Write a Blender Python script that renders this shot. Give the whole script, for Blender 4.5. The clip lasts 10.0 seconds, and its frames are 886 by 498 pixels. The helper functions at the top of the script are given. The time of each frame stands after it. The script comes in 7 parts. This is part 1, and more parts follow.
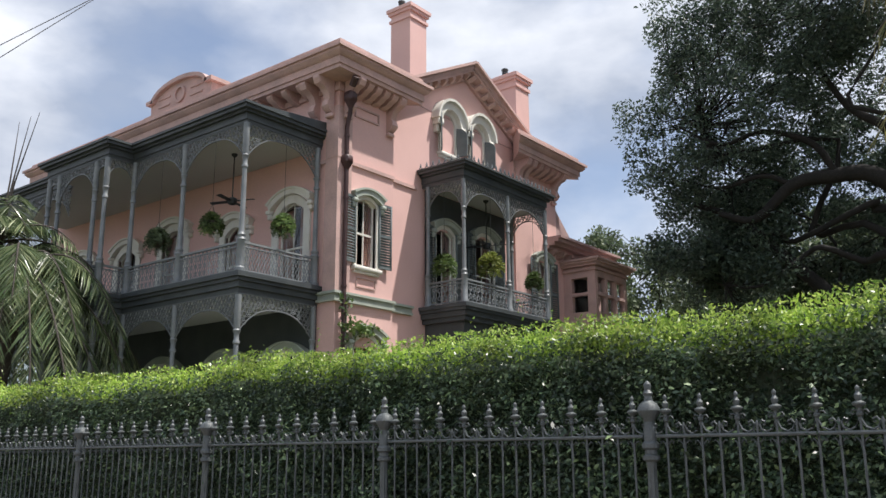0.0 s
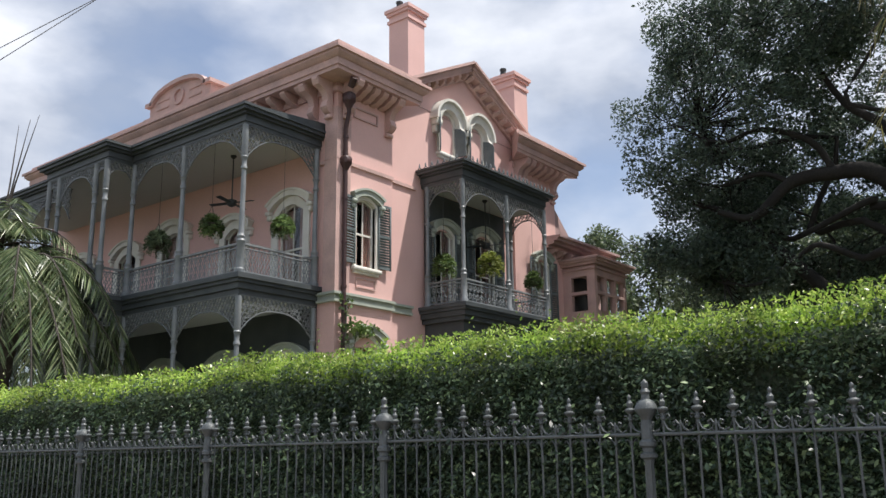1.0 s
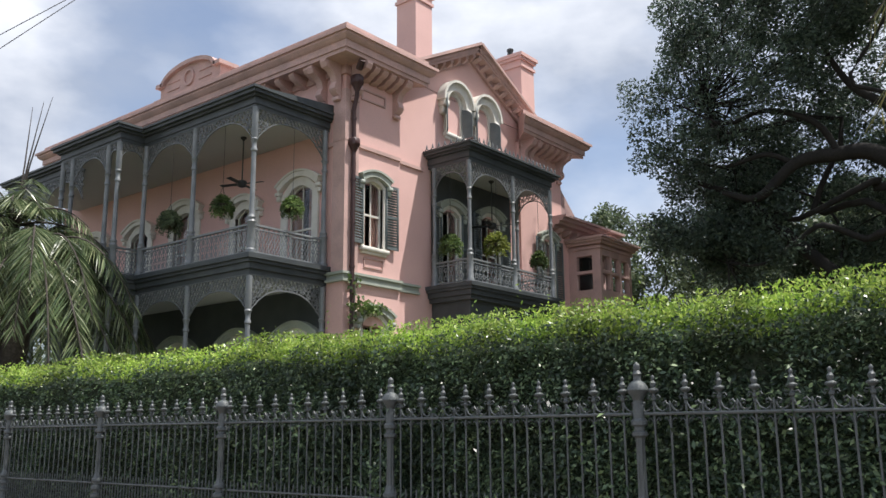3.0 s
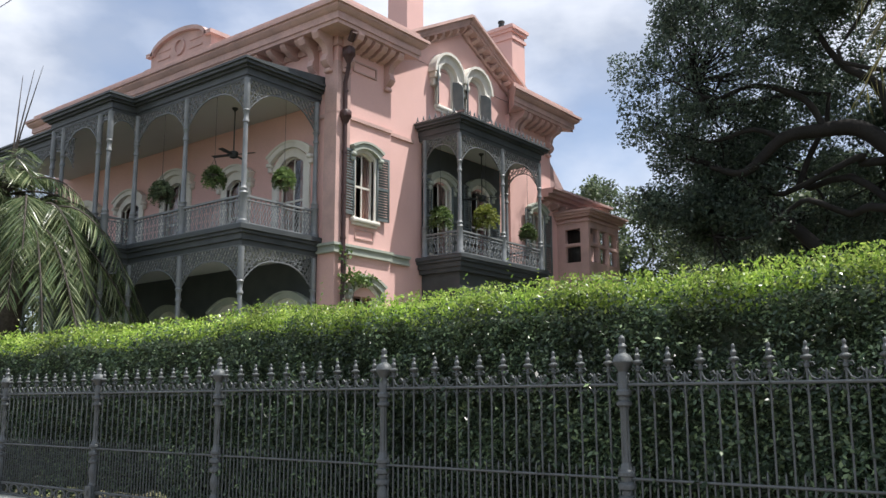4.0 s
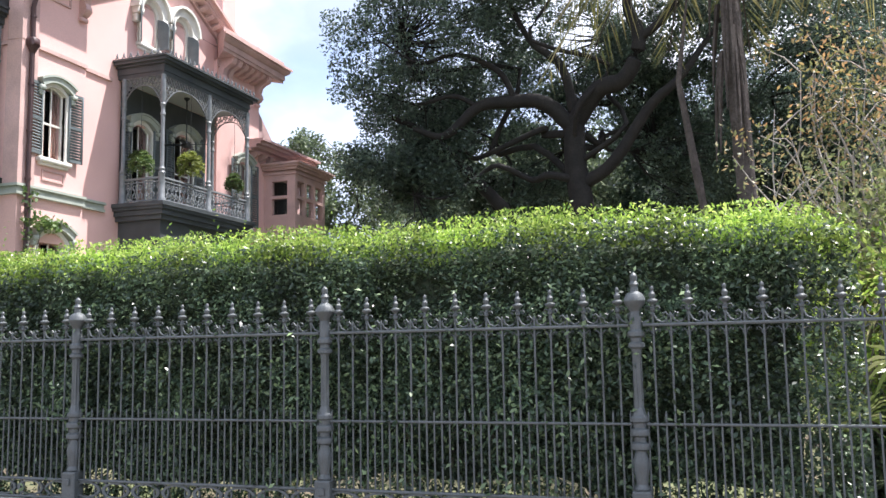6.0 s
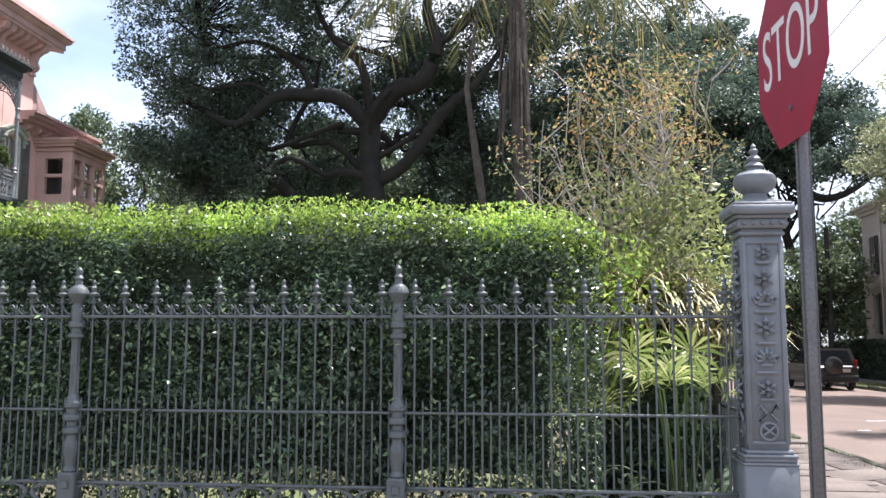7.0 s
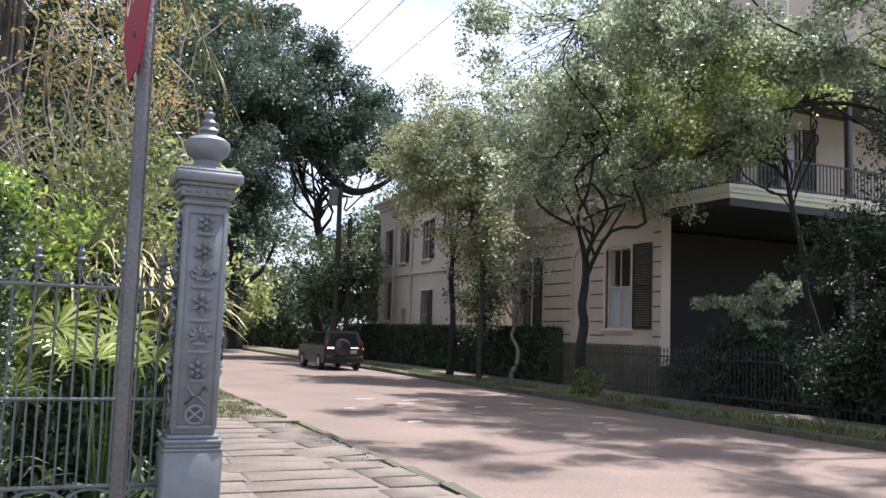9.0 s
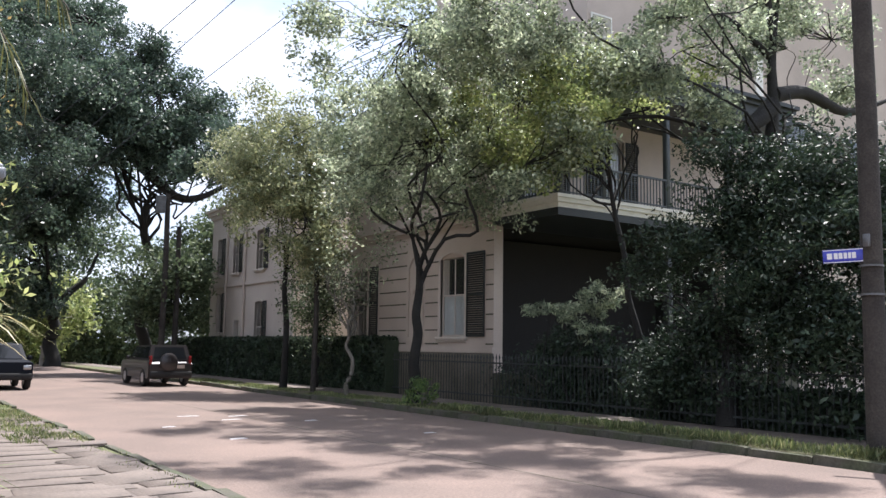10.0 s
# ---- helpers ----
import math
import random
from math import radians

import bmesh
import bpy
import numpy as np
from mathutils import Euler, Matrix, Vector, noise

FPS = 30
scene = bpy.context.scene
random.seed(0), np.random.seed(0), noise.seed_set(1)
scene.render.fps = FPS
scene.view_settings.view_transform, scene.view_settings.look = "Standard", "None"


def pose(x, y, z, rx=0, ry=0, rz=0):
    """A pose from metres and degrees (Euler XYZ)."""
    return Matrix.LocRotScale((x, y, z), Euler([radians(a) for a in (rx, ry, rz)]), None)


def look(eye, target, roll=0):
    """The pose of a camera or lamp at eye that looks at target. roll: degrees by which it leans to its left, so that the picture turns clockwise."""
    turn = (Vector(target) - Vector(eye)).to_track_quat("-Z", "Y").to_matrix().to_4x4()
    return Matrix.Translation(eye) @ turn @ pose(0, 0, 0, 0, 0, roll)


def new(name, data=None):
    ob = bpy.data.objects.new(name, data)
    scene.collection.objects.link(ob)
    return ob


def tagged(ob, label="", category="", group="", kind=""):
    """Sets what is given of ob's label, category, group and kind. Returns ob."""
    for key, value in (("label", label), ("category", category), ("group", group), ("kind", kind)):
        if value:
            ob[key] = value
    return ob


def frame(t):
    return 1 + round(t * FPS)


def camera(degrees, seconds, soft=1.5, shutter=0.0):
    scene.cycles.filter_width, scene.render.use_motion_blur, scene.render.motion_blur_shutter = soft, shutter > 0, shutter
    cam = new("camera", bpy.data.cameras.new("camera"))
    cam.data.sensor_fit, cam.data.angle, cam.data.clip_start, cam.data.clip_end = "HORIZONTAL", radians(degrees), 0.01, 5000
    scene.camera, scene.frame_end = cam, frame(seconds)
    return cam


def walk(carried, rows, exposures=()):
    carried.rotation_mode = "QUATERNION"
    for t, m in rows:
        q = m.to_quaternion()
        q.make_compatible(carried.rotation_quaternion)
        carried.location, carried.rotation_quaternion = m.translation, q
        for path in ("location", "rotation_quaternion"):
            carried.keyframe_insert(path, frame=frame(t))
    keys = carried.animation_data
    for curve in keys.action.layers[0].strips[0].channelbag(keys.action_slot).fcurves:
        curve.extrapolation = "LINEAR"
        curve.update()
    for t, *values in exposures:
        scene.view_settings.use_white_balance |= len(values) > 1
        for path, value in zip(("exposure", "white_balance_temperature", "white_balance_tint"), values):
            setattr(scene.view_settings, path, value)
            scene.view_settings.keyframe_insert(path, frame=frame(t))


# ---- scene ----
cam = camera(54.0, 10.0)
PATH = [
    (0, (-2.454, -6.212, 1.74), (-3.663, -4.688, 2.206), -0.3),
    (0.5, (-2.443, -6.228, 1.737), (-3.657, -4.709, 2.206), -0.3),
    (1, (-2.407, -6.244, 1.738), (-3.616, -4.72, 2.203), -0.7),
    (1.5, (-2.316, -6.259, 1.739), (-3.54, -4.747, 2.205), -0.5),
    (2, (-2.206, -6.296, 1.74), (-3.449, -4.8, 2.204), 0.9),
    (3.5, (-2.105, -6.631, 1.76), (-3.333, -5.099, 2.14), -1.1),
    (4, (-2.021, -6.725, 1.753), (-3.24, -5.178, 2.098), -0.2),
    (4.5, (-1.951, -6.81, 1.745), (-3.111, -5.204, 2.021), 1.1),
    (5, (-1.946, -6.889, 1.745), (-2.992, -5.2, 1.977), 1.7),
    (5.5, (-1.966, -6.947, 1.746), (-2.84, -5.164, 1.987), 0.6),
    (5.7, (-1.951, -6.959, 1.742), (-2.732, -5.133, 1.978), -0.5),
    (6.8, (-1.732, -6.958, 1.66), (-2.017, -4.992, 1.888), 0.3),
    (7, (-1.674, -6.944, 1.655), (-1.864, -4.965, 1.876), 0.2),
    (7.5, (-1.501, -6.83, 1.645), (-1.368, -4.844, 1.841), 0.9),
    (8, (-1.315, -6.662, 1.643), (-0.876, -4.722, 1.847), 0.7),
    (8.5, (-1.082, -6.546, 1.645), (-0.425, -4.668, 1.857), 0.3),
    (9, (-0.818, -6.443, 1.651), (-0.013, -4.623, 1.844), 2.0),
    (9.5, (-0.592, -6.321, 1.65), (0.348, -4.565, 1.835), 2.5),
    (10, (-0.397, -6.175, 1.651), (0.723, -4.533, 1.876), 0.8),
]
walk(cam, [(t, look(e, g, r)) for t, e, g, r in PATH],
     exposures=[(0, 0.22, 6350, 12), (3.5, 0.26, 6350, 12), (4.5, 0.58, 6250, 13), (5.5, 1.12, 6150, 16), (7, 1.09, 6080, 15), (8, 1.0, 6080, 14), (9, 0.95, 6080, 14), (10, 0.94, 6080, 14)])

# ---- light ----
SUN = Vector((0.44, 0.29, 1.12)).normalized()
elev = math.asin(SUN.z)
world = bpy.data.worlds.new("sky")
scene.world = world
world.use_nodes = True
wt = world.node_tree
wbg = wt.nodes["Background"]
sky = wt.nodes.new("ShaderNodeTexSky")
sky.sky_type = "NISHITA"
sky.sun_disc = False
sky.sun_elevation = elev
sky.sun_rotation = math.atan2(SUN.x, SUN.y)
sky.dust_density = 2.0
wtc = wt.nodes.new("ShaderNodeTexCoord")
wmap = wt.nodes.new("ShaderNodeMapping")
wmap.inputs["Scale"].default_value = (1.0, 1.0, 1.9)
wn = wt.nodes.new("ShaderNodeTexNoise")
wn.inputs["Scale"].default_value = 2.6
wn.inputs["Detail"].default_value = 7
wn.inputs["Roughness"].default_value = 0.52
wr = wt.nodes.new("ShaderNodeValToRGB")
wr.color_ramp.elements[0].position, wr.color_ramp.elements[0].color = 0.36, (0.30, 0.30, 0.30, 1)
wr.color_ramp.elements[1].position, wr.color_ramp.elements[1].color = 0.57, (1, 1, 1, 1)
wn2 = wt.nodes.new("ShaderNodeTexNoise")
wn2.inputs["Scale"].default_value = 5.0
wn2.inputs["Detail"].default_value = 6
wr2 = wt.nodes.new("ShaderNodeValToRGB")
wr2.color_ramp.elements[0].position, wr2.color_ramp.elements[0].color = 0.38, (3.0, 3.4, 4.1, 1)
wr2.color_ramp.elements[1].position, wr2.color_ramp.elements[1].color = 0.68, (6.4, 6.6, 6.9, 1)
wm = wt.nodes.new("ShaderNodeMix")
wm.data_type = "RGBA"
wt.links.new(wtc.outputs["Generated"], wmap.inputs[0])
wt.links.new(wmap.outputs[0], wn.inputs["Vector"])
wt.links.new(wmap.outputs[0], wn2.inputs["Vector"])
wt.links.new(wn.outputs[0], wr.inputs[0])
wt.links.new(wn2.outputs[0], wr2.inputs[0])
wt.links.new(wr.outputs[0], wm.inputs[0])
wt.links.new(sky.outputs[0], wm.inputs[6])
wt.links.new(wr2.outputs[0], wm.inputs[7])
wt.links.new(wm.outputs[2], wbg.inputs[0])
wbg.inputs[1].default_value = 0.138
sun = new("sun", bpy.data.lights.new("sun", "SUN"))
sun.data.energy, sun.data.angle, sun.data.color = 5.0, radians(0.9), (1.0, 0.95, 0.87)
sun.matrix_world = look(tuple(SUN * 60), (0, 0, 0))


# ---- materials ----
def mat(name, col, col2=None, rough=0.6, metal=0.0, s1=1.2, s2=30.0, var=0.12, bump=0.15, amount=0.5, spread=0.2, leaf=0.0, coat=0.0):
    """A painted, plastered or mineral surface: base colour with fine grain, broad stains of col2 and relief."""
    m = bpy.data.materials.new(name)
    m.use_nodes = True
    nt = m.node_tree
    n, li = nt.nodes, nt.links
    p = n["Principled BSDF"]
    tc = n.new("ShaderNodeTexCoord")
    big = n.new("ShaderNodeTexNoise")
    big.inputs["Scale"].default_value, big.inputs["Detail"].default_value = s1, 5
    fine = n.new("ShaderNodeTexNoise")
    fine.inputs["Scale"].default_value, fine.inputs["Detail"].default_value = s2, 4
    li.new(tc.outputs["Object"], big.inputs["Vector"])
    li.new(tc.outputs["Object"], fine.inputs["Vector"])
    mix = n.new("ShaderNodeMix")
    mix.data_type = "RGBA"
    ramp = n.new("ShaderNodeMapRange")
    ramp.inputs[1].default_value, ramp.inputs[2].default_value = amount - spread, amount + spread
    li.new(big.outputs[0], ramp.inputs[0])
    li.new(ramp.outputs[0], mix.inputs[0])
    c2 = col2 or tuple(c * (1 - var) for c in col)
    mix.inputs[6].default_value, mix.inputs[7].default_value = (*col, 1), (*c2, 1)
    g = n.new("ShaderNodeMix")
    g.data_type, g.blend_type = "RGBA", "MULTIPLY"
    g.inputs[0].default_value = 1.0
    tone = n.new("ShaderNodeMapRange")
    tone.inputs[1].default_value, tone.inputs[2].default_value = 0.3, 0.7
    tone.inputs[3].default_value, tone.inputs[4].default_value = 1 - var, 1 + var
    li.new(fine.outputs[0], tone.inputs[0])
    li.new(mix.outputs[2], g.inputs[6])
    li.new(tone.outputs[0], g.inputs[7])
    li.new(g.outputs[2], p.inputs["Base Color"])
    p.inputs["Roughness"].default_value, p.inputs["Metallic"].default_value = rough, metal
    if coat:
        p.inputs["Coat Weight"].default_value = coat
    if bump:
        b = n.new("ShaderNodeBump")
        b.inputs["Strength"].default_value, b.inputs["Distance"].default_value = bump, 0.02
        li.new(fine.outputs[0], b.inputs["Height"])
        li.new(b.outputs[0], p.inputs["Normal"])
    return m


def leaf_mat(name, a, b, c, rough=0.45, through_light=0.35):
    """Leaves that differ one from the next and let some light through."""
    m = bpy.data.materials.new(name)
    m.use_nodes = True
    n, li = m.node_tree.nodes, m.node_tree.links
    p = n["Principled BSDF"]
    geo = n.new("ShaderNodeNewGeometry")
    ramp = n.new("ShaderNodeValToRGB")
    ramp.color_ramp.elements[0].color = (*a, 1)
    ramp.color_ramp.elements[1].color = (*c, 1)
    e = ramp.color_ramp.elements.new(0.55)
    e.color = (*b, 1)
    li.new(geo.outputs["Random Per Island"], ramp.inputs[0])
    tc = n.new("ShaderNodeTexCoord")
    big = n.new("ShaderNodeTexNoise")
    big.inputs["Scale"].default_value = 1.5
    li.new(tc.outputs["Object"], big.inputs["Vector"])
    tone = n.new("ShaderNodeMapRange")
    tone.inputs[1].default_value, tone.inputs[2].default_value, tone.inputs[3].default_value, tone.inputs[4].default_value = 0.32, 0.68, 0.55, 1.45
    li.new(big.outputs[0], tone.inputs[0])
    g = n.new("ShaderNodeMix")
    g.data_type, g.blend_type = "RGBA", "MULTIPLY"
    g.inputs[0].default_value = 1.0
    li.new(ramp.outputs[0], g.inputs[6])
    li.new(tone.outputs[0], g.inputs[7])
    li.new(g.outputs[2], p.inputs["Base Color"])
    p.inputs["Roughness"].default_value = rough
    tr = n.new("ShaderNodeBsdfTranslucent")
    li.new(g.outputs[2], tr.inputs[0])
    ms = n.new("ShaderNodeMixShader")
    ms.inputs[0].default_value = through_light
    li.new(p.outputs[0], ms.inputs[1])
    li.new(tr.outputs[0], ms.inputs[2])
    li.new(ms.outputs[0], n["Material Output"].inputs[0])
    return m


def glass_mat(name, tint=(0.02, 0.022, 0.025)):
    m = bpy.data.materials.new(name)
    m.use_nodes = True
    n, li = m.node_tree.nodes, m.node_tree.links
    p = n["Principled BSDF"]
    p.inputs["Base Color"].default_value = (0.9, 0.93, 0.95, 1)
    p.inputs["Roughness"].default_value = 0.02
    p.inputs["Transmission Weight"].default_value = 1.0
    p.inputs["IOR"].default_value = 1.45
    nz = n.new("ShaderNodeTexNoise")
    nz.inputs["Scale"].default_value = 2.0
    b = n.new("ShaderNodeBump")
    b.inputs["Strength"].default_value = 0.03
    li.new(nz.outputs[0], b.inputs["Height"])
    li.new(b.outputs[0], p.inputs["Normal"])
    return m


PINK = mat("pink stucco", (0.75, 0.485, 0.44), (0.68, 0.435, 0.395), rough=0.85, s1=0.7, s2=45, var=0.06, bump=0.08)
PINK_TRIM = mat("pink painted moulding", (0.60, 0.40, 0.36), (0.43, 0.30, 0.27), rough=0.78, s1=2.0, s2=40, var=0.12, amount=0.55, bump=0.06)
PINK_DULL = mat("weathered dull pink moulding", (0.46, 0.31, 0.29), (0.36, 0.25, 0.235), rough=0.8, s1=2.2, s2=60, var=0.12, amount=0.62, bump=0.08)
CREAM = mat("cream painted timber", (0.74, 0.72, 0.65), (0.60, 0.58, 0.51), rough=0.55, s1=3, s2=70, var=0.05, bump=0.04, amount=0.65)
SAGE = mat("sage green paint", (0.33, 0.37, 0.32), (0.42, 0.45, 0.39), rough=0.6, s1=3, var=0.08, bump=0.05)
IRON = mat("slate grey painted iron", (0.18, 0.197, 0.205), (0.27, 0.285, 0.29), rough=0.42, s1=4, s2=90, var=0.15, bump=0.10, amount=0.6)
LACE_IRON = mat("dark slate cast lace", (0.125, 0.138, 0.145), (0.18, 0.193, 0.20), rough=0.45, s1=4, s2=90, var=0.15, bump=0.10)
IRON_DARK = mat("dark slate timber paint, also gallery shade", (0.044, 0.052, 0.056), (0.070, 0.080, 0.083), rough=0.5, s1=2, s2=60, var=0.12, bump=0.06)
FENCE_IRON = mat("grey painted cast iron", (0.110, 0.124, 0.126), (0.066, 0.075, 0.075), rough=0.42, s1=6, s2=110, var=0.18, bump=0.25, amount=0.62)
PILLAR_IRON = mat("light grey painted cast iron", (0.175, 0.19, 0.21), (0.125, 0.133, 0.142), rough=0.5, s1=5, s2=120, var=0.10, bump=0.22, amount=0.62)
COPPER = mat("dark brown drain pipe paint", (0.038, 0.018, 0.018), (0.065, 0.028, 0.026), rough=0.5, s1=6, bump=0.1)
SHUTTER = mat("blue grey shutter paint", (0.10, 0.125, 0.13), (0.15, 0.175, 0.175), rough=0.55, s1=5, s2=50, var=0.1, bump=0.05)
CEIL = mat("pale grey gallery ceiling paint", (0.52, 0.54, 0.55), rough=0.7, var=0.05, bump=0.03)
CURTAIN = mat("reddish curtain cloth", (0.34, 0.17, 0.13), (0.45, 0.30, 0.24), rough=0.9, s1=8, bump=0.1)
SHADE = mat("white window blind", (0.66, 0.66, 0.63), rough=0.8, var=0.04)
# Near black that puts the shade of rooms and galleries into colour.
DARK = mat("near black for room shade", (0.03, 0.028, 0.027), rough=0.9)
GLASS = glass_mat("window glass")
ROOFING = mat("weathered slate roofing", (0.13, 0.12, 0.12), (0.2, 0.17, 0.16), rough=0.8, s1=2, s2=25)
BARK = mat("near black bark", (0.010, 0.009, 0.008), (0.022, 0.020, 0.017), rough=0.9, s1=2.5, s2=22, var=0.3, bump=0.8)
BARK_PALE = mat("grey brown bark", (0.13, 0.115, 0.095), (0.20, 0.185, 0.16), rough=0.9, s1=3, s2=25, var=0.25, bump=0.7)
PALM_BARK = mat("ringed grey palm bark", (0.095, 0.08, 0.07), (0.05, 0.04, 0.034), rough=0.9, s1=3.5, s2=18, var=0.3, bump=0.8)
TWIG = mat("pale bare twig bark", (0.40, 0.36, 0.32), (0.26, 0.23, 0.20), rough=0.85, s1=4, bump=0.3)
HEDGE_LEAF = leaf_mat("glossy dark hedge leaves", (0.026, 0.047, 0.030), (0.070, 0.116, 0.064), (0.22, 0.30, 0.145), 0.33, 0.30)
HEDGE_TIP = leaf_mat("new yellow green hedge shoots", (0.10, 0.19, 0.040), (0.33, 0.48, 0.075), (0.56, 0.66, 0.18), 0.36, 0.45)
HEDGE_CORE = mat("dark hedge core, inner shade put into colour", (0.030, 0.046, 0.026), (0.048, 0.064, 0.036), rough=0.9, s1=6, s2=30, var=0.4, bump=1.0)
OAK_LEAF = leaf_mat("dark live oak leaves", (0.042, 0.066, 0.050), (0.074, 0.112, 0.080), (0.140, 0.190, 0.125), 0.42, 0.40)
STREET_LEAF = leaf_mat("grey green street tree leaves", (0.145, 0.185, 0.130), (0.325, 0.375, 0.245), (0.62, 0.66, 0.47), 0.36, 0.55)
OLIVE_LEAF = leaf_mat("olive street tree leaves", (0.17, 0.205, 0.115), (0.29, 0.315, 0.17), (0.47, 0.46, 0.26), 0.45, 0.5)
YELLOW_LEAF = leaf_mat("yellowing light green leaves", (0.18, 0.235, 0.085), (0.31, 0.36, 0.135), (0.50, 0.52, 0.23), 0.45, 0.5)
ORANGE_LEAF = leaf_mat("pale green and orange young leaves", (0.15, 0.20, 0.085), (0.26, 0.28, 0.125), (0.44, 0.30, 0.16), 0.5, 0.42)
RUST_LEAF = leaf_mat("orange and olive young leaves", (0.15, 0.19, 0.065), (0.29, 0.26, 0.105), (0.48, 0.27, 0.125), 0.5, 0.42)
STRAW_LEAF = leaf_mat("straw coloured strap leaves", (0.30, 0.32, 0.12), (0.48, 0.43, 0.22), (0.62, 0.53, 0.34), 0.5, 0.35)
MAGNOLIA_LEAF = leaf_mat("glossy magnolia leaves", (0.012, 0.025, 0.015), (0.028, 0.050, 0.026), (0.070, 0.098, 0.055), 0.52, 0.22)
PALM_LEAF = leaf_mat("grey green palm leaflets", (0.058, 0.098, 0.044), (0.135, 0.185, 0.082), (0.38, 0.42, 0.24), 0.30, 0.35)
PALM_DRY = leaf_mat("olive and straw palm leaflets", (0.080, 0.096, 0.032), (0.160, 0.160, 0.056), (0.288, 0.256, 0.112), 0.45, 0.35)
FAN_LEAF = leaf_mat("pale yellow green fan palm leaves", (0.156, 0.228, 0.060), (0.360, 0.432, 0.144), (0.624, 0.648, 0.312), 0.4, 0.35)
FERN_LEAF = leaf_mat("fresh fern fronds", (0.056, 0.103, 0.033), (0.112, 0.178, 0.052), (0.225, 0.290, 0.094), 0.5, 0.35)
FERN_YELLOW = leaf_mat("yellow green fern fronds", (0.153, 0.212, 0.034), (0.272, 0.323, 0.060), (0.408, 0.425, 0.119), 0.5, 0.4)
GRASS_LEAF = leaf_mat("grass blades", (0.085, 0.115, 0.045), (0.155, 0.190, 0.070), (0.36, 0.35, 0.17), 0.6, 0.35)
WOODS_LEAF = leaf_mat("mid green woodland leaves", (0.058, 0.088, 0.048), (0.115, 0.155, 0.082), (0.21, 0.255, 0.135), 0.5, 0.35)
SOIL = mat("garden soil with leaf litter", (0.14, 0.105, 0.075), (0.10, 0.13, 0.045), rough=0.95, s1=0.5, s2=12, var=0.3, bump=0.7)
ROAD = mat("worn pinkish road surface", (0.205, 0.147, 0.121), (0.140, 0.104, 0.087), rough=0.85, s1=0.45, s2=30, var=0.24, bump=0.45)
FLAG = mat("grey brown flagstone", (0.190, 0.152, 0.128), (0.100, 0.081, 0.069), rough=0.8, s1=1.3, s2=20, var=0.2, bump=0.5)
CONCRETE = mat("stained pale concrete coping", (0.60, 0.60, 0.52), (0.38, 0.39, 0.32), rough=0.85, s1=1.6, s2=25, var=0.12, bump=0.35)
KERB = mat("dark mossy kerb stone", (0.10, 0.088, 0.074), (0.07, 0.08, 0.042), rough=0.9, s1=1.5, s2=20, var=0.25, bump=0.6)
BEIGE = mat("beige stucco of the house opposite", (0.56, 0.475, 0.41), (0.44, 0.37, 0.32), rough=0.85, s1=0.6, s2=35, var=0.08, bump=0.12)
BEIGE_PALE = mat("pale stone stucco", (0.60, 0.53, 0.47), (0.49, 0.42, 0.37), rough=0.85, s1=0.4, s2=30, var=0.06, bump=0.1)
STAINED = mat("damp stained stucco", (0.20, 0.17, 0.14), (0.095, 0.088, 0.066), rough=0.9, s1=1.1, s2=22, var=0.2, bump=0.3)
BLACKPAINT = mat("black green shutter paint, also soffit shade", (0.025, 0.03, 0.03), rough=0.5, var=0.2)
RED = mat("faded red sign sheeting", (0.31, 0.012, 0.042), (0.25, 0.014, 0.040), rough=0.42, s1=4, s2=90, var=0.08, bump=0.03)
WHITE = mat("white reflective sheeting", (0.72, 0.70, 0.70), rough=0.4, var=0.04, bump=0.0)
STEEL = mat("weathered grey steel post", (0.15, 0.152, 0.158), (0.10, 0.10, 0.103), rough=0.5, metal=0.4, s1=4, s2=80, var=0.2, bump=0.15)
BLUE = mat("blue enamel street sign", (0.05, 0.06, 0.42), rough=0.4, var=0.05, bump=0.0)
POLEWOOD = mat("dark creosoted pole timber", (0.030, 0.025, 0.022), (0.055, 0.047, 0.040), rough=0.9, s1=3, s2=30, var=0.3, bump=0.6)
WIRE = mat("black cable sheath", (0.02, 0.02, 0.022), rough=0.6)
CARPAINT = mat("dark bronze car paint", (0.030, 0.024, 0.024), rough=0.38, metal=0.2, var=0.05, bump=0.0, coat=0.3)
CARPAINT2 = mat("dark blue car paint", (0.008, 0.010, 0.016), rough=0.6, metal=0.0, var=0.05, bump=0.0)
CARPAINT2.node_tree.nodes["Principled BSDF"].inputs["Specular IOR Level"].default_value = 0.15
TYRE = mat("black tyre rubber", (0.022, 0.022, 0.022), rough=0.85, bump=0.2)
ALLOY = mat("grey wheel alloy", (0.45, 0.45, 0.46), rough=0.35, metal=0.9, var=0.05, bump=0.0)
LAMPRED = mat("red tail lamp lens", (0.20, 0.010, 0.010), rough=0.15, var=0.05, bump=0.0)
CARGLASS = mat("dark tinted car glass", (0.015, 0.017, 0.02), rough=0.06, var=0.02, bump=0.0)
POT = mat("dark wire basket with moss", (0.06, 0.05, 0.035), rough=0.95, s2=30, var=0.3, bump=0.8)


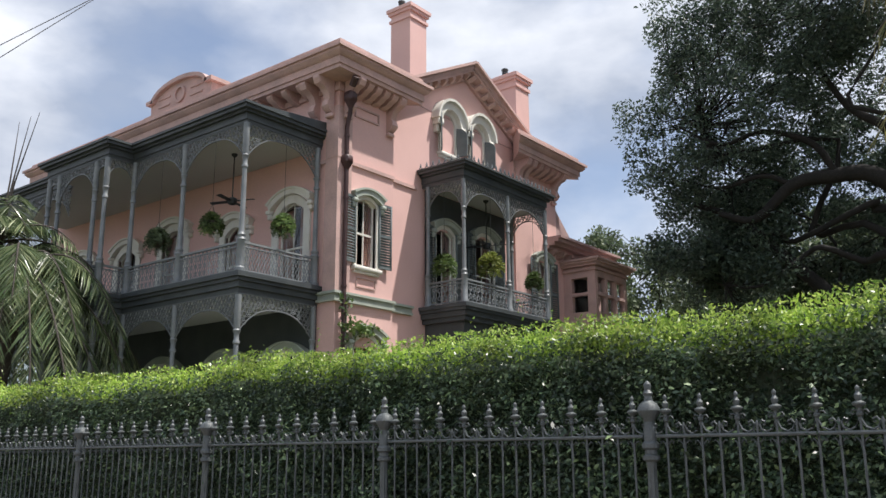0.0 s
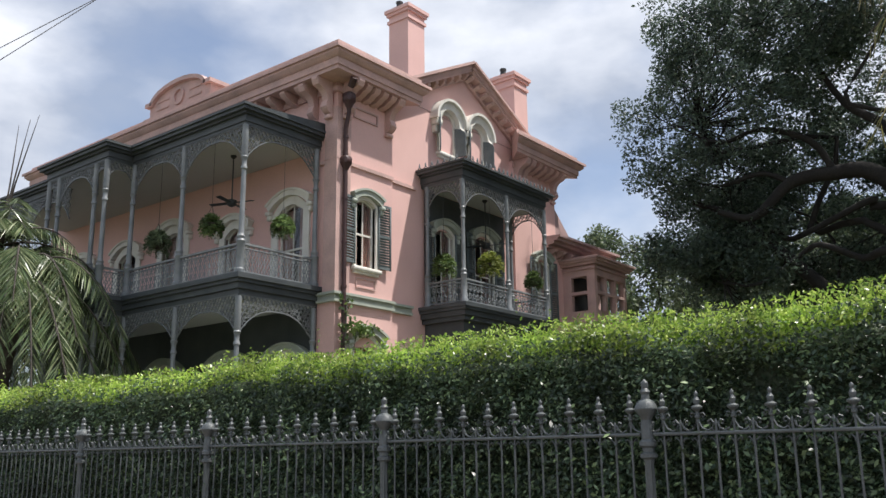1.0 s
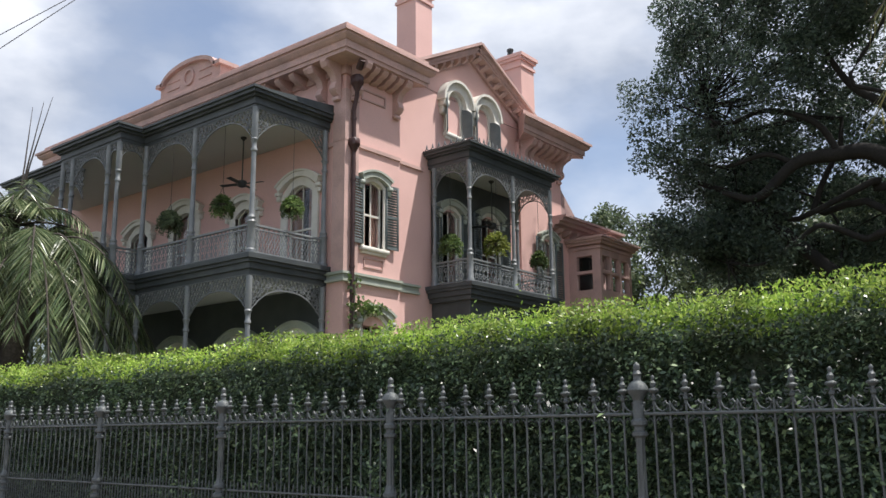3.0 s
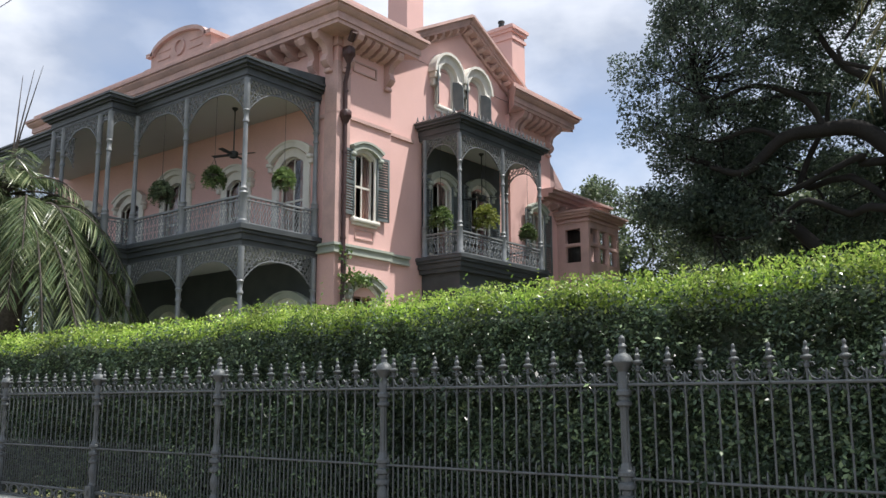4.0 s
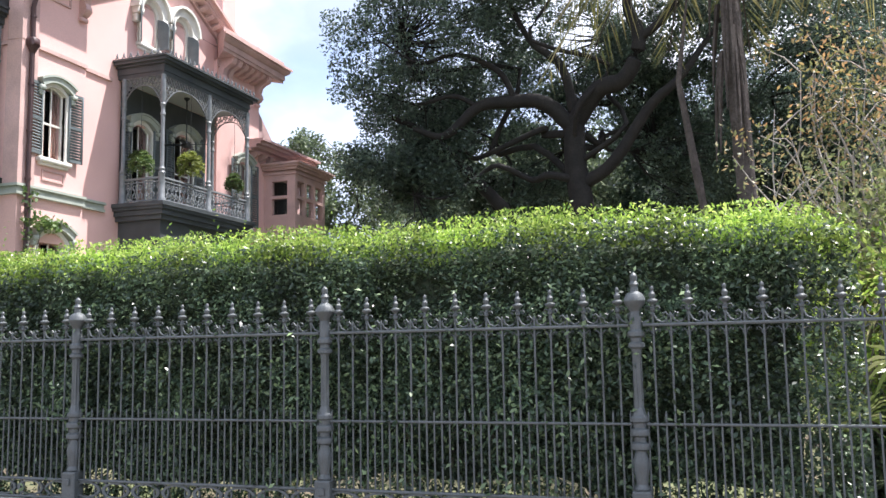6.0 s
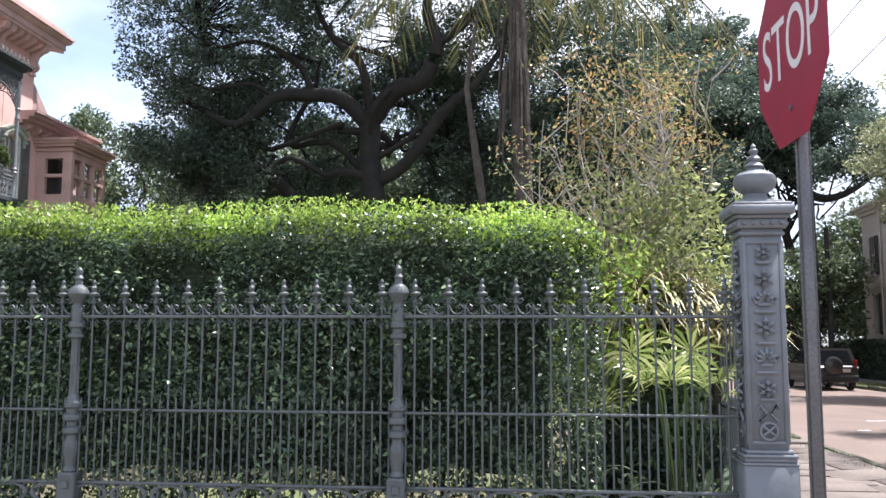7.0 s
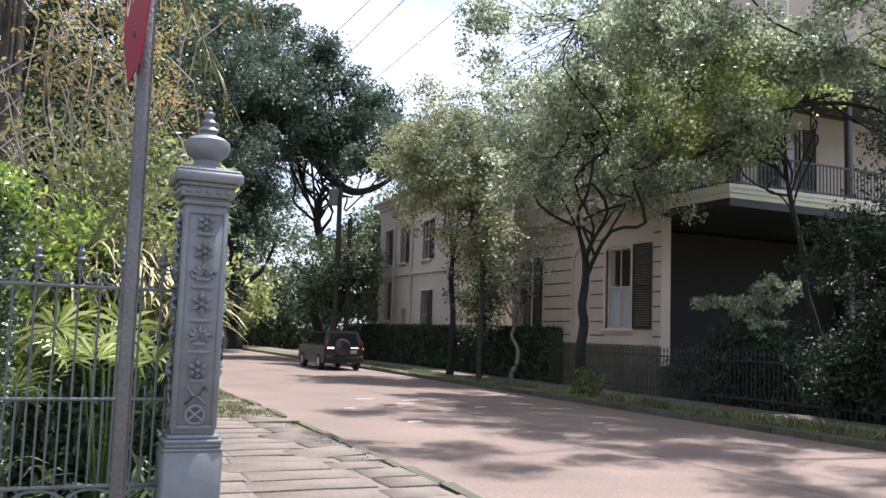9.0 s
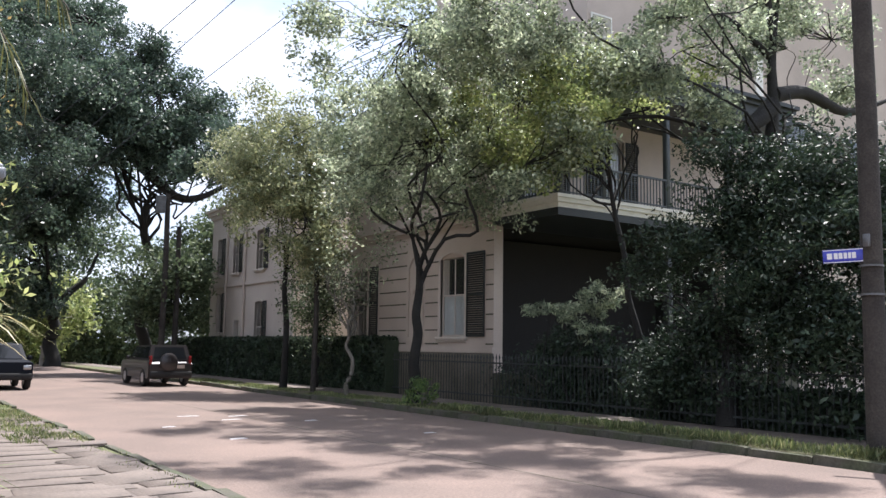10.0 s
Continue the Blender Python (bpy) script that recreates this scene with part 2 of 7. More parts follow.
# ---- mesh helpers ----
class Build:
    """Collects faces for one mesh."""

    def __init__(self):
        self.v, self.f = [], []

    def add(self, verts, faces, m=None):
        k = len(self.v)
        self.v += [tuple(m @ Vector(p)) for p in verts] if m else [tuple(p) for p in verts]
        self.f += [tuple(i + k for i in f) for f in faces]
        return self

    def box(self, x0, x1, y0, y1, z0, z1, m=None, bev=0.0):
        x0, x1, y0, y1, z0, z1 = min(x0, x1), max(x0, x1), min(y0, y1), max(y0, y1), min(z0, z1), max(z0, z1)
        if not bev:
            vs = [(x, y, z) for z in (z0, z1) for x, y in ((x0, y0), (x1, y0), (x1, y1), (x0, y1))]
            return self.add(vs, [(3, 2, 1, 0), (4, 5, 6, 7), (0, 1, 5, 4), (1, 2, 6, 5), (2, 3, 7, 6), (3, 0, 4, 7)], m)
        b = min(bev, (x1 - x0) / 2.1, (y1 - y0) / 2.1, (z1 - z0) / 2.1)
        ring = lambda d: [(x0 + b + d, y0 + d), (x1 - b - d, y0 + d), (x1 - d, y0 + b + d), (x1 - d, y1 - b - d), (x1 - b - d, y1 - d), (x0 + b + d, y1 - d), (x0 + d, y1 - b - d), (x0 + d, y0 + b + d)]
        vs = [(x, y, z) for z, d in ((z0, b * 0.6), (z0 + b, 0), (z1 - b, 0), (z1, b * 0.6)) for x, y in ring(d)]
        fs = [tuple(range(7, -1, -1)), tuple(range(24, 32))]
        fs += [(r * 8 + i, r * 8 + (i + 1) % 8, r * 8 + 8 + (i + 1) % 8, r * 8 + 8 + i) for r in range(3) for i in range(8)]
        return self.add(vs, fs, m)

    def lathe(self, prof, n=12, c=(0, 0, 0), m=None, square=False):
        vs, fs = [], []
        off = math.pi / n if square else 0
        for r, z in prof:
            vs += [(c[0] + r * math.cos(off + i * 2 * math.pi / n), c[1] + r * math.sin(off + i * 2 * math.pi / n), c[2] + z) for i in range(n)]
        for k in range(len(prof) - 1):
            fs += [(k * n + i, k * n + (i + 1) % n, k * n + n + (i + 1) % n, k * n + n + i) for i in range(n)]
        fs += [tuple(range(n - 1, -1, -1)), tuple(range((len(prof) - 1) * n, len(prof) * n))]
        return self.add(vs, fs, m)

    def tube(self, pts, r, n=6, m=None):
        pts = [Vector(p) for p in pts]
        rs = r if isinstance(r, (list, tuple)) else [r] * len(pts)
        if len(rs) != len(pts):
            rs = [float(k) for k in np.interp(np.linspace(0, 1, len(pts)), np.linspace(0, 1, len(rs)), rs)]
        vs, fs = [], []
        for i, p in enumerate(pts):
            d = (pts[min(i + 1, len(pts) - 1)] - pts[max(i - 1, 0)]).normalized()
            a = d.cross(Vector((0, 0, 1)) if abs(d.z) < 0.9 else Vector((1, 0, 0))).normalized()
            b = d.cross(a)
            vs += [tuple(p + rs[i] * (a * math.cos(k * 2 * math.pi / n) + b * math.sin(k * 2 * math.pi / n))) for k in range(n)]
        for k in range(len(pts) - 1):
            fs += [(k * n + i, k * n + (i + 1) % n, k * n + n + (i + 1) % n, k * n + n + i) for i in range(n)]
        fs += [tuple(range(n - 1, -1, -1)), tuple(range((len(pts) - 1) * n, len(pts) * n))]
        return self.add(vs, fs, m)

    def prism(self, poly, axis, a, b, m=None):
        """A polygon swept along an axis: axis x takes (y, z), axis y takes (x, z), axis z takes (x, y)."""
        at = {"x": lambda u, w, k: (k, u, w), "y": lambda u, w, k: (u, k, w), "z": lambda u, w, k: (u, w, k)}[axis]
        n = len(poly)
        vs = [at(u, w, k) for k in (a, b) for u, w in poly]
        fs = [tuple(range(n - 1, -1, -1)), tuple(range(n, 2 * n))] + [(i, (i + 1) % n, n + (i + 1) % n, n + i) for i in range(n)]
        return self.add(vs, fs, m)

    def band(self, inner, outer, y0, y1, m=None):
        """A strip between two open lines of (x, z), from y0 to y1 deep."""
        n = len(inner)
        vs = [(x, y, z) for y in (y0, y1) for line in (inner, outer) for x, z in line]
        fs = []
        for i in range(n - 1):
            fs += [(i, i + 1, n + i + 1, n + i), (2 * n + i, 3 * n + i, 3 * n + i + 1, 2 * n + i + 1), (i, 2 * n + i, 2 * n + i + 1, i + 1), (n + i, n + i + 1, 3 * n + i + 1, 3 * n + i)]
        fs += [(0, n, 3 * n, 2 * n), (n - 1, 3 * n - 1, 4 * n - 1, 2 * n - 1)]
        return self.add(vs, fs, m)

    def ring(self, c, r, w, d, n=8, m=None, sx=1.0, a0=0.0, a1=2 * math.pi):
        """A flat ring or arc in the xz plane."""
        k = n + 1
        ang = [a0 + (a1 - a0) * i / n for i in range(k)]
        return self.band([(c[0] + (r - w) * math.cos(a) * sx, c[2] + (r - w) * math.sin(a)) for a in ang],
                         [(c[0] + r * math.cos(a) * sx, c[2] + r * math.sin(a)) for a in ang], c[1] - d / 2, c[1] + d / 2, m)

    def mesh(self, name, material, normals=True, angle=38):
        me = bpy.data.meshes.new(name)
        me.from_pydata(self.v, [], self.f)
        if normals:
            bm = bmesh.new()
            bm.from_mesh(me)
            bmesh.ops.recalc_face_normals(bm, faces=bm.faces)
            bm.to_mesh(me)
            bm.free()
        if angle:
            me.polygons.foreach_set("use_smooth", [True] * len(me.polygons))
            me.set_sharp_from_angle(angle=radians(angle))
        me.materials.append(material)
        return me


def part(name, b, material, parent=None, label="", angle=38):
    me = b if isinstance(b, bpy.types.Mesh) else b.mesh(name, material, angle=angle)
    ob = new(name, me)
    if parent:
        ob.parent = parent
    if name in STUFF:
        ob["kind"] = "stuff"
    return tagged(ob, label)


STUFF = ("foliage", "new_growth", "crown", "fronds", "inner_core", "branchwork")


def share(name, me, parent, m):
    ob = new(name, me)
    ob.parent = parent
    ob.matrix_basis = m
    return ob


def thing(name, label, category, group="", kind="", at=None):
    ob = new(name)
    ob.empty_display_size = 0.2
    if at:
        ob.matrix_basis = at
    return tagged(ob, label, category, group, kind)


def leaf_mesh(name, pts, size, material, seed=1, slim=0.45, up=0.0, spread=0.35, dirs=None, face=None, loose=0.7):
    """Many small folded leaves at the points given, each an island of its own."""
    rng = np.random.default_rng(seed)
    n = len(pts)
    pts = np.asarray(pts, float)
    a = rng.normal(size=(n, 3)) if dirs is None else np.asarray(dirs) + rng.normal(size=(n, 3)) * 0.35
    a[:, 2] += up
    a /= np.linalg.norm(a, axis=1)[:, None]
    b = np.cross(a, rng.normal(size=(n, 3)))
    if face is not None:
        # Blades that turn roughly one way, towards the open sky.
        want = np.asarray(face, float) + rng.normal(size=(n, 3)) * loose
        a = np.cross(want, rng.normal(size=(n, 3)))
        a /= np.linalg.norm(a, axis=1)[:, None]
        b = np.cross(want, a)
    b /= np.linalg.norm(b, axis=1)[:, None]
    c = np.cross(a, b)
    ln = size * (1 + spread * rng.uniform(-1, 1, n))[:, None]
    wd = ln * slim
    v = np.empty((n, 4, 3))
    v[:, 0] = pts - a * ln * 0.5
    v[:, 1] = pts + b * wd * 0.5 + c * wd * 0.16
    v[:, 2] = pts + a * ln * 0.5
    v[:, 3] = pts - b * wd * 0.5 + c * wd * 0.16
    me = bpy.data.meshes.new(name)
    me.vertices.add(n * 4)
    me.vertices.foreach_set("co", v.reshape(-1))
    me.loops.add(n * 4)
    me.loops.foreach_set("vertex_index", np.arange(n * 4, dtype=np.int32))
    me.polygons.add(n)
    me.polygons.foreach_set("loop_start", np.arange(0, n * 4, 4, dtype=np.int32))
    me.update(calc_edges=True)
    me.materials.append(material)
    return me


# ---- ground, street and pavement ----
rnd = random.Random(7)
g = Build().box(-900, 900, -900, 900, -0.6, -0.12)
tagged(part("ground", g, SOIL), "brown garden soil with leaf litter and thin grass", "ground", kind="structure")
r = Build()
n = 60
for i in range(n):
    y0, y1 = -90 + 240 * i / n, -90 + 240 * (i + 1) / n
    r.box(3.25, 12.0, y0, y1, -0.3, -0.06)
tagged(part("road", r, ROAD, angle=0), "worn sunlit pinkish road with cracks and patches", "road", kind="structure")
r = Build().box(-200, 3.25, -13, -4.3, -0.3, -0.064).box(12.0, 200, -13, -4.3, -0.3, -0.064)
tagged(part("road_side_street", r, ROAD, angle=0), "worn pinkish side street surface", "road", kind="structure")
v = Build().box(-200, 1.6, -4.15, -2.4, -0.3, 0.03).box(12.3, 13.7, -4.0, 120, -0.3, 0.05).box(1.9, 3.05, 6.5, 120, -0.3, 0.04)
tagged(part("verge", v, SOIL), "grassy earth verge between kerb and pavement", "verge", kind="structure")
p = Build().box(-200, 3.0, -2.4, -0.28, -0.3, 0.05).box(0.35, 1.9, -0.28, 120, -0.3, 0.046).box(13.7, 15.2, -4, 120, -0.3, 0.06).box(1.9, 3.0, -0.28, 6.5, -0.3, 0.042)
tagged(part("pavement", p, FLAG), "grey brown flagged pavement with worn joints", "pavement", kind="structure")
kerb = tagged(part("kerb", Build().box(-200, 1.8, -4.32, -4.13, -0.3, 0.05), KERB), "dark mossy granite kerb stones", "kerb", kind="structure")


def stone_mesh(w, l, h, seed):
    q = random.Random(seed)
    b = Build()
    poly = [(-w / 2 + q.uniform(0, .05), -l / 2 + q.uniform(0, .05)), (0 + q.uniform(-.1, .1), -l / 2 + q.uniform(-.02, .04)), (w / 2 - q.uniform(0, .06), -l / 2 + q.uniform(0, .05)), (w / 2 - q.uniform(0, .04), l / 2 - q.uniform(0, .06)), (q.uniform(-.1, .1), l / 2 - q.uniform(0, .03)), (-w / 2 + q.uniform(0, .04), l / 2 - q.uniform(0, .05))]
    k = len(poly)
    vs = [(x, y, -h) for x, y in poly] + [(x, y, -0.012) for x, y in poly] + [(x * .97, y * .97, q.uniform(-.006, .006)) for x, y in poly]
    fs = [tuple(range(2 * k, 3 * k))] + [(r * k + i, r * k + (i + 1) % k, r * k + k + (i + 1) % k, r * k + k + i) for r in (0, 1) for i in range(k)]
    return b.add(vs, fs)


# Kerb stones along both sides of the crossing street, some of them tilted.
kerb_meshes = [stone_mesh(0.2, 1.15, 0.3, s).mesh("kerb_stone", KERB) for s in range(4)]
for i in range(34):
    share("kerb_stone", kerb_meshes[i % 4], kerb, pose(3.15 + rnd.uniform(-.03, .03), -0.6 + 1.18 * i, 0.045 + rnd.uniform(-.02, .03), rnd.uniform(-2, 2), rnd.uniform(-4, 4), rnd.uniform(-2, 2)))
    share("kerb_stone", kerb_meshes[(i + 1) % 4], kerb, pose(12.15 + rnd.uniform(-.03, .03), -3.4 + 1.18 * i, 0.07 + rnd.uniform(-.02, .02), rnd.uniform(-1, 1), rnd.uniform(-3, 3), rnd.uniform(-1, 1)))
# Uneven flagstones at the corner.
pave = bpy.data.objects["pavement"]
flag_meshes = [stone_mesh(1.42, 0.60, 0.05, 30 + k).mesh("flagstone", FLAG) for k in range(8)]
for j in range(24):
    shift = rnd.uniform(-.12, .12)
    for i in range(3):
        share("flagstone", flag_meshes[(i * 5 + j * 3) % 8], pave, pose((0.45, 1.72, 2.70)[i] + shift + rnd.uniform(-.06, .06), 0.05 + j * 0.595 + rnd.uniform(-.05, .05), 0.058 + rnd.uniform(-.006, .006), rnd.uniform(-.7, .7), rnd.uniform(-.5, .5), rnd.uniform(-3, 3)) @ Matrix.Diagonal((rnd.uniform(.88, .98) if i < 2 else .42, rnd.uniform(.93, 1.02), 1, 1)))
# Broken slabs heaved up along the kerb.
for x, y, turn, tilt in ((2.55, 6.3, 24, 5), (2.75, 8.6, -12, -4), (2.5, 4.6, 10, 3)):
    share("flagstone", flag_meshes[int(y) % 8], pave, pose(x, y, 0.075, tilt * .6, -2, turn) @ Matrix.Diagonal((.62, 1.25, 1, 1)))
for i in range(26):
    for j in range(3):
        share("flagstone", flag_meshes[(i + 2 * j) % 6], pave, pose(-20.3 + i * 0.89, -0.62 - j * 0.69, 0.078 + rnd.uniform(-.008, .01), rnd.uniform(-.8, .8), rnd.uniform(-.8, .8), rnd.uniform(-1, 1)))
# Pale paint remnants and dark seams on the road.
chips = Build()
for x, y, w, l in ((6.2, 14.5, .55, .10), (7.3, 14.1, .5, .10), (5.5, 9.2, .35, .16), (8.4, 12.2, .35, .12), (6.8, 13.2, .5, .09), (9.3, 8.6, .3, .1), (5.1, 12.0, .3, .1)):
    chips.prism([(x, y), (x + w, y + .05), (x + w * .9, y + l + .05), (x + .04, y + l)], "z", -0.06, -0.055)
tagged(part("road_marking", chips, WHITE), "flaking remnants of white road paint", "road marking", kind="structure")
for x, w in ((7.55, .016),):
    tagged(part("road_seam", Build().box(x, x + w, -40, 100, -.061, -.0575), KERB), "dark straight seam along the road", "seam", kind="structure")


def grass_patch(name, label, boxes, per, size, seed, material=GRASS_LEAF):
    rng = np.random.default_rng(seed)
    pts, dirs = [], []
    for x0, x1, y0, y1, z in boxes:
        k = int(per * (x1 - x0) * (y1 - y0))
        q = np.stack([rng.uniform(x0, x1, k), rng.uniform(y0, y1, k), np.full(k, z + size * .4)], 1)
        keep = [noise.noise(Vector((p[0] * .9, p[1] * .9, seed))) > -0.12 for p in q]
        pts.append(q[keep])
    pts = np.concatenate(pts)
    dirs = np.tile((0, 0, 1.0), (len(pts), 1))
    ob = new(name, leaf_mesh(name, pts, size, material, seed, 0.16, 0.0, 0.5, dirs))
    return tagged(ob, label, "grass", kind="stuff")


grass_patch("grass", "patchy green grass and weeds along the kerb", [(12.3, 13.6, -2, 34, 0.05), (1.9, 3.05, 9.0, 30, 0.04)], 420, 0.085, 3)
grass_patch("grass", "taller rank weeds hanging over the kerb stones", [(12.22, 12.75, -2, 12.5, 0.12)], 700, 0.15, 8)
grass_patch("grass", "tufts of weeds growing between flagstones", [(2.7, 3.1, 3.6, 9.0, 0.04), (0.35, 0.7, 6, 18, 0.05)], 120, 0.06, 5)
grass_patch("grass", "sunlit garden grass behind the hedge", [(-10, 0.0, 1.6, 9, -0.12)], 70, 0.14, 6)

# ---- fence ----
fence = thing("fence", "grey painted cast iron fence on a low stone coping", "fence")
BAY = 2.7
Z_TOP, Z_MID, Z_LOW, Z_BASE = 1.885, 1.122, 0.54, 0.36


def fence_post():
    b = Build()
    b.box(-.075, .075, -.075, .075, 0.05, .62, bev=.012)
    prof = [(.062, .62), (.070, .635), (.058, .65), (.050, .67), (.056, .72), (.072, .80), (.068, .85), (.050, .90), (.050, .92), (.082, .935), (.084, .96), (.080, .975), (.052, .99), (.052, 1.025), (.084, 1.04), (.086, 1.065), (.082, 1.08), (.054, 1.095),
            (.058, 1.13), (.080, 1.145), (.080, 1.17), (.060, 1.19), (.044, 1.25), (.041, 1.66), (.046, 1.70), (.072, 1.715), (.072, 1.74), (.050, 1.755), (.050, 1.785), (.074, 1.80), (.074, 1.83), (.052, 1.85), (.054, 1.93), (.046, 1.99), (.058, 2.02), (.086, 2.05), (.096, 2.075), (.090, 2.10),
            (.070, 2.13), (.036, 2.15), (.030, 2.185), (.044, 2.205), (.024, 2.23), (.032, 2.255), (.028, 2.275), (.006, 2.30)]
    b.lathe([(r * .90 if r > .03 else r, z) for r, z in prof], 16)
    # Shallow flutes up the shaft.
    for i, (x, y, z) in enumerate(b.v):
        if 1.2 < z < 1.69 and i % 2:
            b.v[i] = (x * .80, y * .80, z)
    b.box(-.03, .03, -.092, -.08, .50, .56, bev=.01)
    return b.mesh("post", FENCE_IRON, angle=22)


def spear_picket():
    b = Build().tube([(0, 0, Z_BASE + .17), (0, 0, 2.0)], .0088, 6)
    b.lathe([(.010, 1.985), (.022, 1.995), (.022, 2.01), (.012, 2.02), (.013, 2.04), (.026, 2.05), (.043, 2.062), (.045, 2.074), (.030, 2.084), (.018, 2.09), (.024, 2.105), (.026, 2.125), (.014, 2.142), (.011, 2.152), (.017, 2.163), (.015, 2.176), (.004, 2.19)], 8)
    for s in (-1, 1):
        b.tube([(0, 0, 2.0), (s * .022, 0, 2.028), (s * .046, 0, 2.030), (s * .056, 0, 2.012), (s * .044, 0, 1.998), (s * .034, 0, 2.010)], .0065, 4)
        b.tube([(0, 0, 2.0), (s * .010, 0, 1.962), (s * .032, 0, 1.922), (s * .074, 0, 1.902), (s * .110, 0, 1.922), (s * .118, 0, 1.958), (s * .098, 0, 1.982), (s * .076, 0, 1.970), (s * .080, 0, 1.950), (s * .094, 0, 1.952)], .008, 5)
        b.tube([(s * .010, 0, 1.80), (s * .014, 0, 1.83), (s * .036, 0, 1.853), (s * .052, 0, 1.845), (s * .046, 0, 1.830)], .006, 4)
    return b.mesh("spear_picket", FENCE_IRON)


def plain_picket():
    b = Build().tube([(0, 0, Z_BASE + .17), (0, 0, 1.95)], .0088, 6)
    b.lathe([(.011, 1.94), (.013, 1.96), (.003, 1.985)], 6)
    for s in (-1, 1):
        b.tube([(s * .010, 0, 1.885), (s * .03, 0, 1.915), (s * .022, 0, 1.94)], .006, 4)
        b.tube([(s * .010, 0, 1.80), (s * .014, 0, 1.83), (s * .036, 0, 1.853), (s * .050, 0, 1.842)], .006, 4)
    return b.mesh("plain_picket", FENCE_IRON)


def short_picket():
    b = Build().tube([(0, 0, Z_BASE + .17), (0, 0, 1.20)], .0080, 6)
    b.lathe([(.010, 1.19), (.002, 1.225)], 6)
    return b.mesh("short_picket", FENCE_IRON)


def rail_mesh(z, h=.028):
    return Build().box(0.05, BAY - .05, -.02, .02, z - h / 2, z + h / 2, bev=.006).mesh("rail", FENCE_IRON)


def oval_mesh():
    b = Build()
    b.ring((0, 0, .455), .075, .016, .022, 16, None, 2.15)
    b.ring((0.168, 0.006, .455), .085, .014, .016, 8, None, 1.0, radians(115), radians(245))
    b.ring((-0.168, 0.006, .455), .085, .014, .016, 8, None, 1.0, radians(-65), radians(65))
    return b.mesh("oval", FENCE_IRON)


M_POST, M_SPEAR, M_PLAIN, M_SHORT, M_OVAL = fence_post(), spear_picket(), plain_picket(), short_picket(), oval_mesh()
M_RAIL = [rail_mesh(Z_TOP, .025), rail_mesh(Z_MID, .020), rail_mesh(Z_LOW, .024), rail_mesh(Z_BASE + .01, .022)]


def fence_bay(parent, at, post=True):
    for me in M_RAIL:
        share("rail", me, parent, at)
    for k in range(10):
        share("spear_picket", M_SPEAR, parent, at @ pose(.135 + k * .27, 0, 0))
        share("plain_picket", M_PLAIN, parent, at @ pose(.27 * k + (.02 if k == 0 else 0), 0, 0)) if k else None
        for s in (.0675, .2025):
            share("short_picket", M_SHORT, parent, at @ pose(.27 * k + s, 0, 0))
    for k in range(8):
        share("oval", M_OVAL, parent, at @ pose(.17 + k * .337, 0, 0))
    if post:
        share("post", M_POST, parent, at)


for i in range(1, 9):
    fence_bay(fence, pose(-BAY * i, 0, 0))
part("coping", Build().box(-60, -.2, -.16, .16, -.2, Z_BASE - .01, bev=.02), CONCRETE, fence, "stained pale concrete coping")
side_fence = thing("fence", "grey cast iron fence running back along the cross street", "fence")
for i in range(3):
    fence_bay(side_fence, pose(.12, .2 + BAY * i, 0, 0, 0, 90), i > 0)
part("coping", Build().box(-.02, .26, .2, 30, -.2, Z_BASE - .01, bev=.02), CONCRETE, side_fence, "stained pale concrete coping")


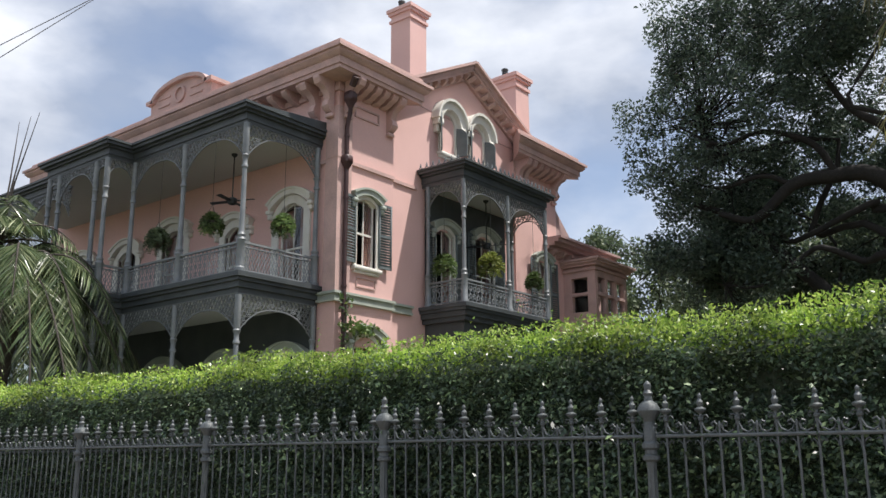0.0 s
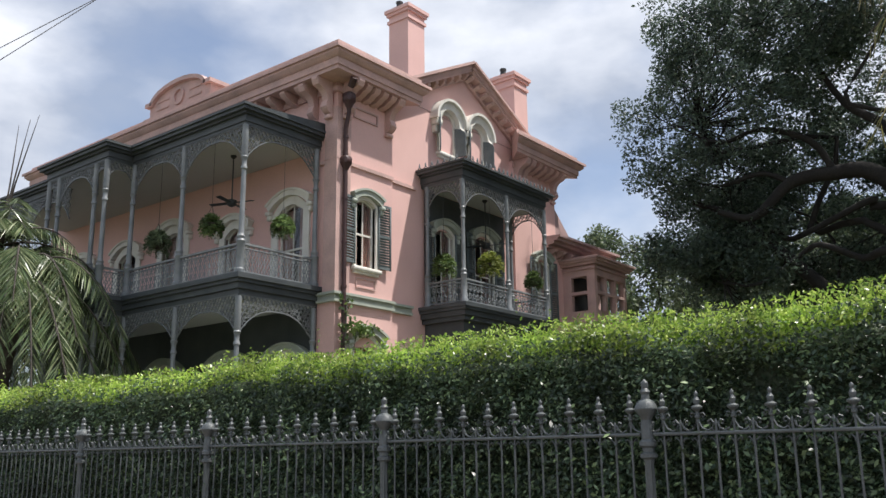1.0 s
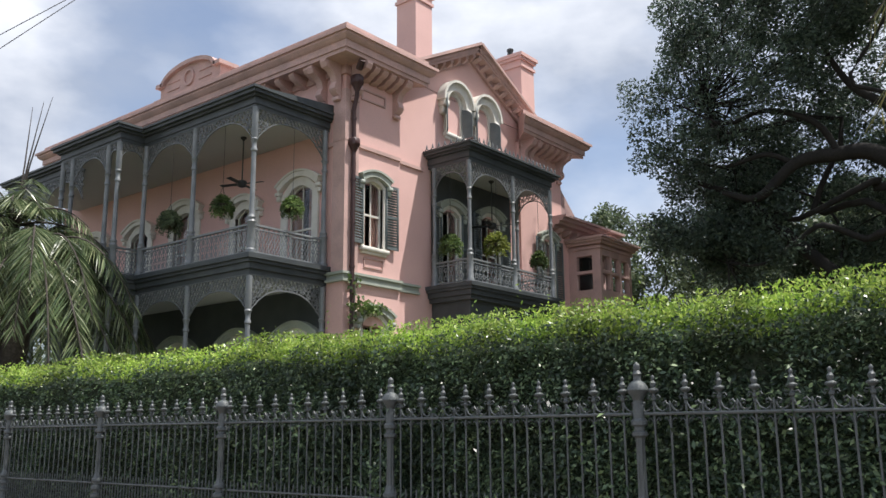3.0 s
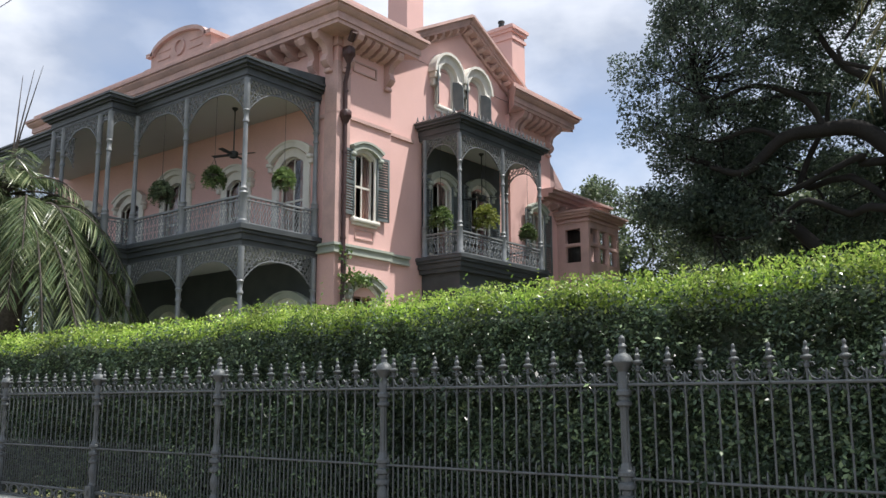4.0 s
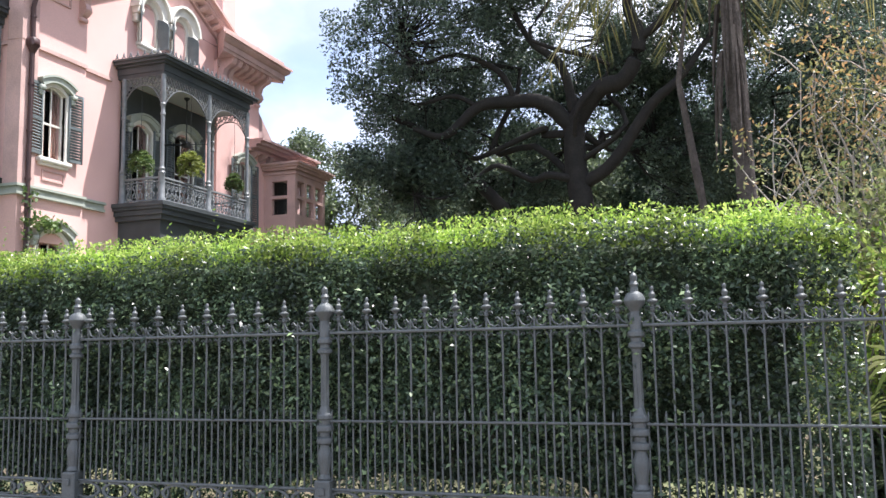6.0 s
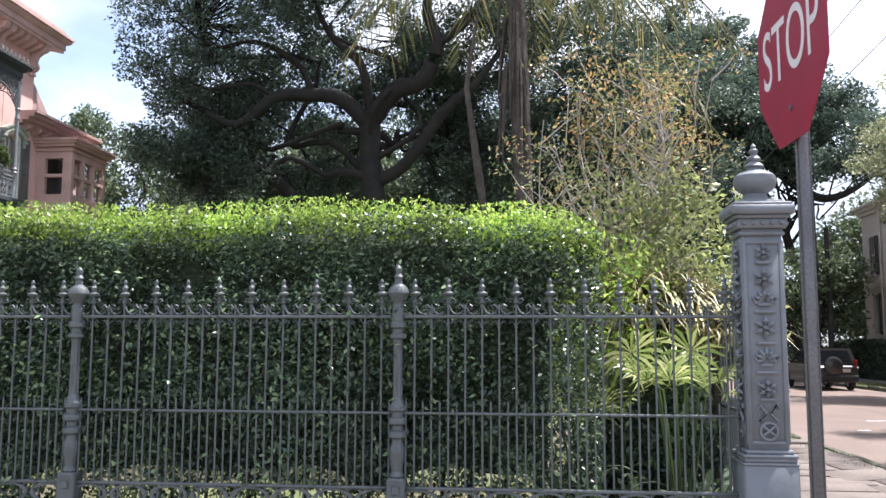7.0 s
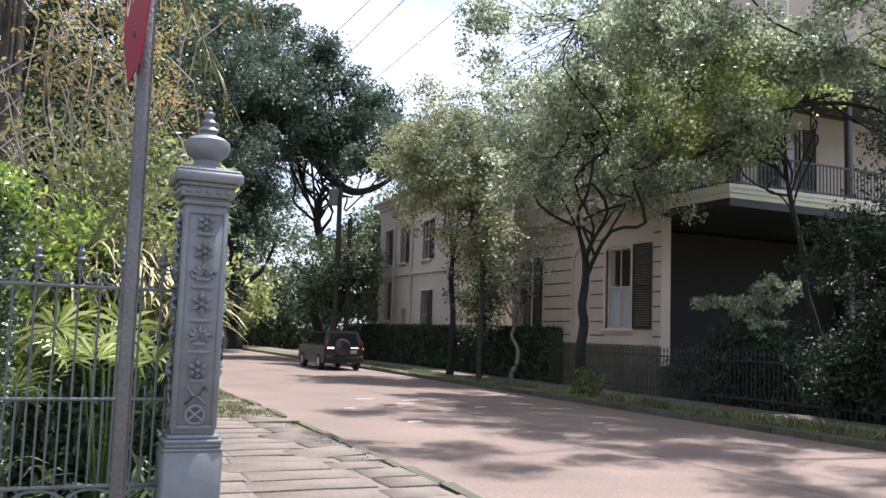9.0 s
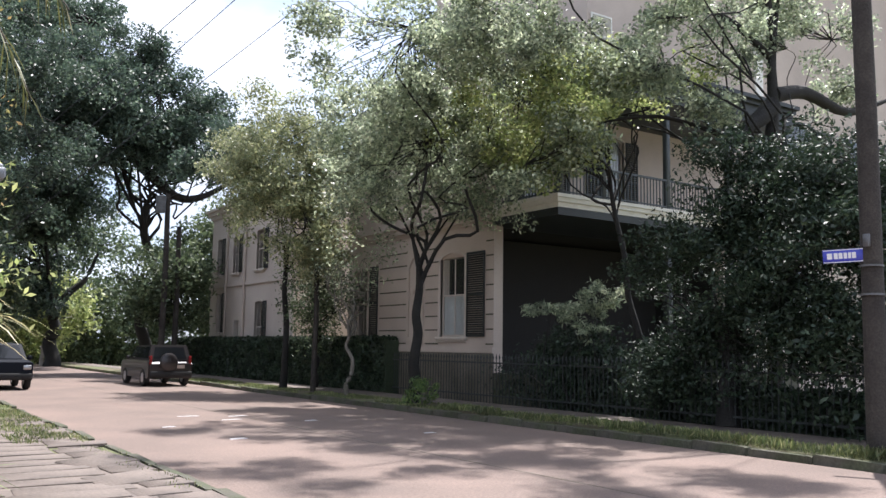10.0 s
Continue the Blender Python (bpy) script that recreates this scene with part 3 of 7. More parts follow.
# ---- corner pillar ----
def corner_pillar():
    p = thing("gate_pillar", "light grey cast iron corner pillar with raised ornament and an urn", "pillar", at=pose(.12, 0, 0))
    b = Build().box(-.20, .20, -.20, .20, 0.0, .78, bev=.012)
    part("plinth", b, PILLAR_IRON, p)
    b = Build()
    for z0, z1, w in ((.78, .80, .205), (.80, .835, .19), (.835, .86, .20), (.86, .89, .175)):
        b.box(-w, w, -w, w, z0, z1, bev=.01)
    part("base_moulding", b, PILLAR_IRON, p)
    b = Build().box(-.148, .148, -.148, .148, .89, 2.50, bev=.008)
    for s in (-1, 1):
        b.box(s * .150, s * .118, -.158, -.147, .93, 2.46, bev=.004).box(-.158, -.147, s * .150, s * .118, .93, 2.46, bev=.004).box(.147, .158, s * .150, s * .118, .93, 2.46, bev=.004)
    b.box(-.118, .118, -.158, -.147, .93, .955, bev=.003).box(-.118, .118, -.158, -.147, 2.435, 2.46, bev=.003)
    part("shaft", b, PILLAR_IRON, p)
    for side in (0, 90, -90):
        o = Build()
        m = Matrix.Rotation(radians(side), 4, "Z")
        flat = m @ pose(0, -.153, 0)
        o.ring((0, 0, 1.03), .072, .018, .03, 16, flat)
        o.tube([(-.05, -.008, 1.07), (0, -.014, 1.03), (.05, -.008, .99)], .010, 5, flat)
        o.tube([(-.05, -.008, .99), (0, -.014, 1.03), (.05, -.008, 1.07)], .010, 5, flat)
        for sx in (-1, 1):
            o.tube([(sx * .07, -.008, 1.10), (sx * .015, -.014, 1.16), (sx * .06, -.010, 1.22), (sx * .08, -.008, 1.19)], [.010, .014, .012, .008], 5, flat)
        petal = lambda z, a, r, w: o.tube([(math.sin(a) * .012, -.004, z + math.cos(a) * .012), (math.sin(a) * r * .55, -.024, z + math.cos(a) * r * .55), (math.sin(a) * r, -.006, z + math.cos(a) * r)], [.008, w, .005], 5, flat)
        for z, r in ((1.34, .078), (1.80, .088), (2.17, .080), (2.37, .066)):
            for k in range(6):
                petal(z, k * math.pi / 3, r, .021)
            o.lathe([(.001, -.02), (.020, -.012), (.022, 0), (.001, .02)], 8, (0, -.020, z), flat)
        for z, w in ((1.25, .055), (1.45, .080), (1.505, .050), (1.67, .075), (1.905, .080), (1.96, .055), (2.28, .060)):
            o.box(-w, w, -.022, 0, z, z + .024, flat, .008)
        for z in (1.56, 2.00):
            for a in (-1.15, -.6, 0, .6, 1.15):
                petal(z, a, .088, .018)
            for sx in (-1, 1):
                o.tube([(sx * .02, -.006, z), (sx * .07, -.014, z - .015), (sx * .085, -.010, z + .02), (sx * .06, -.008, z + .03)], [.012, .014, .012, .008], 5, flat)
        part("ornament", o, PILLAR_IRON, p, "raised cast leaf and scroll ornament")
    b = Build()
    for z0, z1, w in ((2.50, 2.53, .17), (2.53, 2.555, .158), (2.555, 2.63, .185), (2.63, 2.66, .205), (2.66, 2.73, .235), (2.73, 2.755, .22), (2.755, 2.775, .17)):
        b.box(-w, w, -w, w, z0, z1, bev=.012)
    for side in range(4):
        m = Matrix.Rotation(radians(90 * side), 4, "Z")
        for k in range(5):
            b.lathe([(.001, -.02), (.017, -.01), (.017, .01), (.001, .02)], 8, (-.14 + k * .07, -.19, 2.595), m)
    part("capital", b, PILLAR_IRON, p)
    b = Build().lathe([(.14, 2.775), (.14, 2.795), (.10, 2.81), (.085, 2.84), (.11, 2.86), (.15, 2.89), (.165, 2.94), (.155, 2.985), (.12, 3.01), (.07, 3.03), (.055, 3.05), (.075, 3.065), (.06, 3.085), (.04, 3.10), (.055, 3.125), (.04, 3.145), (.022, 3.16), (.036, 3.18), (.036, 3.195), (.018, 3.21), (.022, 3.228), (.004, 3.25)], 20)
    part("urn_finial", b, PILLAR_IRON, p, "rounded grey urn finial with stacked rings")
    return p


corner_pillar()


# ---- stop sign ----
def stop_sign():
    s = thing("stop_sign", "faded red octagonal stop sign on a leaning steel post", "stop sign", at=Matrix.Translation((-.601, -3.51, 0)) @ Matrix.Rotation(radians(.45), 4, "X") @ Matrix.Rotation(radians(-.24), 4, "Y") @ pose(0, 0, 0, 0, 0, -87.5))
    b = Build()
    for x in (-.026, .010):
        b.box(x, x + .016, -.016, .026, 0.0, 3.15, bev=.003)
    b.box(-.026, .026, .018, .026, 0.0, 3.15)
    part("post", b, STEEL, s)
    R = .381 / math.cos(math.pi / 8)
    octo = lambda k: [(k * R * math.cos(math.pi / 8 + i * math.pi / 4), 2.83 + k * R * math.sin(math.pi / 8 + i * math.pi / 4)) for i in range(8)]
    panel = part("sign_panel", Build().prism(octo(1.0), "y", -.030, -.026), RED, s)
    for z in (2.58, 3.08):
        part("bolt", Build().lathe([(.012, 0), (.012, .008), (.004, .011)], 8, (0, 0, 0), pose(0, -.030, z, 90)), STEEL, panel)
    cu = bpy.data.curves.new("letters", "FONT")
    cu.body, cu.size, cu.align_x, cu.align_y, cu.extrude = "STOP", .36, "CENTER", "CENTER", .001
    tmp = new("letters", cu)
    me = bpy.data.meshes.new_from_object(tmp.evaluated_get(bpy.context.evaluated_depsgraph_get()))
    bpy.data.objects.remove(tmp)
    me.materials.clear()
    me.materials.append(WHITE)
    w = max(v.co.x for v in me.vertices) - min(v.co.x for v in me.vertices)
    ob = new("lettering", me)
    ob.parent = panel
    ob.matrix_basis = pose(0, -.032, 2.83, 90) @ Matrix.Diagonal((.62 / w, 1.0, 1, 1))
    tagged(ob, "white capital letters")
    return s


stop_sign()


# ---- hedge ----
def hedge_points(x0, x1, per_face, per_top, seed):
    rng = np.random.default_rng(seed)
    L = x1 - x0
    out, tip = [], []
    bump = lambda x, z: 0.10 * noise.noise(Vector((x * .9, z * 1.1, 3.0))) + 0.05 * noise.noise(Vector((x * 3.1, z * 3.1, 9.0)))
    top = lambda x: 2.80 + 0.09 * noise.noise(Vector((x * .7, 0, 5.0))) - max(0, x + 1.7) * .35
    k = int(per_face * L * 2.6)
    xs, zs = rng.uniform(x0, x1, k), 2.78 * rng.uniform(0.03, 1, k) ** .8
    for x, z in zip(xs, zs):
        if z > top(x):
            continue
        gap = noise.noise(Vector((x * 1.3, z * 2.0, 21.0)))
        if z < .75 and gap > (.10 if x > -7 else .22) + z * .30:
            continue
        d = abs(rng.normal(0, .15)) + (0.12 if gap > .25 else 0)
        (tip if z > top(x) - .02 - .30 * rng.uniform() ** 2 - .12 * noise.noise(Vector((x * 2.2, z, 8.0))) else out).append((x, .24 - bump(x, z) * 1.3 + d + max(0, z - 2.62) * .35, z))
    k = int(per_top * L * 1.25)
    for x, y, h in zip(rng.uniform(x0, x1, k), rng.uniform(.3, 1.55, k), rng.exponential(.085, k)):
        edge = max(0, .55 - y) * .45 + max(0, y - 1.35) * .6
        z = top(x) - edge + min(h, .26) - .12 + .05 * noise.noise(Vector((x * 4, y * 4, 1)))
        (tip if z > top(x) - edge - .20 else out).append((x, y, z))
    for _ in range(int(L * 13)):
        x, y = rng.uniform(x0, x1), rng.uniform(.35, 1.4)
        h = .08 + rng.exponential(.09)
        for s in range(9):
            tip.append((x + rng.normal(0, .022), y + rng.normal(0, .022), top(x) - .05 + h * s / 9))
    return out, tip


hedge = thing("hedge", "dense clipped evergreen hedge with bright new shoots on top", "hedge")
o1, t1 = hedge_points(-11, -1.05, 4300, 3600, 11)
o2, t2 = hedge_points(-32, -11, 1500, 1500, 12)
part("foliage", leaf_mesh("foliage", np.array(o1), .049, HEDGE_LEAF, 1, .46, face=(0, -.62, .75), loose=.62), None, hedge, "glossy dark green leaves")
part("foliage", leaf_mesh("foliage", np.array(o2), .062, HEDGE_LEAF, 2, .46, face=(0, -.62, .75), loose=.62), None, hedge, "glossy dark green leaves")
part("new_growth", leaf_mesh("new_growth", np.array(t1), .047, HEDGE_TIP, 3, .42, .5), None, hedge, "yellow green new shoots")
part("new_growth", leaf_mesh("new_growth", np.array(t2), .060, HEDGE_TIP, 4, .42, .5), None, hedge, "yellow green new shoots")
# Solid dark core fills the hedge; its colour holds the inner shade.
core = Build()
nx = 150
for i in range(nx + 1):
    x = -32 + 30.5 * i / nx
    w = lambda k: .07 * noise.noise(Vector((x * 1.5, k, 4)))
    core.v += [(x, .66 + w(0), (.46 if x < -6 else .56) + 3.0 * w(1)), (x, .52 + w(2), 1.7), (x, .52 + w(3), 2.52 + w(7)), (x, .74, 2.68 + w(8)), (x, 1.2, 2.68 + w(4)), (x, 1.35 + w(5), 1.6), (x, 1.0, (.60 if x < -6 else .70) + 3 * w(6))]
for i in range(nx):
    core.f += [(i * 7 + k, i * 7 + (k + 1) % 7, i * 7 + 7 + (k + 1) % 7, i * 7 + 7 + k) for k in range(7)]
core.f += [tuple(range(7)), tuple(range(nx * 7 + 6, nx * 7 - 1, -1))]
part("inner_core", core, HEDGE_CORE, hedge, "solid dark core with inner shade in its colour", angle=0)
stems = Build()
for i in range(90):
    x = -26 + i * .28 + rnd.uniform(-.1, .1)
    y = .8 + rnd.uniform(-.25, .25)
    stems.tube([(x, y, -.15), (x + rnd.uniform(-.1, .1), y, .5), (x + rnd.uniform(-.25, .25), y + rnd.uniform(-.2, .1), 1.3)], [.022, .016, .010], 5)
part("branchwork", stems, BARK_PALE, hedge, "thin grey stems")
# Trailing shoots of the hedge that grow through the bars.
rng = np.random.default_rng(77)
vine = []
for _ in range(230):
    x, z = rng.uniform(-12, -1.2), rng.uniform(.25, 2.1)
    for s in range(26):
        vine.append((x + rng.normal(0, .10), -.05 + abs(rng.normal(0, .14)), z + rng.normal(0, .16)))
part("foliage", leaf_mesh("foliage", np.array(vine), .058, HEDGE_LEAF, 5, .46, face=(0, -.7, .7), loose=.6), None, hedge, "glossy leaves pushing through the bars")


# ---- pink house ----
house = thing("house", "pink stuccoed mansion with iron galleries and bracketed cornices", "house")
WX, WY = -17.1, 8.1          # side wall and front wall
XL, YB = -31.0, 21.3         # far end and back


def wall_with_holes(b, u0, u1, z0, z1, holes, thick, m):
    """A wall in the local xz plane, its outer face at y = 0, cut right through by rectangular openings."""
    us = sorted({u0, u1, *[min(max(h[k], u0), u1) for h in holes for k in (0, 1)]})
    zs = sorted({z0, z1, *[min(max(h[k], z0), z1) for h in holes for k in (2, 3)]})
    nu, nz = len(us) - 1, len(zs) - 1
    solid = lambda i, j: 0 <= i < nu and 0 <= j < nz and not any(h[0] < (us[i] + us[i + 1]) / 2 < h[1] and h[2] < (zs[j] + zs[j + 1]) / 2 < h[3] for h in holes)
    vid = lambda i, j, k: (i * (nz + 1) + j) * 2 + k
    vs = [(u, y, zz) for u in us for zz in zs for y in (0, thick)]
    fs = []
    for i in range(nu):
        for j in range(nz):
            if solid(i, j):
                fs += [(vid(i, j, 0), vid(i + 1, j, 0), vid(i + 1, j + 1, 0), vid(i, j + 1, 0)), (vid(i, j, 1), vid(i, j + 1, 1), vid(i + 1, j + 1, 1), vid(i + 1, j, 1))]
                for di, dj, p, q in ((-1, 0, (i, j), (i, j + 1)), (1, 0, (i + 1, j + 1), (i + 1, j)), (0, -1, (i + 1, j), (i, j)), (0, 1, (i, j + 1), (i + 1, j + 1))):
                    if not solid(i + di, j + dj):
                        fs.append((vid(*p, 0), vid(*q, 0), vid(*q, 1), vid(*p, 1)))
    return b.add(vs, fs, m)


def arc(w, z, rise, n=10):
    """An arched head of half width w, springing at z."""
    if rise >= w - 1e-3:
        return [(-w * math.cos(math.pi * i / n), z + rise * math.sin(math.pi * i / n)) for i in range(n + 1)]
    return [(-w + 2 * w * i / n, z + rise * (1 - (2 * i / n - 1) ** 2)) for i in range(n + 1)]


def shutter(parent, m, w, h, rise_in=0.0, material=SHUTTER):
    b = Build()
    b.box(0, .05, -.02, .02, 0, h, bev=.004).box(w - .05, w, -.02, .02, 0, h, bev=.004)
    for z in (0, h * .48, h - .07):
        b.box(.05, w - .05, -.018, .018, z, z + .07)
    k = int(h / .075)
    rows = [Matrix.Translation((0, 0, .10 + (h - .14) * i / k)) @ Matrix.Rotation(radians(38), 4, "X") for i in range(k)]
    lone = parent.parent is None
    if not lone:
        for r in rows:
            b.box(.05, w - .05, -.006, .006, -.026, .026, r)
    ob = part("shutter", b, material, parent, "louvred shutter")
    ob.matrix_basis = m
    if lone:
        me = Build().box(.05, w - .05, -.006, .006, -.026, .026).mesh("slat", material)
        for r in rows:
            share("slat", me, ob, r)
    return ob


def window(parent, m, w, h, rise, casing=.2, hood=True, shutters=0.0, sash=True, blind=None, panes=2, sill=True, mat_case=CREAM, mat_hood=SAGE, depth=.16):
    """An arched window; m puts its sill's middle on the wall's face, x along the wall and y into it."""
    hs = h - rise
    b = Build()
    inner = [(-w / 2, 0)] + arc(w / 2, hs, rise) + [(w / 2, 0)]
    outer = [(-w / 2 - casing, 0)] + arc(w / 2 + casing, hs, rise + casing) + [(w / 2 + casing, 0)]
    b.band(inner, outer, -.05, .10, m)
    case = part("window", b, mat_case, parent, "cream arched window surround")
    if sash:
        s = Build()
        i2 = [(-w / 2 + .055, .06)] + arc(w / 2 - .055, hs, rise - .03) + [(w / 2 - .055, .06)]
        s.band(i2, inner, .07, .12, m)
        s.box(-w / 2, w / 2, .07, .12, 0, .07, m)
        s.box(-w / 2 + .05, w / 2 - .05, .075, .115, hs * .52, hs * .52 + .05, m)
        for k in range(1, panes):
            x = -w / 2 + w * k / panes
            s.box(x - .016, x + .016, .08, .112, .06, hs + rise * .8, m)
        part("sash", s, mat_case, case)
    gl = Build().prism([(-w / 2, 0)] + arc(w / 2, hs, rise) + [(w / 2, 0)], "y", .095, .099, m)
    pane = part("pane", gl, GLASS, case, "dark reflecting glass", angle=0)
    pane.visible_shadow = False
    if blind:
        c = Build()
        k = 22
        x0, x1 = -w / 2 + .02, w / 2 - .02
        line = [(x0 + (x1 - x0) * i / k, depth + .05 + .025 * math.sin(i * 2.1)) for i in range(k + 1)]
        for i in range(k):
            if blind is CURTAIN and .36 * k < i < .6 * k:
                continue
            (xa, ya), (xb, yb) = line[i], line[i + 1]
            c.add([(xa, ya, .05), (xb, yb, .05), (xb, yb, hs + rise * .6), (xa, ya, hs + rise * .6)], [(0, 1, 2, 3)], m)
            c.add([(xa, ya + .01, .05), (xb, yb + .01, .05), (xb, yb + .01, hs + rise * .6), (xa, ya + .01, hs + rise * .6)], [(3, 2, 1, 0)], m)
        part("curtain", c, blind, case)
    if hood:
        hb = Build()
        zs, rs = hs + casing * .55, rise * .9 + casing * .5
        o1 = arc(w / 2 + casing + .02, zs, rs)
        o2 = arc(w / 2 + casing + .10, zs + .13, rs)
        hb.band(o1, o2, -.16, .02, m)
        o3 = arc(w / 2 + casing + .14, zs + .18, rs)
        hb.band(o2, o3, -.20, .02, m)
        for sx in (-1, 1):
            x = sx * (w / 2 + casing + .06)
            hb.box(x - .08, x + .08, -.18, .02, zs - .09, zs + .01, m, .02).box(x - .06, x + .06, -.13, .02, zs - .22, zs - .09, m, .02)
        part("hood_mould", hb, mat_hood, case, "sage green arched hood moulding")
    if sill:
        part("sill", Build().box(-w / 2 - casing - .05, w / 2 + casing + .05, -.14, .05, -.10, 0, m, .015).box(-w / 2 - casing, w / 2 + casing, -.08, .03, -.17, -.10, m, .01), mat_case, case)
    if shutters:
        for sx in (-1, 1):
            mm = m @ (Matrix.Translation((-w / 2 - .06, -.07, .05)) @ Matrix.Rotation(radians(180 + 6), 4, "Z") if sx < 0 else Matrix.Translation((w / 2 + .06, -.07, .05)) @ Matrix.Rotation(radians(-6), 4, "Z"))
            shutter(case, mm, shutters, hs + rise * .55)
    return case


FRONT = lambda x, z, y=WY: pose(x, y, z)
SIDE = lambda y, z, x=WX: pose(x, y, z, 0, 0, 90)

# Walls, with the openings cut through them.
b = Build()
front_windows = [(-18.70, .95, 3.0), (-20.95, .80, 2.75), (-23.75, 1.05, 3.1), (-26.1, .95, 2.85), (-28.6, .95, 2.85)]
holes = [(x - w / 2, x + w / 2, 5.80, 5.80 + h - .75) for x, w, h in front_windows] + [(x - .6, x + .6, 1.3, 4.2) for x, w, h in front_windows]
wall_with_holes(b, XL, WX - .34, 5.3, 10.95, [h for h in holes if h[2] > 5], .34, FRONT(0, 0))
b.box(WX - .60, WX - .34, WY, WY + .34, -.2, 5.3)
part("wall", b, PINK, house, "pink stucco wall behind the gallery", angle=0)
# Dark slate here stands in for shade under the gallery.
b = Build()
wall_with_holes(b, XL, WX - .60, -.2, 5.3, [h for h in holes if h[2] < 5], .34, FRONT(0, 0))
part("wall", b, IRON_DARK, house, "ground floor wall, gallery shade put into dark slate", angle=0)
b = Build()
side_hole = [(8.77, 9.48, 6.32, 8.08), (8.75, 9.6, 2.0, 4.35)]
wall_with_holes(b, WY, 10.15, -.2, 10.95, side_hole, .34, SIDE(0, 0))
part("wall", b, PINK, house, "pink stucco corner pavilion wall", angle=0)
b = Build()
wall_with_holes(b, 10.15, 15.9, -.2, 11.0, [(12.05, 12.85, 5.8, 7.95), (13.90, 14.80, 5.8, 8.1)], .34, SIDE(0, 0, WX - .12))
b.prism([(10.15, 11.0), (16.8, 11.0), (16.8, 11.5), (13.5, 13.2), (10.15, 11.5)], "x", WX - .46, WX - .12)
part("wall", b, PINK, house, "pink stucco gable wall", angle=0)
b = Build()
wall_with_holes(b, 15.9, 18.4, -.2, 10.95, [(17.05, 17.75, 5.8, 7.9)], .34, SIDE(0, 0))
part("wall", b, PINK, house, "pink stucco pavilion wall", angle=0)
for x0, x1, y0, y1, z1 in ((XL, XL + .3, WY + .34, 18.0, 10.95), (XL, WX - .34, 18.1, 18.4, 10.95), (WX - .34, WX, 18.4, YB, 8.3), (XL, WX - .34, YB - .3, YB, 8.3)):
    part("wall", Build().box(x0, x1, y0, y1, -.2, z1), PINK, house, angle=0)
# Near-black floors and partitions hold the room shade behind the windows.
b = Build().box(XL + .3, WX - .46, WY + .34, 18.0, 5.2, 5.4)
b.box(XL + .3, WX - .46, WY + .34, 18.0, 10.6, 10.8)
part("floor", b, DARK, house, "interior floor coloured near black for room shade")
part("partition", Build().box(XL + .3, WX - 3.4, WY + 3.0, WY + 3.1, -.2, 10.6).box(WX - 3.4, WX - 3.3, WY + 3.0, 18.0, -.2, 10.6), DARK, house, "interior partition coloured near black for room shade")

# Corner strip, bands and string course.
for x0, y0, y1 in ((WX, WY, 10.15), (WX - .12, 10.151, 11.0), (WX, 15.9, 18.4)):
    b = Build()
    for z0, z1, d in ((5.36, 5.42, .10), (5.42, 5.54, .06), (5.54, 5.60, .13)):
        b.box(x0 - .05, x0 + d, y0 - (d if y0 == WY else 0), y1, z0, z1)
        if y0 == WY:
            b.box(WX - .55, WX - .05, WY - d, WY, z0, z1)
    part("belt_course", b, SAGE, house, "sage green belt course")
b = Build().box(WX, WX + .06, WY - .06, 10.15, 8.86, 8.95).box(WX - .55, WX, WY - .06, WY, 8.86, 8.95).box(WX - .12, WX - .06, 10.16, 11.2, 8.86, 8.95)
part("string_course", b, PINK_TRIM, house)
b = Build().box(WX, WX + .07, WY - .07, WY + .42, 5.6, 8.86).box(WX - .36, WX, WY - .07, WY, 5.6, 8.86).box(WX, WX + .07, WY - .07, WY + .42, 8.95, 10.3).box(WX - .36, WX, WY - .07, WY, 8.95, 10.3)
part("corner_pilaster", b, PINK_TRIM, house)
for y0, y1, z0, z1, w in ((8.8, 9.5, 5.80, 6.06, .03), (8.65, 9.55, 10.2, 10.5, .04)):
    b = Build().box(WX, WX + w, y0, y1, z0, z0 + w).box(WX, WX + w, y0, y1, z1 - w, z1).box(WX, WX + w, y0, y0 + w, z0 + w, z1 - w).box(WX, WX + w, y1 - w, y1, z0 + w, z1 - w)
    part("panel_moulding", b, PINK_TRIM, house)


# Cornices with their brackets.
def cornice_run(b, m, u0, u1, e0=0.0, e1=0.0):
    """A stepped cornice along local x; e0 and e1 tell how far each step returns past the ends."""
    prof = [(0, 10.72), (.07, 10.72), (.07, 10.86), (.02, 10.86), (.02, 10.98), (.60, 10.98), (.60, 11.08), (.64, 11.08), (.64, 11.26), (.70, 11.28), (.74, 11.32), (.78, 11.36), (.78, 11.42), (.84, 11.42), (.84, 11.50),
            (.70, 11.50), (.70, 11.56), (.62, 11.56), (.62, 11.72), (0, 11.72)]
    k = len(prof)
    vs = [(u0 - e0 * d, -d, z) for d, z in prof] + [(u1 + e1 * d, -d, z) for d, z in prof]
    fs = [(i, (i + 1) % k, k + (i + 1) % k, k + i) for i in range(k)] + [tuple(range(k)), tuple(range(2 * k - 1, k - 1, -1))]
    b.add(vs, fs, m)


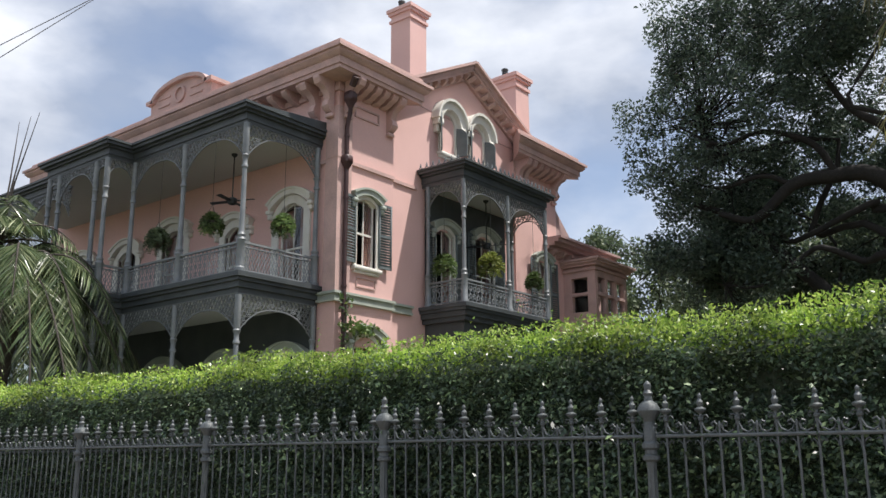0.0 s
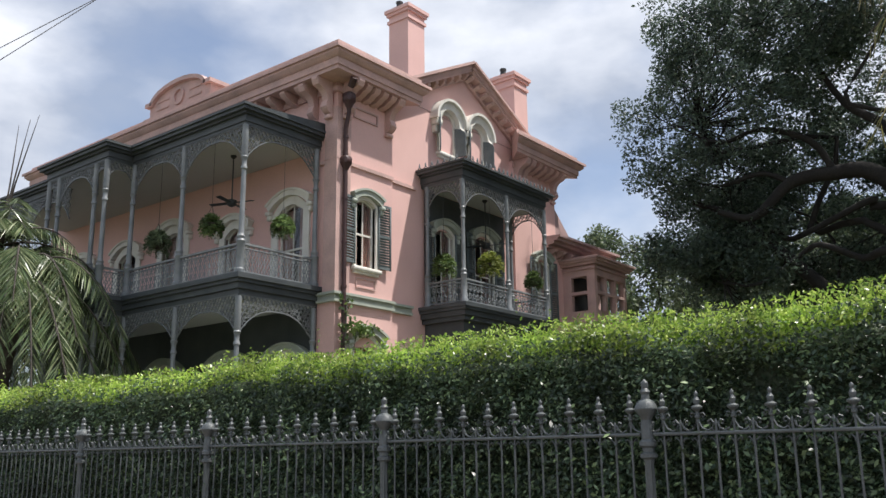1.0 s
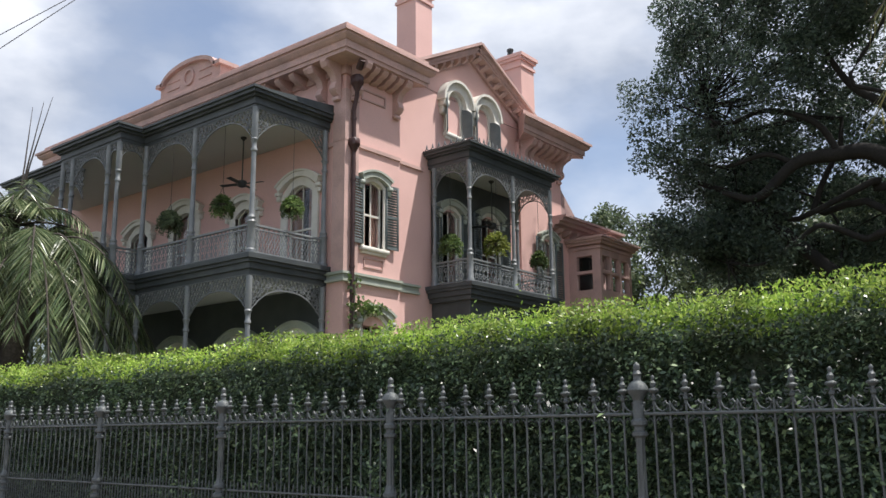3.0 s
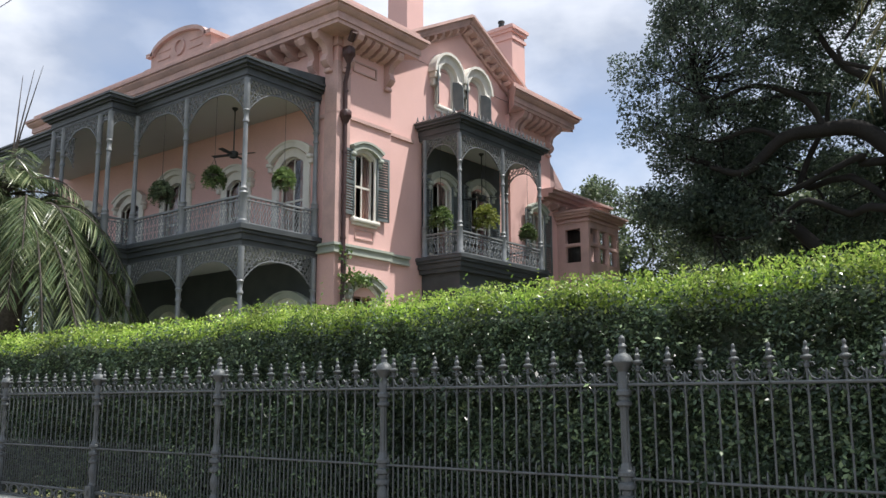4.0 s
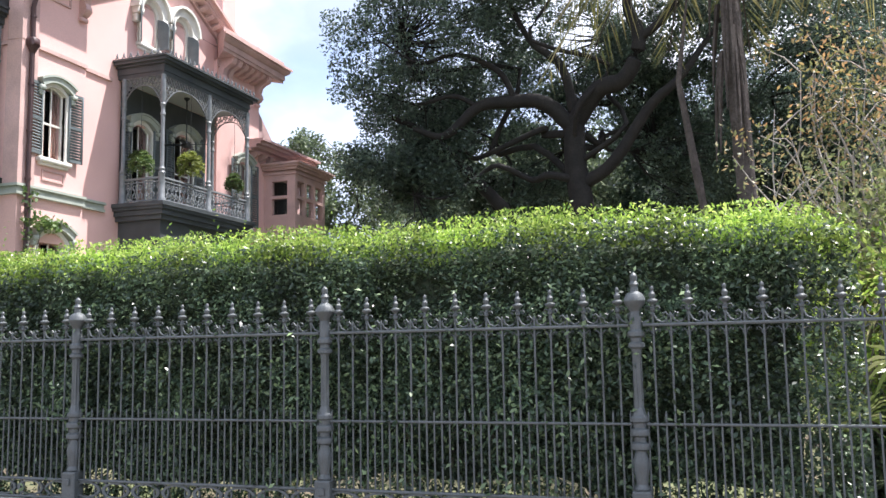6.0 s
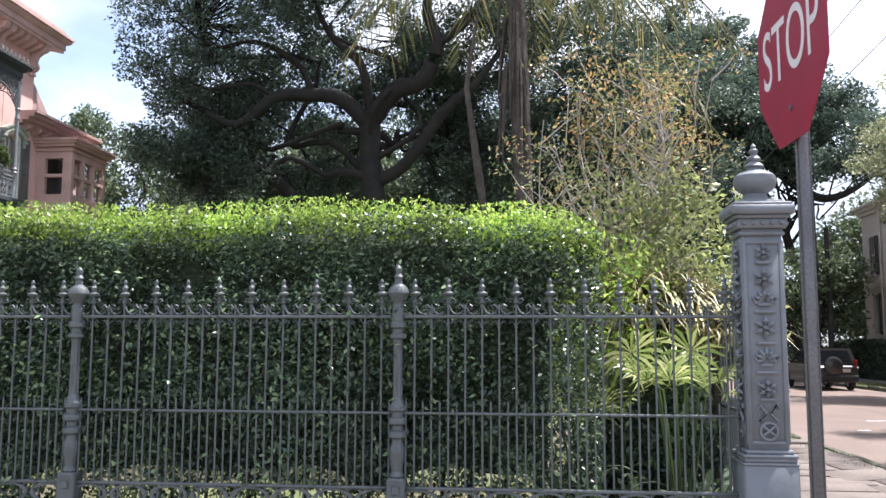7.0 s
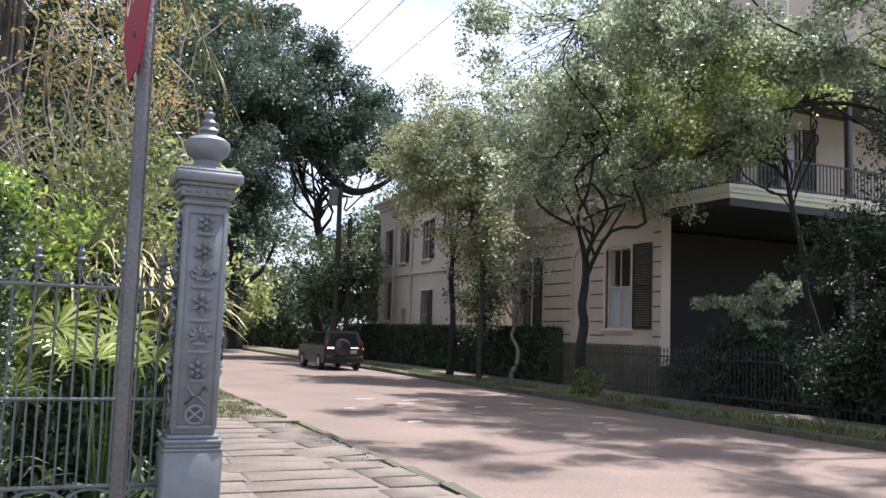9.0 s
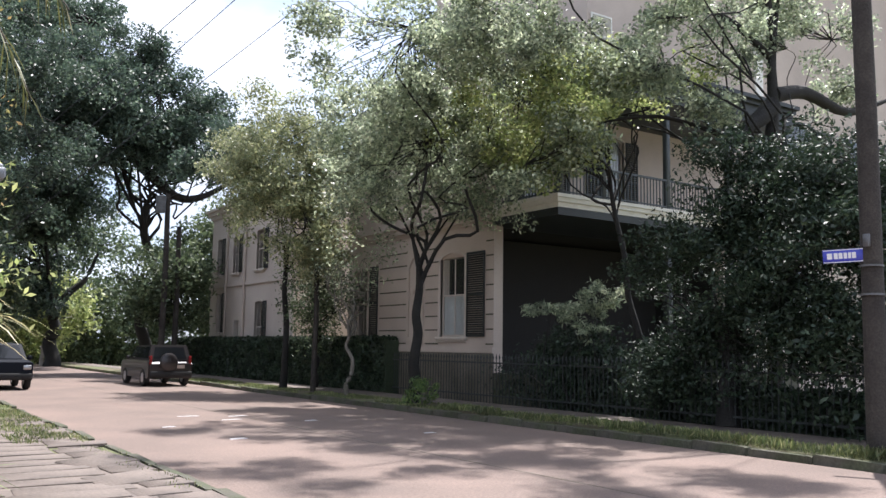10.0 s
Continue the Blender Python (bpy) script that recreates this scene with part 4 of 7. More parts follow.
def bracket(long=False):
    z = .95 if long else .26
    b = Build()
    poly = [(0, 0), (-.52, 0), (-.54, -.06), (-.48, -.15), (-.36, -.19), (-.26, -.26)]
    if long:
        poly = [(0, 0), (-.55, 0), (-.57, -.08), (-.50, -.20), (-.34, -.26), (-.22, -.36), (-.17, -.52), (-.22, -.62), (-.24, -.70), (-.18, -.80), (-.06, -.86), (0, -.88)]
        b.prism(poly, "x", -.10, .10)
        b.lathe([(.07, -.115), (.07, .115)], 12, (0, 0, 0), Matrix.Translation((0, -.46, -.12)) @ Matrix.Rotation(radians(90), 4, "Y"))
        b.lathe([(.06, -.115), (.06, .115)], 12, (0, 0, 0), Matrix.Translation((0, -.17, -.70)) @ Matrix.Rotation(radians(90), 4, "Y"))
        b.box(-.12, .12, -.12, 0, -.98, -.88, bev=.02)
    else:
        poly += [(0, -.30)]
        b.prism(poly, "x", -.095, .095)
        b.lathe([(.05, -.10), (.05, .10)], 10, (0, 0, 0), Matrix.Translation((0, -.44, -.09)) @ Matrix.Rotation(radians(90), 4, "Y"))
    return b.mesh("bracket", PINK_TRIM)


M_BR, M_BRL = bracket(), bracket(True)
b = Build()
cornice_run(b, FRONT(0, 0), XL, WX, 1, 1)
part("cornice", b, PINK_TRIM, house, "stepped pink cornice")
b = Build()
cornice_run(b, SIDE(0, 0), WY, 10.15, 1, .8)
part("cornice", b, PINK_TRIM, house, "stepped pink cornice")
b = Build()
cornice_run(b, SIDE(0, 0), 15.9, 18.4, 1, 1)
part("cornice", b, PINK_TRIM, house, "stepped pink cornice")
for i in range(24):
    x = WX - .95 - i * .56
    if x > XL:
        share("bracket", M_BR, house, pose(x, WY, 10.98))
share("bracket", M_BRL, house, pose(WX - .2, WY - .07, 10.98))
share("bracket", M_BRL, house, pose(WX - .78, WY, 10.98))
share("bracket", M_BRL, house, SIDE(WY + .22, 10.98, WX + .07))
share("bracket", M_BRL, house, SIDE(9.95, 10.98))
for y in (8.72, 9.03, 9.34, 9.65, 16.8, 17.15, 17.5, 17.85):
    share("bracket", M_BR, house, SIDE(y, 10.98))
for y in (16.05, 16.38, 18.2):
    share("bracket", M_BRL, house, SIDE(y, 10.98))
# Parapet, its arched centre and the roofs.
b = Build().box(XL, WX - .1, WY - .1, WY + .3, 11.5, 11.95).box(XL - .05, WX - .05, WY - .16, WY + .36, 11.95, 12.05)
b.box(WX - .45, WX - .1, WY + .3, 10.1, 11.5, 11.95)
part("parapet", Build().box(WX - .45, WX - .1, 16.0, 18.3, 11.5, 11.8).box(WX - .5, WX - .05, 15.95, 18.35, 11.8, 11.9), PINK_TRIM, house, "low pink parapet", angle=0)
PC, PZ = -23.62, 12.34          # middle and springing of the arched centrepiece
b.prism([(PC - 1.5, 11.5), (PC + 1.5, 11.5), (PC + 1.5, PZ)] + [(PC + 1.28 * math.cos(a), PZ + .42 * math.sin(a)) for a in [math.pi * i / 10 for i in range(0, 11)]] + [(PC - 1.5, PZ)], "y", WY - .22, WY + .3)
part("parapet", b, PINK_TRIM, house, "pink parapet with an arched centrepiece", angle=0)
b = Build()
o1 = [(PC - 1.28 * math.cos(math.pi * i / 12), PZ + .42 * math.sin(math.pi * i / 12)) for i in range(13)]
o2 = [(PC - 1.40 * math.cos(math.pi * i / 12), PZ + .02 + .53 * math.sin(math.pi * i / 12)) for i in range(13)]
b.band(o1, o2, WY - .34, WY + .36)
b.box(PC + 1.3, PC + 1.62, WY - .34, WY + .36, PZ, PZ + .12).box(PC - 1.62, PC - 1.3, WY - .34, WY + .36, PZ, PZ + .12)
b.ring((PC, WY - .24, PZ), .27, .07, .08, 16)
b.box(PC - 1.7, PC + 1.6, WY - .32, WY - .22, PZ - .45, PZ - .38)
for sx in (-1, 1):
    b.box(PC + sx * .5, PC + sx * 1.1, WY - .25, WY - .22, PZ - .2, PZ - .14).box(PC + sx * .5, PC + sx * 1.1, WY - .25, WY - .22, PZ + .05, PZ + .1)
part("pediment_moulding", b, PINK_TRIM, house)
b = Build()
b.add([(XL, WY + .3, 11.4), (WX - .1, WY + .3, 11.4), (WX - .1, 18.2, 11.4), (XL, 18.2, 11.4), (-22, 12, 12.3), (-22, 15, 12.3)], [(0, 1, 4), (1, 2, 5, 4), (2, 3, 5), (3, 0, 4, 5)])
b.prism([(10.0, 11.35), (17.0, 11.35), (13.5, 13.22)], "x", -24, WX - .2)
b.box(XL, WX - .1, 18.3, YB, 8.3, 8.45)
part("roof", b, ROOFING, house, "grey slate roof", angle=0)
# Raking cornice of the gable.
for y0, z0, y1, z1 in ((9.9, 11.42, 13.5, 13.30), (13.5, 13.30, 17.05, 11.45)):
    b = Build()
    L = math.hypot(y1 - y0, z1 - z0)
    a = math.degrees(math.atan2(z1 - z0, y1 - y0))
    m = pose(WX - .12, y0, z0, 0, 0, 90) @ Matrix.Rotation(radians(-a), 4, "Y")
    for h0, h1, d in ((-.36, -.28, .10), (-.16, -.08, .36), (-.08, .04, .40), (.04, .12, .50)):
        b.box(-.02, L + .02, -d, .0, h0, h1, m)
    b.box(-.02, L + .02, -.06, .0, -.36, .12, m)
    part("raking_cornice", b, PINK_TRIM, house, "pink raking cornice of the gable")
M_DENT = Build().prism([(0, 0), (-.32, 0), (-.30, -.10), (-.16, -.18), (0, -.22)], "x", -.07, .07).mesh("bracket", PINK_TRIM)
for y0, z0, y1, z1, n in ((10.2, 11.43, 13.5, 13.14, 9), (13.5, 13.14, 16.9, 11.38, 10)):
    a = math.degrees(math.atan2(z1 - z0, y1 - y0))
    for k in range(n):
        t = (k + .5) / n
        share("bracket", M_DENT, house, pose(WX - .12, y0 + (y1 - y0) * t, z0 + (z1 - z0) * t, 0, 0, 90) @ Matrix.Rotation(radians(-a), 4, "Y"))


def chimney(x, y, z0, z1, w, d):
    b = Build().box(x - w, x + w, y - d, y + d, z0, z1 - .55)
    for h0, h1, e in ((z1 - .55, z1 - .45, .05), (z1 - .45, z1 - .28, .0), (z1 - .28, z1 - .18, .07), (z1 - .18, z1 - .06, .12), (z1 - .06, z1, .03)):
        b.box(x - w - e, x + w + e, y - d - e, y + d + e, h0, h1)
    ob = part("chimney", b, PINK, house, "pink stuccoed chimney with a stepped cap", angle=0)
    part("chimney_pot", Build().lathe([(.11, 0), (.10, .22), (.12, .24), (.12, .30), (.06, .33)], 10, (x - .15, y - .2, z1)), BLACKPAINT, ob, "black chimney pot")


chimney(-19.95, 14.05, 11.5, 16.45, .42, .42)
chimney(-18.22, 17.62, 11.2, 14.75, .42, .40)

# Windows of the side wall and the front wall.
w = window(house, SIDE(9.125, 6.32), .71, 1.76, .14, casing=.10, shutters=.44, blind=CURTAIN)
window(house, SIDE(9.17, 2.0), .85, 2.6, .2, casing=.12, blind=CURTAIN)
window(house, SIDE(12.45, 5.8, WX - .12), .80, 2.2, .18, casing=.12, shutters=.42, blind=CURTAIN, sill=False)
window(house, SIDE(14.35, 5.8, WX - .12), .90, 2.35, .2, casing=.12, shutters=.42, blind=CURTAIN, sill=False)
window(house, SIDE(17.4, 5.8), .70, 2.15, .18, casing=.12, shutters=.40, blind=SHADE)
for x, ww, h in front_windows:
    window(house, FRONT(x, 5.8), ww, h - .75, .22, casing=.24, blind=CURTAIN, sill=False, mat_hood=CREAM)
    window(house, FRONT(x, 1.3), 1.2, 2.9, .3, casing=.16, blind=SHADE, hood=True, sill=False)
# Twin round-headed attic windows with open shutters.
for y in (12.62, 14.05):
    m = SIDE(y, 10.28, WX - .12)
    aw = window(house, m, .62, 1.22, .31, casing=.12, blind=SHADE, panes=2, hood=False)
    hb = Build()
    hb.band(arc(.43, .91, .43), arc(.66, .91, .66), -.2, .02, m).band(arc(.66, .91, .66), arc(.74, .91, .74), -.3, .02, m)
    for sx in (-1, 1):
        hb.box(sx * .55 - .13, sx * .55 + .13, -.24, .02, .74, .91, m, .02).box(sx * .55 - .09, sx * .55 + .09, -.16, .02, .52, .74, m, .02)
    part("hood_mould", hb, CREAM, aw, "cream round arched hood on corbels")
    for sx in (-1, 1):
        s = Build().prism([(0, 0), (.34, 0), (.34, .88), (.30, 1.02), (.18, 1.14), (0, 1.2)] if sx > 0 else [(0, 0), (-.34, 0), (-.34, .88), (-.30, 1.02), (-.18, 1.14), (0, 1.2)], "y", -.02, .02)
        if sx > 0:
            s.v = [(x, y, z * .74) for x, y, z in s.v]
        ob = part("shutter", s, SHUTTER, aw, "open round-topped shutter")
        ob.matrix_basis = m @ Matrix.Translation((sx * .36, -.08, 0)) @ Matrix.Rotation(radians(40 if sx < 0 else -78), 4, "Z")

# Rain pipe with its hopper heads.
b = Build()
b.tube([(WX + .62, 8.05, 10.9), (WX + .45, 8.1, 10.72)], .09, 8)
b.box(WX + .16, WX + .44, 8.06, 8.34, 10.35, 10.62, bev=.05).lathe([(.06, 0), (.13, .16)], 8, (WX + .3, 8.2, 10.2))
b.tube([(WX + .3, 8.2, 10.3), (WX + .28, 8.22, 10.1), (WX + .14, 8.26, 9.75), (WX + .14, 8.27, 9.0)], .055, 8)
b.box(WX + .03, WX + .27, 8.14, 8.4, 8.78, 9.0, bev=.04).lathe([(.05, 0), (.12, .14)], 8, (WX + .15, 8.27, 8.64))
b.tube([(WX + .14, 8.27, 8.8), (WX + .14, 8.27, .1)], .055, 8)
for z in (5.7, 6.8, 7.9, 9.5, 3.5):
    b.lathe([(.07, 0), (.07, .05)], 8, (WX + .14, 8.27, z))
part("rain_pipe", b, COPPER, house, "dark brown rain pipe with hopper heads")


vrng = np.random.default_rng(15)
vp = np.concatenate([np.stack([WX + .16 + np.abs(vrng.normal(0, .05, 130)), 8.27 + vrng.normal(0, .09, 130), vrng.uniform(3.6, 5.5, 130)], 1),
                     np.stack([WX + .16 + np.abs(vrng.normal(0, .08, 200)), 8.75 + vrng.normal(0, .3, 200), 4.75 + vrng.normal(0, .10, 200)], 1)])
creeper = thing("creeper", "green climbing creeper on the rain pipe and wall", "climbing plant")
part("foliage", leaf_mesh("foliage", vp, .12, FERN_LEAF, 16, .6), None, creeper)
part("stem", Build().tube([(WX + .2, 8.3, -.1), (WX + .2, 8.25, 3), (WX + .2, 8.32, 5.4)], .02, 5).tube([(WX + .2, 8.3, 3.2), (WX + .15, 8.7, 4.6), (WX + .15, 9.3, 4.8)], .014, 5), BARK_PALE, creeper)

# ---- iron galleries ----
def lace(b, L, H, h0, m, s=.115):
    """Cast lace hanging from a beam: rings and scrolls that thicken toward the posts."""
    low = lambda u: h0 + (H - h0) * abs(2 * u / L - 1) ** 2.6
    n = max(2, int(L / s))
    rows = int(H / (s * .86)) + 1
    for j in range(rows):
        for i in range(n + (j % 2)):
            u = (i + (.5 if j % 2 == 0 else 0)) * L / n
            z = -.06 - j * s * .86
            if -z + s * .3 < low(u) and 0.03 < u < L - .03:
                b.ring((u, 0, z), s * .50, s * .12, .022, 7, m)
                if (i + j) % 3 == 0:
                    b.box(u - .018, u + .018, -.014, .014, z - .018, z + .018, m)
    k = 18
    line = [(L * i / k, -low(L * i / k)) for i in range(k + 1)]
    b.band([(x, z + .03) for x, z in line], line, -.016, .016, m)
    b.box(0, L, -.016, .016, -.02, .0, m)


def rail_panel(b, L, z0, h, m, style="lattice"):
    b.box(0, L, -.035, .035, z0 + h - .045, z0 + h, m)
    b.box(0, L, -.02, .02, z0 + h - .13, z0 + h - .105, m)
    b.box(0, L, -.02, .02, z0 + .05, z0 + .08, m)
    a, c = z0 + .08, z0 + h - .12
    if style == "lattice":
        n = max(4, int(L / .085))
        step, run = L / n, 3
        for i in range(-run, n):
            for sg in (1, -1):
                # One bar of the diamond lattice, cut off at the panel's ends.
                t0, t1 = max(0, -i / run), min(1, (n - i) / run)
                if t1 - t0 > .05:
                    ends = [((i + run * t) * step, 0, a + (c - a) * (t if sg > 0 else 1 - t)) for t in (t0, t1)]
                    b.tube(ends, .0085, 4, m)
        for i in range(0, n + 1, 2):
            b.box(i * step - .006, i * step + .006, -.007, .007, a, c, m)
    else:
        n = int(L / .17)
        for i in range(n):
            u = L * (i + .5) / n
            b.ring((u, 0, a + (c - a) * .72), .07, .018, .018, 8, m)
            b.ring((u, 0, a + (c - a) * .28), .07, .018, .018, 8, m)
            b.tube([(u - .07, 0, a), (u, 0, (a + c) / 2), (u + .07, 0, c)], .010, 4, m)
            b.tube([(u + .07, 0, a), (u, 0, (a + c) / 2), (u - .07, 0, c)], .010, 4, m)
    for i in range(int(L / .145)):
        u = L * (i + .5) / int(L / .145)
        b.ring((u, 0, z0 + h - .078), .028, .010, .014, 6, m)


def gallery_column(z0, z1, r=.062):
    h = z1 - z0
    prof = [(r * 1.9, 0), (r * 1.9, .10), (r * 1.5, .13), (r * 1.5, .72), (r * 1.8, .75), (r * 1.3, .80), (r * 1.6, .86), (r * 1.1, .90), (r, .95), (r * .9, h - 1.10), (r * 1.25, h - 1.08), (r * 1.25, h - 1.03), (r * .9, h - 1.0), (r * 1.0, h - .86), (r * 1.5, h - .80), (r * 1.0, h - .76), (r * 1.2, h - .72), (r * 1.2, h)]
    return Build().lathe([(rr, z0 + z) for rr, z in prof], 12).mesh("column", IRON)


M_COL_UP, M_COL_LOW = gallery_column(5.75, 9.28), gallery_column(0.6, 5.25)
gallery = thing("gallery", "two storey dark iron gallery with cast lace arches and railings", "gallery")
GX, GY, PY = -17.70, 5.75, 5.05      # right end, front line, projecting front
CX = [GX, -20.02, -22.2]
PX = [-22.3, -25.3]
FAR = [-25.4, -27.7, -30.0]
# Slabs, ceilings, roofs with their stepped fascias.
b = Build()
for z0, z1, e in ((5.30, 5.42, .02), (5.42, 5.56, .08), (5.56, 5.64, .14), (5.64, 5.75, .20)):
    b.box(FAR[-1] - e, GX + e, GY - e, WY, z0, z1)
    b.box(PX[1] - e, PX[0] + e, PY - e, GY - e, z0, z1)
part("floor_slab", b, IRON_DARK, gallery, "dark painted gallery floor edge", angle=0)
b = Build()
for z0, z1, e in ((9.28, 9.36, .03), (9.36, 9.52, .06), (9.52, 9.58, .13), (9.58, 9.66, .22), (9.66, 9.72, .27)):
    b.box(FAR[-1] - e, GX + e, GY - e, WY, z0, z1)
    b.box(PX[1] - e, PX[0] + e, PY - e, GY - e, z0, z1)
b.add([(FAR[-1] - .2, GY - .2, 9.72), (GX + .2, GY - .2, 9.72), (GX + .2, WY, 9.95), (FAR[-1] - .2, WY, 9.95), (GX + .2, WY, 9.72)], [(0, 1, 2, 3), (1, 4, 2)])
part("gallery_roof", b, IRON_DARK, gallery, "dark stepped gallery roof edge", angle=0)
b = Build().box(FAR[-1], GX - .02, GY + .02, WY - .02, 9.265, 9.279).box(PX[1] + .02, PX[0] - .02, PY + .02, GY + .02, 9.265, 9.279)
b.box(FAR[-1], GX - .02, GY + .02, WY - .02, 5.285, 5.299)
part("ceiling", b, CEIL, gallery, "pale painted ceiling boards", angle=0)
cols = [(x, GY) for x in CX] + [(PX[0] - .05, PY), (PX[0] - .55, PY), (PX[1] + .6, PY), (PX[1] + .05, PY)] + [(x, GY) for x in FAR[1:]] + [(GX, WY - .12)]
for x, y in cols:
    share("column", M_COL_UP, gallery, pose(x, y, 0))
    share("column", M_COL_LOW, gallery, pose(x, y, 0))
runs = [((CX[1], GY), (CX[0], GY)), ((CX[2], GY), (CX[1], GY)), ((PX[0], PY), (PX[0], GY)), ((PX[0] - .55, PY), (PX[0], PY)), ((PX[1] + .6, PY), (PX[0] - .55, PY)), ((PX[1], PY), (PX[1] + .6, PY)), ((FAR[1], GY), (FAR[0], GY)), ((FAR[2], GY), (FAR[1], GY)), ((CX[0], GY), (CX[0], WY - .1))]
for (xa, ya), (xb, yb) in runs:
    L = math.hypot(xb - xa, yb - ya)
    m = pose(xa, ya, 0, 0, 0, math.degrees(math.atan2(yb - ya, xb - xa)))
    for zt in (9.28, 5.30):
        b = Build()
        lace(b, L, (.88 if zt > 6 else .92) if L > 1 else .5, .20 if zt > 6 else .30, m @ Matrix.Translation((0, 0, zt)))
        part("lace_arch", b, LACE_IRON, gallery, "cast iron lace arch", angle=0)
    b = Build()
    rail_panel(b, L, 5.75, .72, m)
    part("railing", b, IRON, gallery, "cast iron lattice railing", angle=0)
part("paving", Build().box(-32, GX + .3, PY - .3, WY, -.2, .62), CONCRETE, gallery, "pale stone floor of the lower gallery")

porch = thing("porch", "dark iron side porch with lace arches and a crested roof", "porch")
QX, QY0, QY1 = -15.80, 11.50, 15.56
b = Build()
for z0, z1, e in ((5.18, 5.30, .02), (5.30, 5.44, .08), (5.44, 5.52, .14), (5.52, 5.62, .18)):
    b.box(WX - .11, QX + e, QY0 - e, QY1 + e, z0, z1)
part("floor_slab", b, IRON_DARK, porch, "dark painted porch floor edge", angle=0)
b = Build()
for z0, z1, e in ((8.98, 9.08, .03), (9.08, 9.26, .06), (9.26, 9.32, .13), (9.32, 9.40, .22), (9.40, 9.45, .27)):
    b.box(WX - .11, QX + e, QY0 - e, QY1 + e, z0, z1)
part("porch_roof", b, IRON_DARK, porch, "dark stepped porch roof edge", angle=0)
part("ceiling", Build().box(WX - .1, QX - .02, QY0 + .02, QY1 - .02, 8.965, 8.979), CEIL, porch, "pale painted ceiling boards", angle=0)
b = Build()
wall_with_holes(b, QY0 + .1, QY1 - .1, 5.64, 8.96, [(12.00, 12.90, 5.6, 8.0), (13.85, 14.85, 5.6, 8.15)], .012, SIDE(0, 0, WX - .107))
part("back_wall", b, IRON_DARK, porch, "thin dark slate panel on the wall inside the porch", angle=0)
b = Build()
b.ring((0, 0, 0), .07, .018, .02, 8, Matrix.Identity(4), 1, 0, math.pi)
b.lathe([(.02, 0), (.03, .05), (.004, .13)], 6, (0, 0, .05), Matrix.Identity(4))
M_CREST = b.mesh("roof_cresting", IRON)
M_COL_P = gallery_column(5.62, 8.98, .055)
for x, y in ((QX, QY0), (QX, 13.56), (QX, QY1), (WX + .08, QY0), (WX + .08, QY1)):
    share("column", M_COL_P, porch, pose(x, y, 0))
for (xa, ya), (xb, yb) in (((WX, QY0), (QX, QY0)), ((QX, QY0), (QX, 13.56)), ((QX, 13.56), (QX, QY1)), ((QX, QY1), (WX, QY1))):
    L = math.hypot(xb - xa, yb - ya)
    m = pose(xa, ya, 0, 0, 0, math.degrees(math.atan2(yb - ya, xb - xa)))
    b = Build()
    lace(b, L, .92, .24, m @ Matrix.Translation((0, 0, 8.98)))
    part("lace_arch", b, LACE_IRON, porch, "cast iron lace arch", angle=0)
    b = Build()
    rail_panel(b, L, 5.62, .66, m, "scroll")
    part("railing", b, IRON, porch, "cast iron scroll railing", angle=0)
    n = max(3, int(L / .2))
    for i in range(n + 1):
        share("roof_cresting", M_CREST, porch, m @ Matrix.Translation((L * i / n, -.22, 9.45)))
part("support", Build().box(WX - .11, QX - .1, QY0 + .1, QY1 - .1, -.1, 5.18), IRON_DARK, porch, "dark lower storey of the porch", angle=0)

# Bay window wing.
bay = Build()
BX, BY0, BY1 = -15.9, 18.75, 20.95
wall_with_holes(bay, BY0, BY1, 3.0, 8.0, [(BY0 + .16 + k * .66, BY0 + .70 + k * .66, z, z + zz) for k in range(3) for z, zz in ((6.35, .55), (7.0, .5))], .2, SIDE(0, 0, BX))
wall_with_holes(bay, WX, BX - .2, 3.0, 8.0, [(WX + .3, WX + .9, z, z + zz) for z, zz in ((6.35, .55), (7.0, .5))], .2, FRONT(0, 0, BY0))
bay.box(WX, BX, BY0, BY1, -.1, 3.0)
ob = part("bay_window", bay, PINK_TRIM, house, "pink timber bay window", angle=0)
part("pane", Build().box(BX - .13, BX - .125, BY0 + .2, BY1 - .1, 6.3, 7.55).box(WX + .2, BX - .2, BY0 + .125, BY0 + .13, 6.3, 7.55), GLASS, ob, "dark glass panes")
# Sheet coloured as the unlit room behind the bay's panes.
part("lining", Build().box(WX, WX + .05, BY0 + .25, BY1, 3.0, 8.0), DARK, ob, "near black sheet for the room shade behind the bay")
b = Build()
for z0, z1, e in ((7.72, 7.8, .06), (7.86, 7.95, .14), (7.95, 8.03, .22), (8.03, 8.10, .28)):
    b.box(WX, BX + e, BY0 - e, BY1 + e, z0, z1)
part("bay_cornice", b, PINK_TRIM, ob)
b = Build()
for z0, z1, e in ((8.36, 8.46, .22), (8.46, 8.56, .42), (8.56, 8.66, .58), (8.66, 8.74, .68)):
    b.box(WX - 1, WX + e, 17.55, 21.0 + e, z0, z1)
b.prism([(18.0, 8.74), (19.7, 8.74), (18.3, 10.0), (18.0, 10.2)], "x", WX - .3, WX - .02)
part("wing_roof", b, PINK_DULL, ob, "pink bracketed eaves of the rear wing", angle=0)
part("wing_roof", Build().add([(WX + .6, 18.4, 8.745), (WX + .6, 21.5, 8.745), (WX - 1.6, 20.6, 9.5), (WX - 1.6, 18.4, 9.5), (WX - 1.6, 20.6, 8.745), (WX - 1.6, 18.4, 8.745)], [(0, 1, 2, 3), (1, 4, 2), (0, 3, 5), (3, 2, 4, 5)]), ROOFING, ob, "grey slate slope")
for k in range(7):
    share("bracket", M_DENT, house, SIDE(17.9 + k * .52, 8.36))


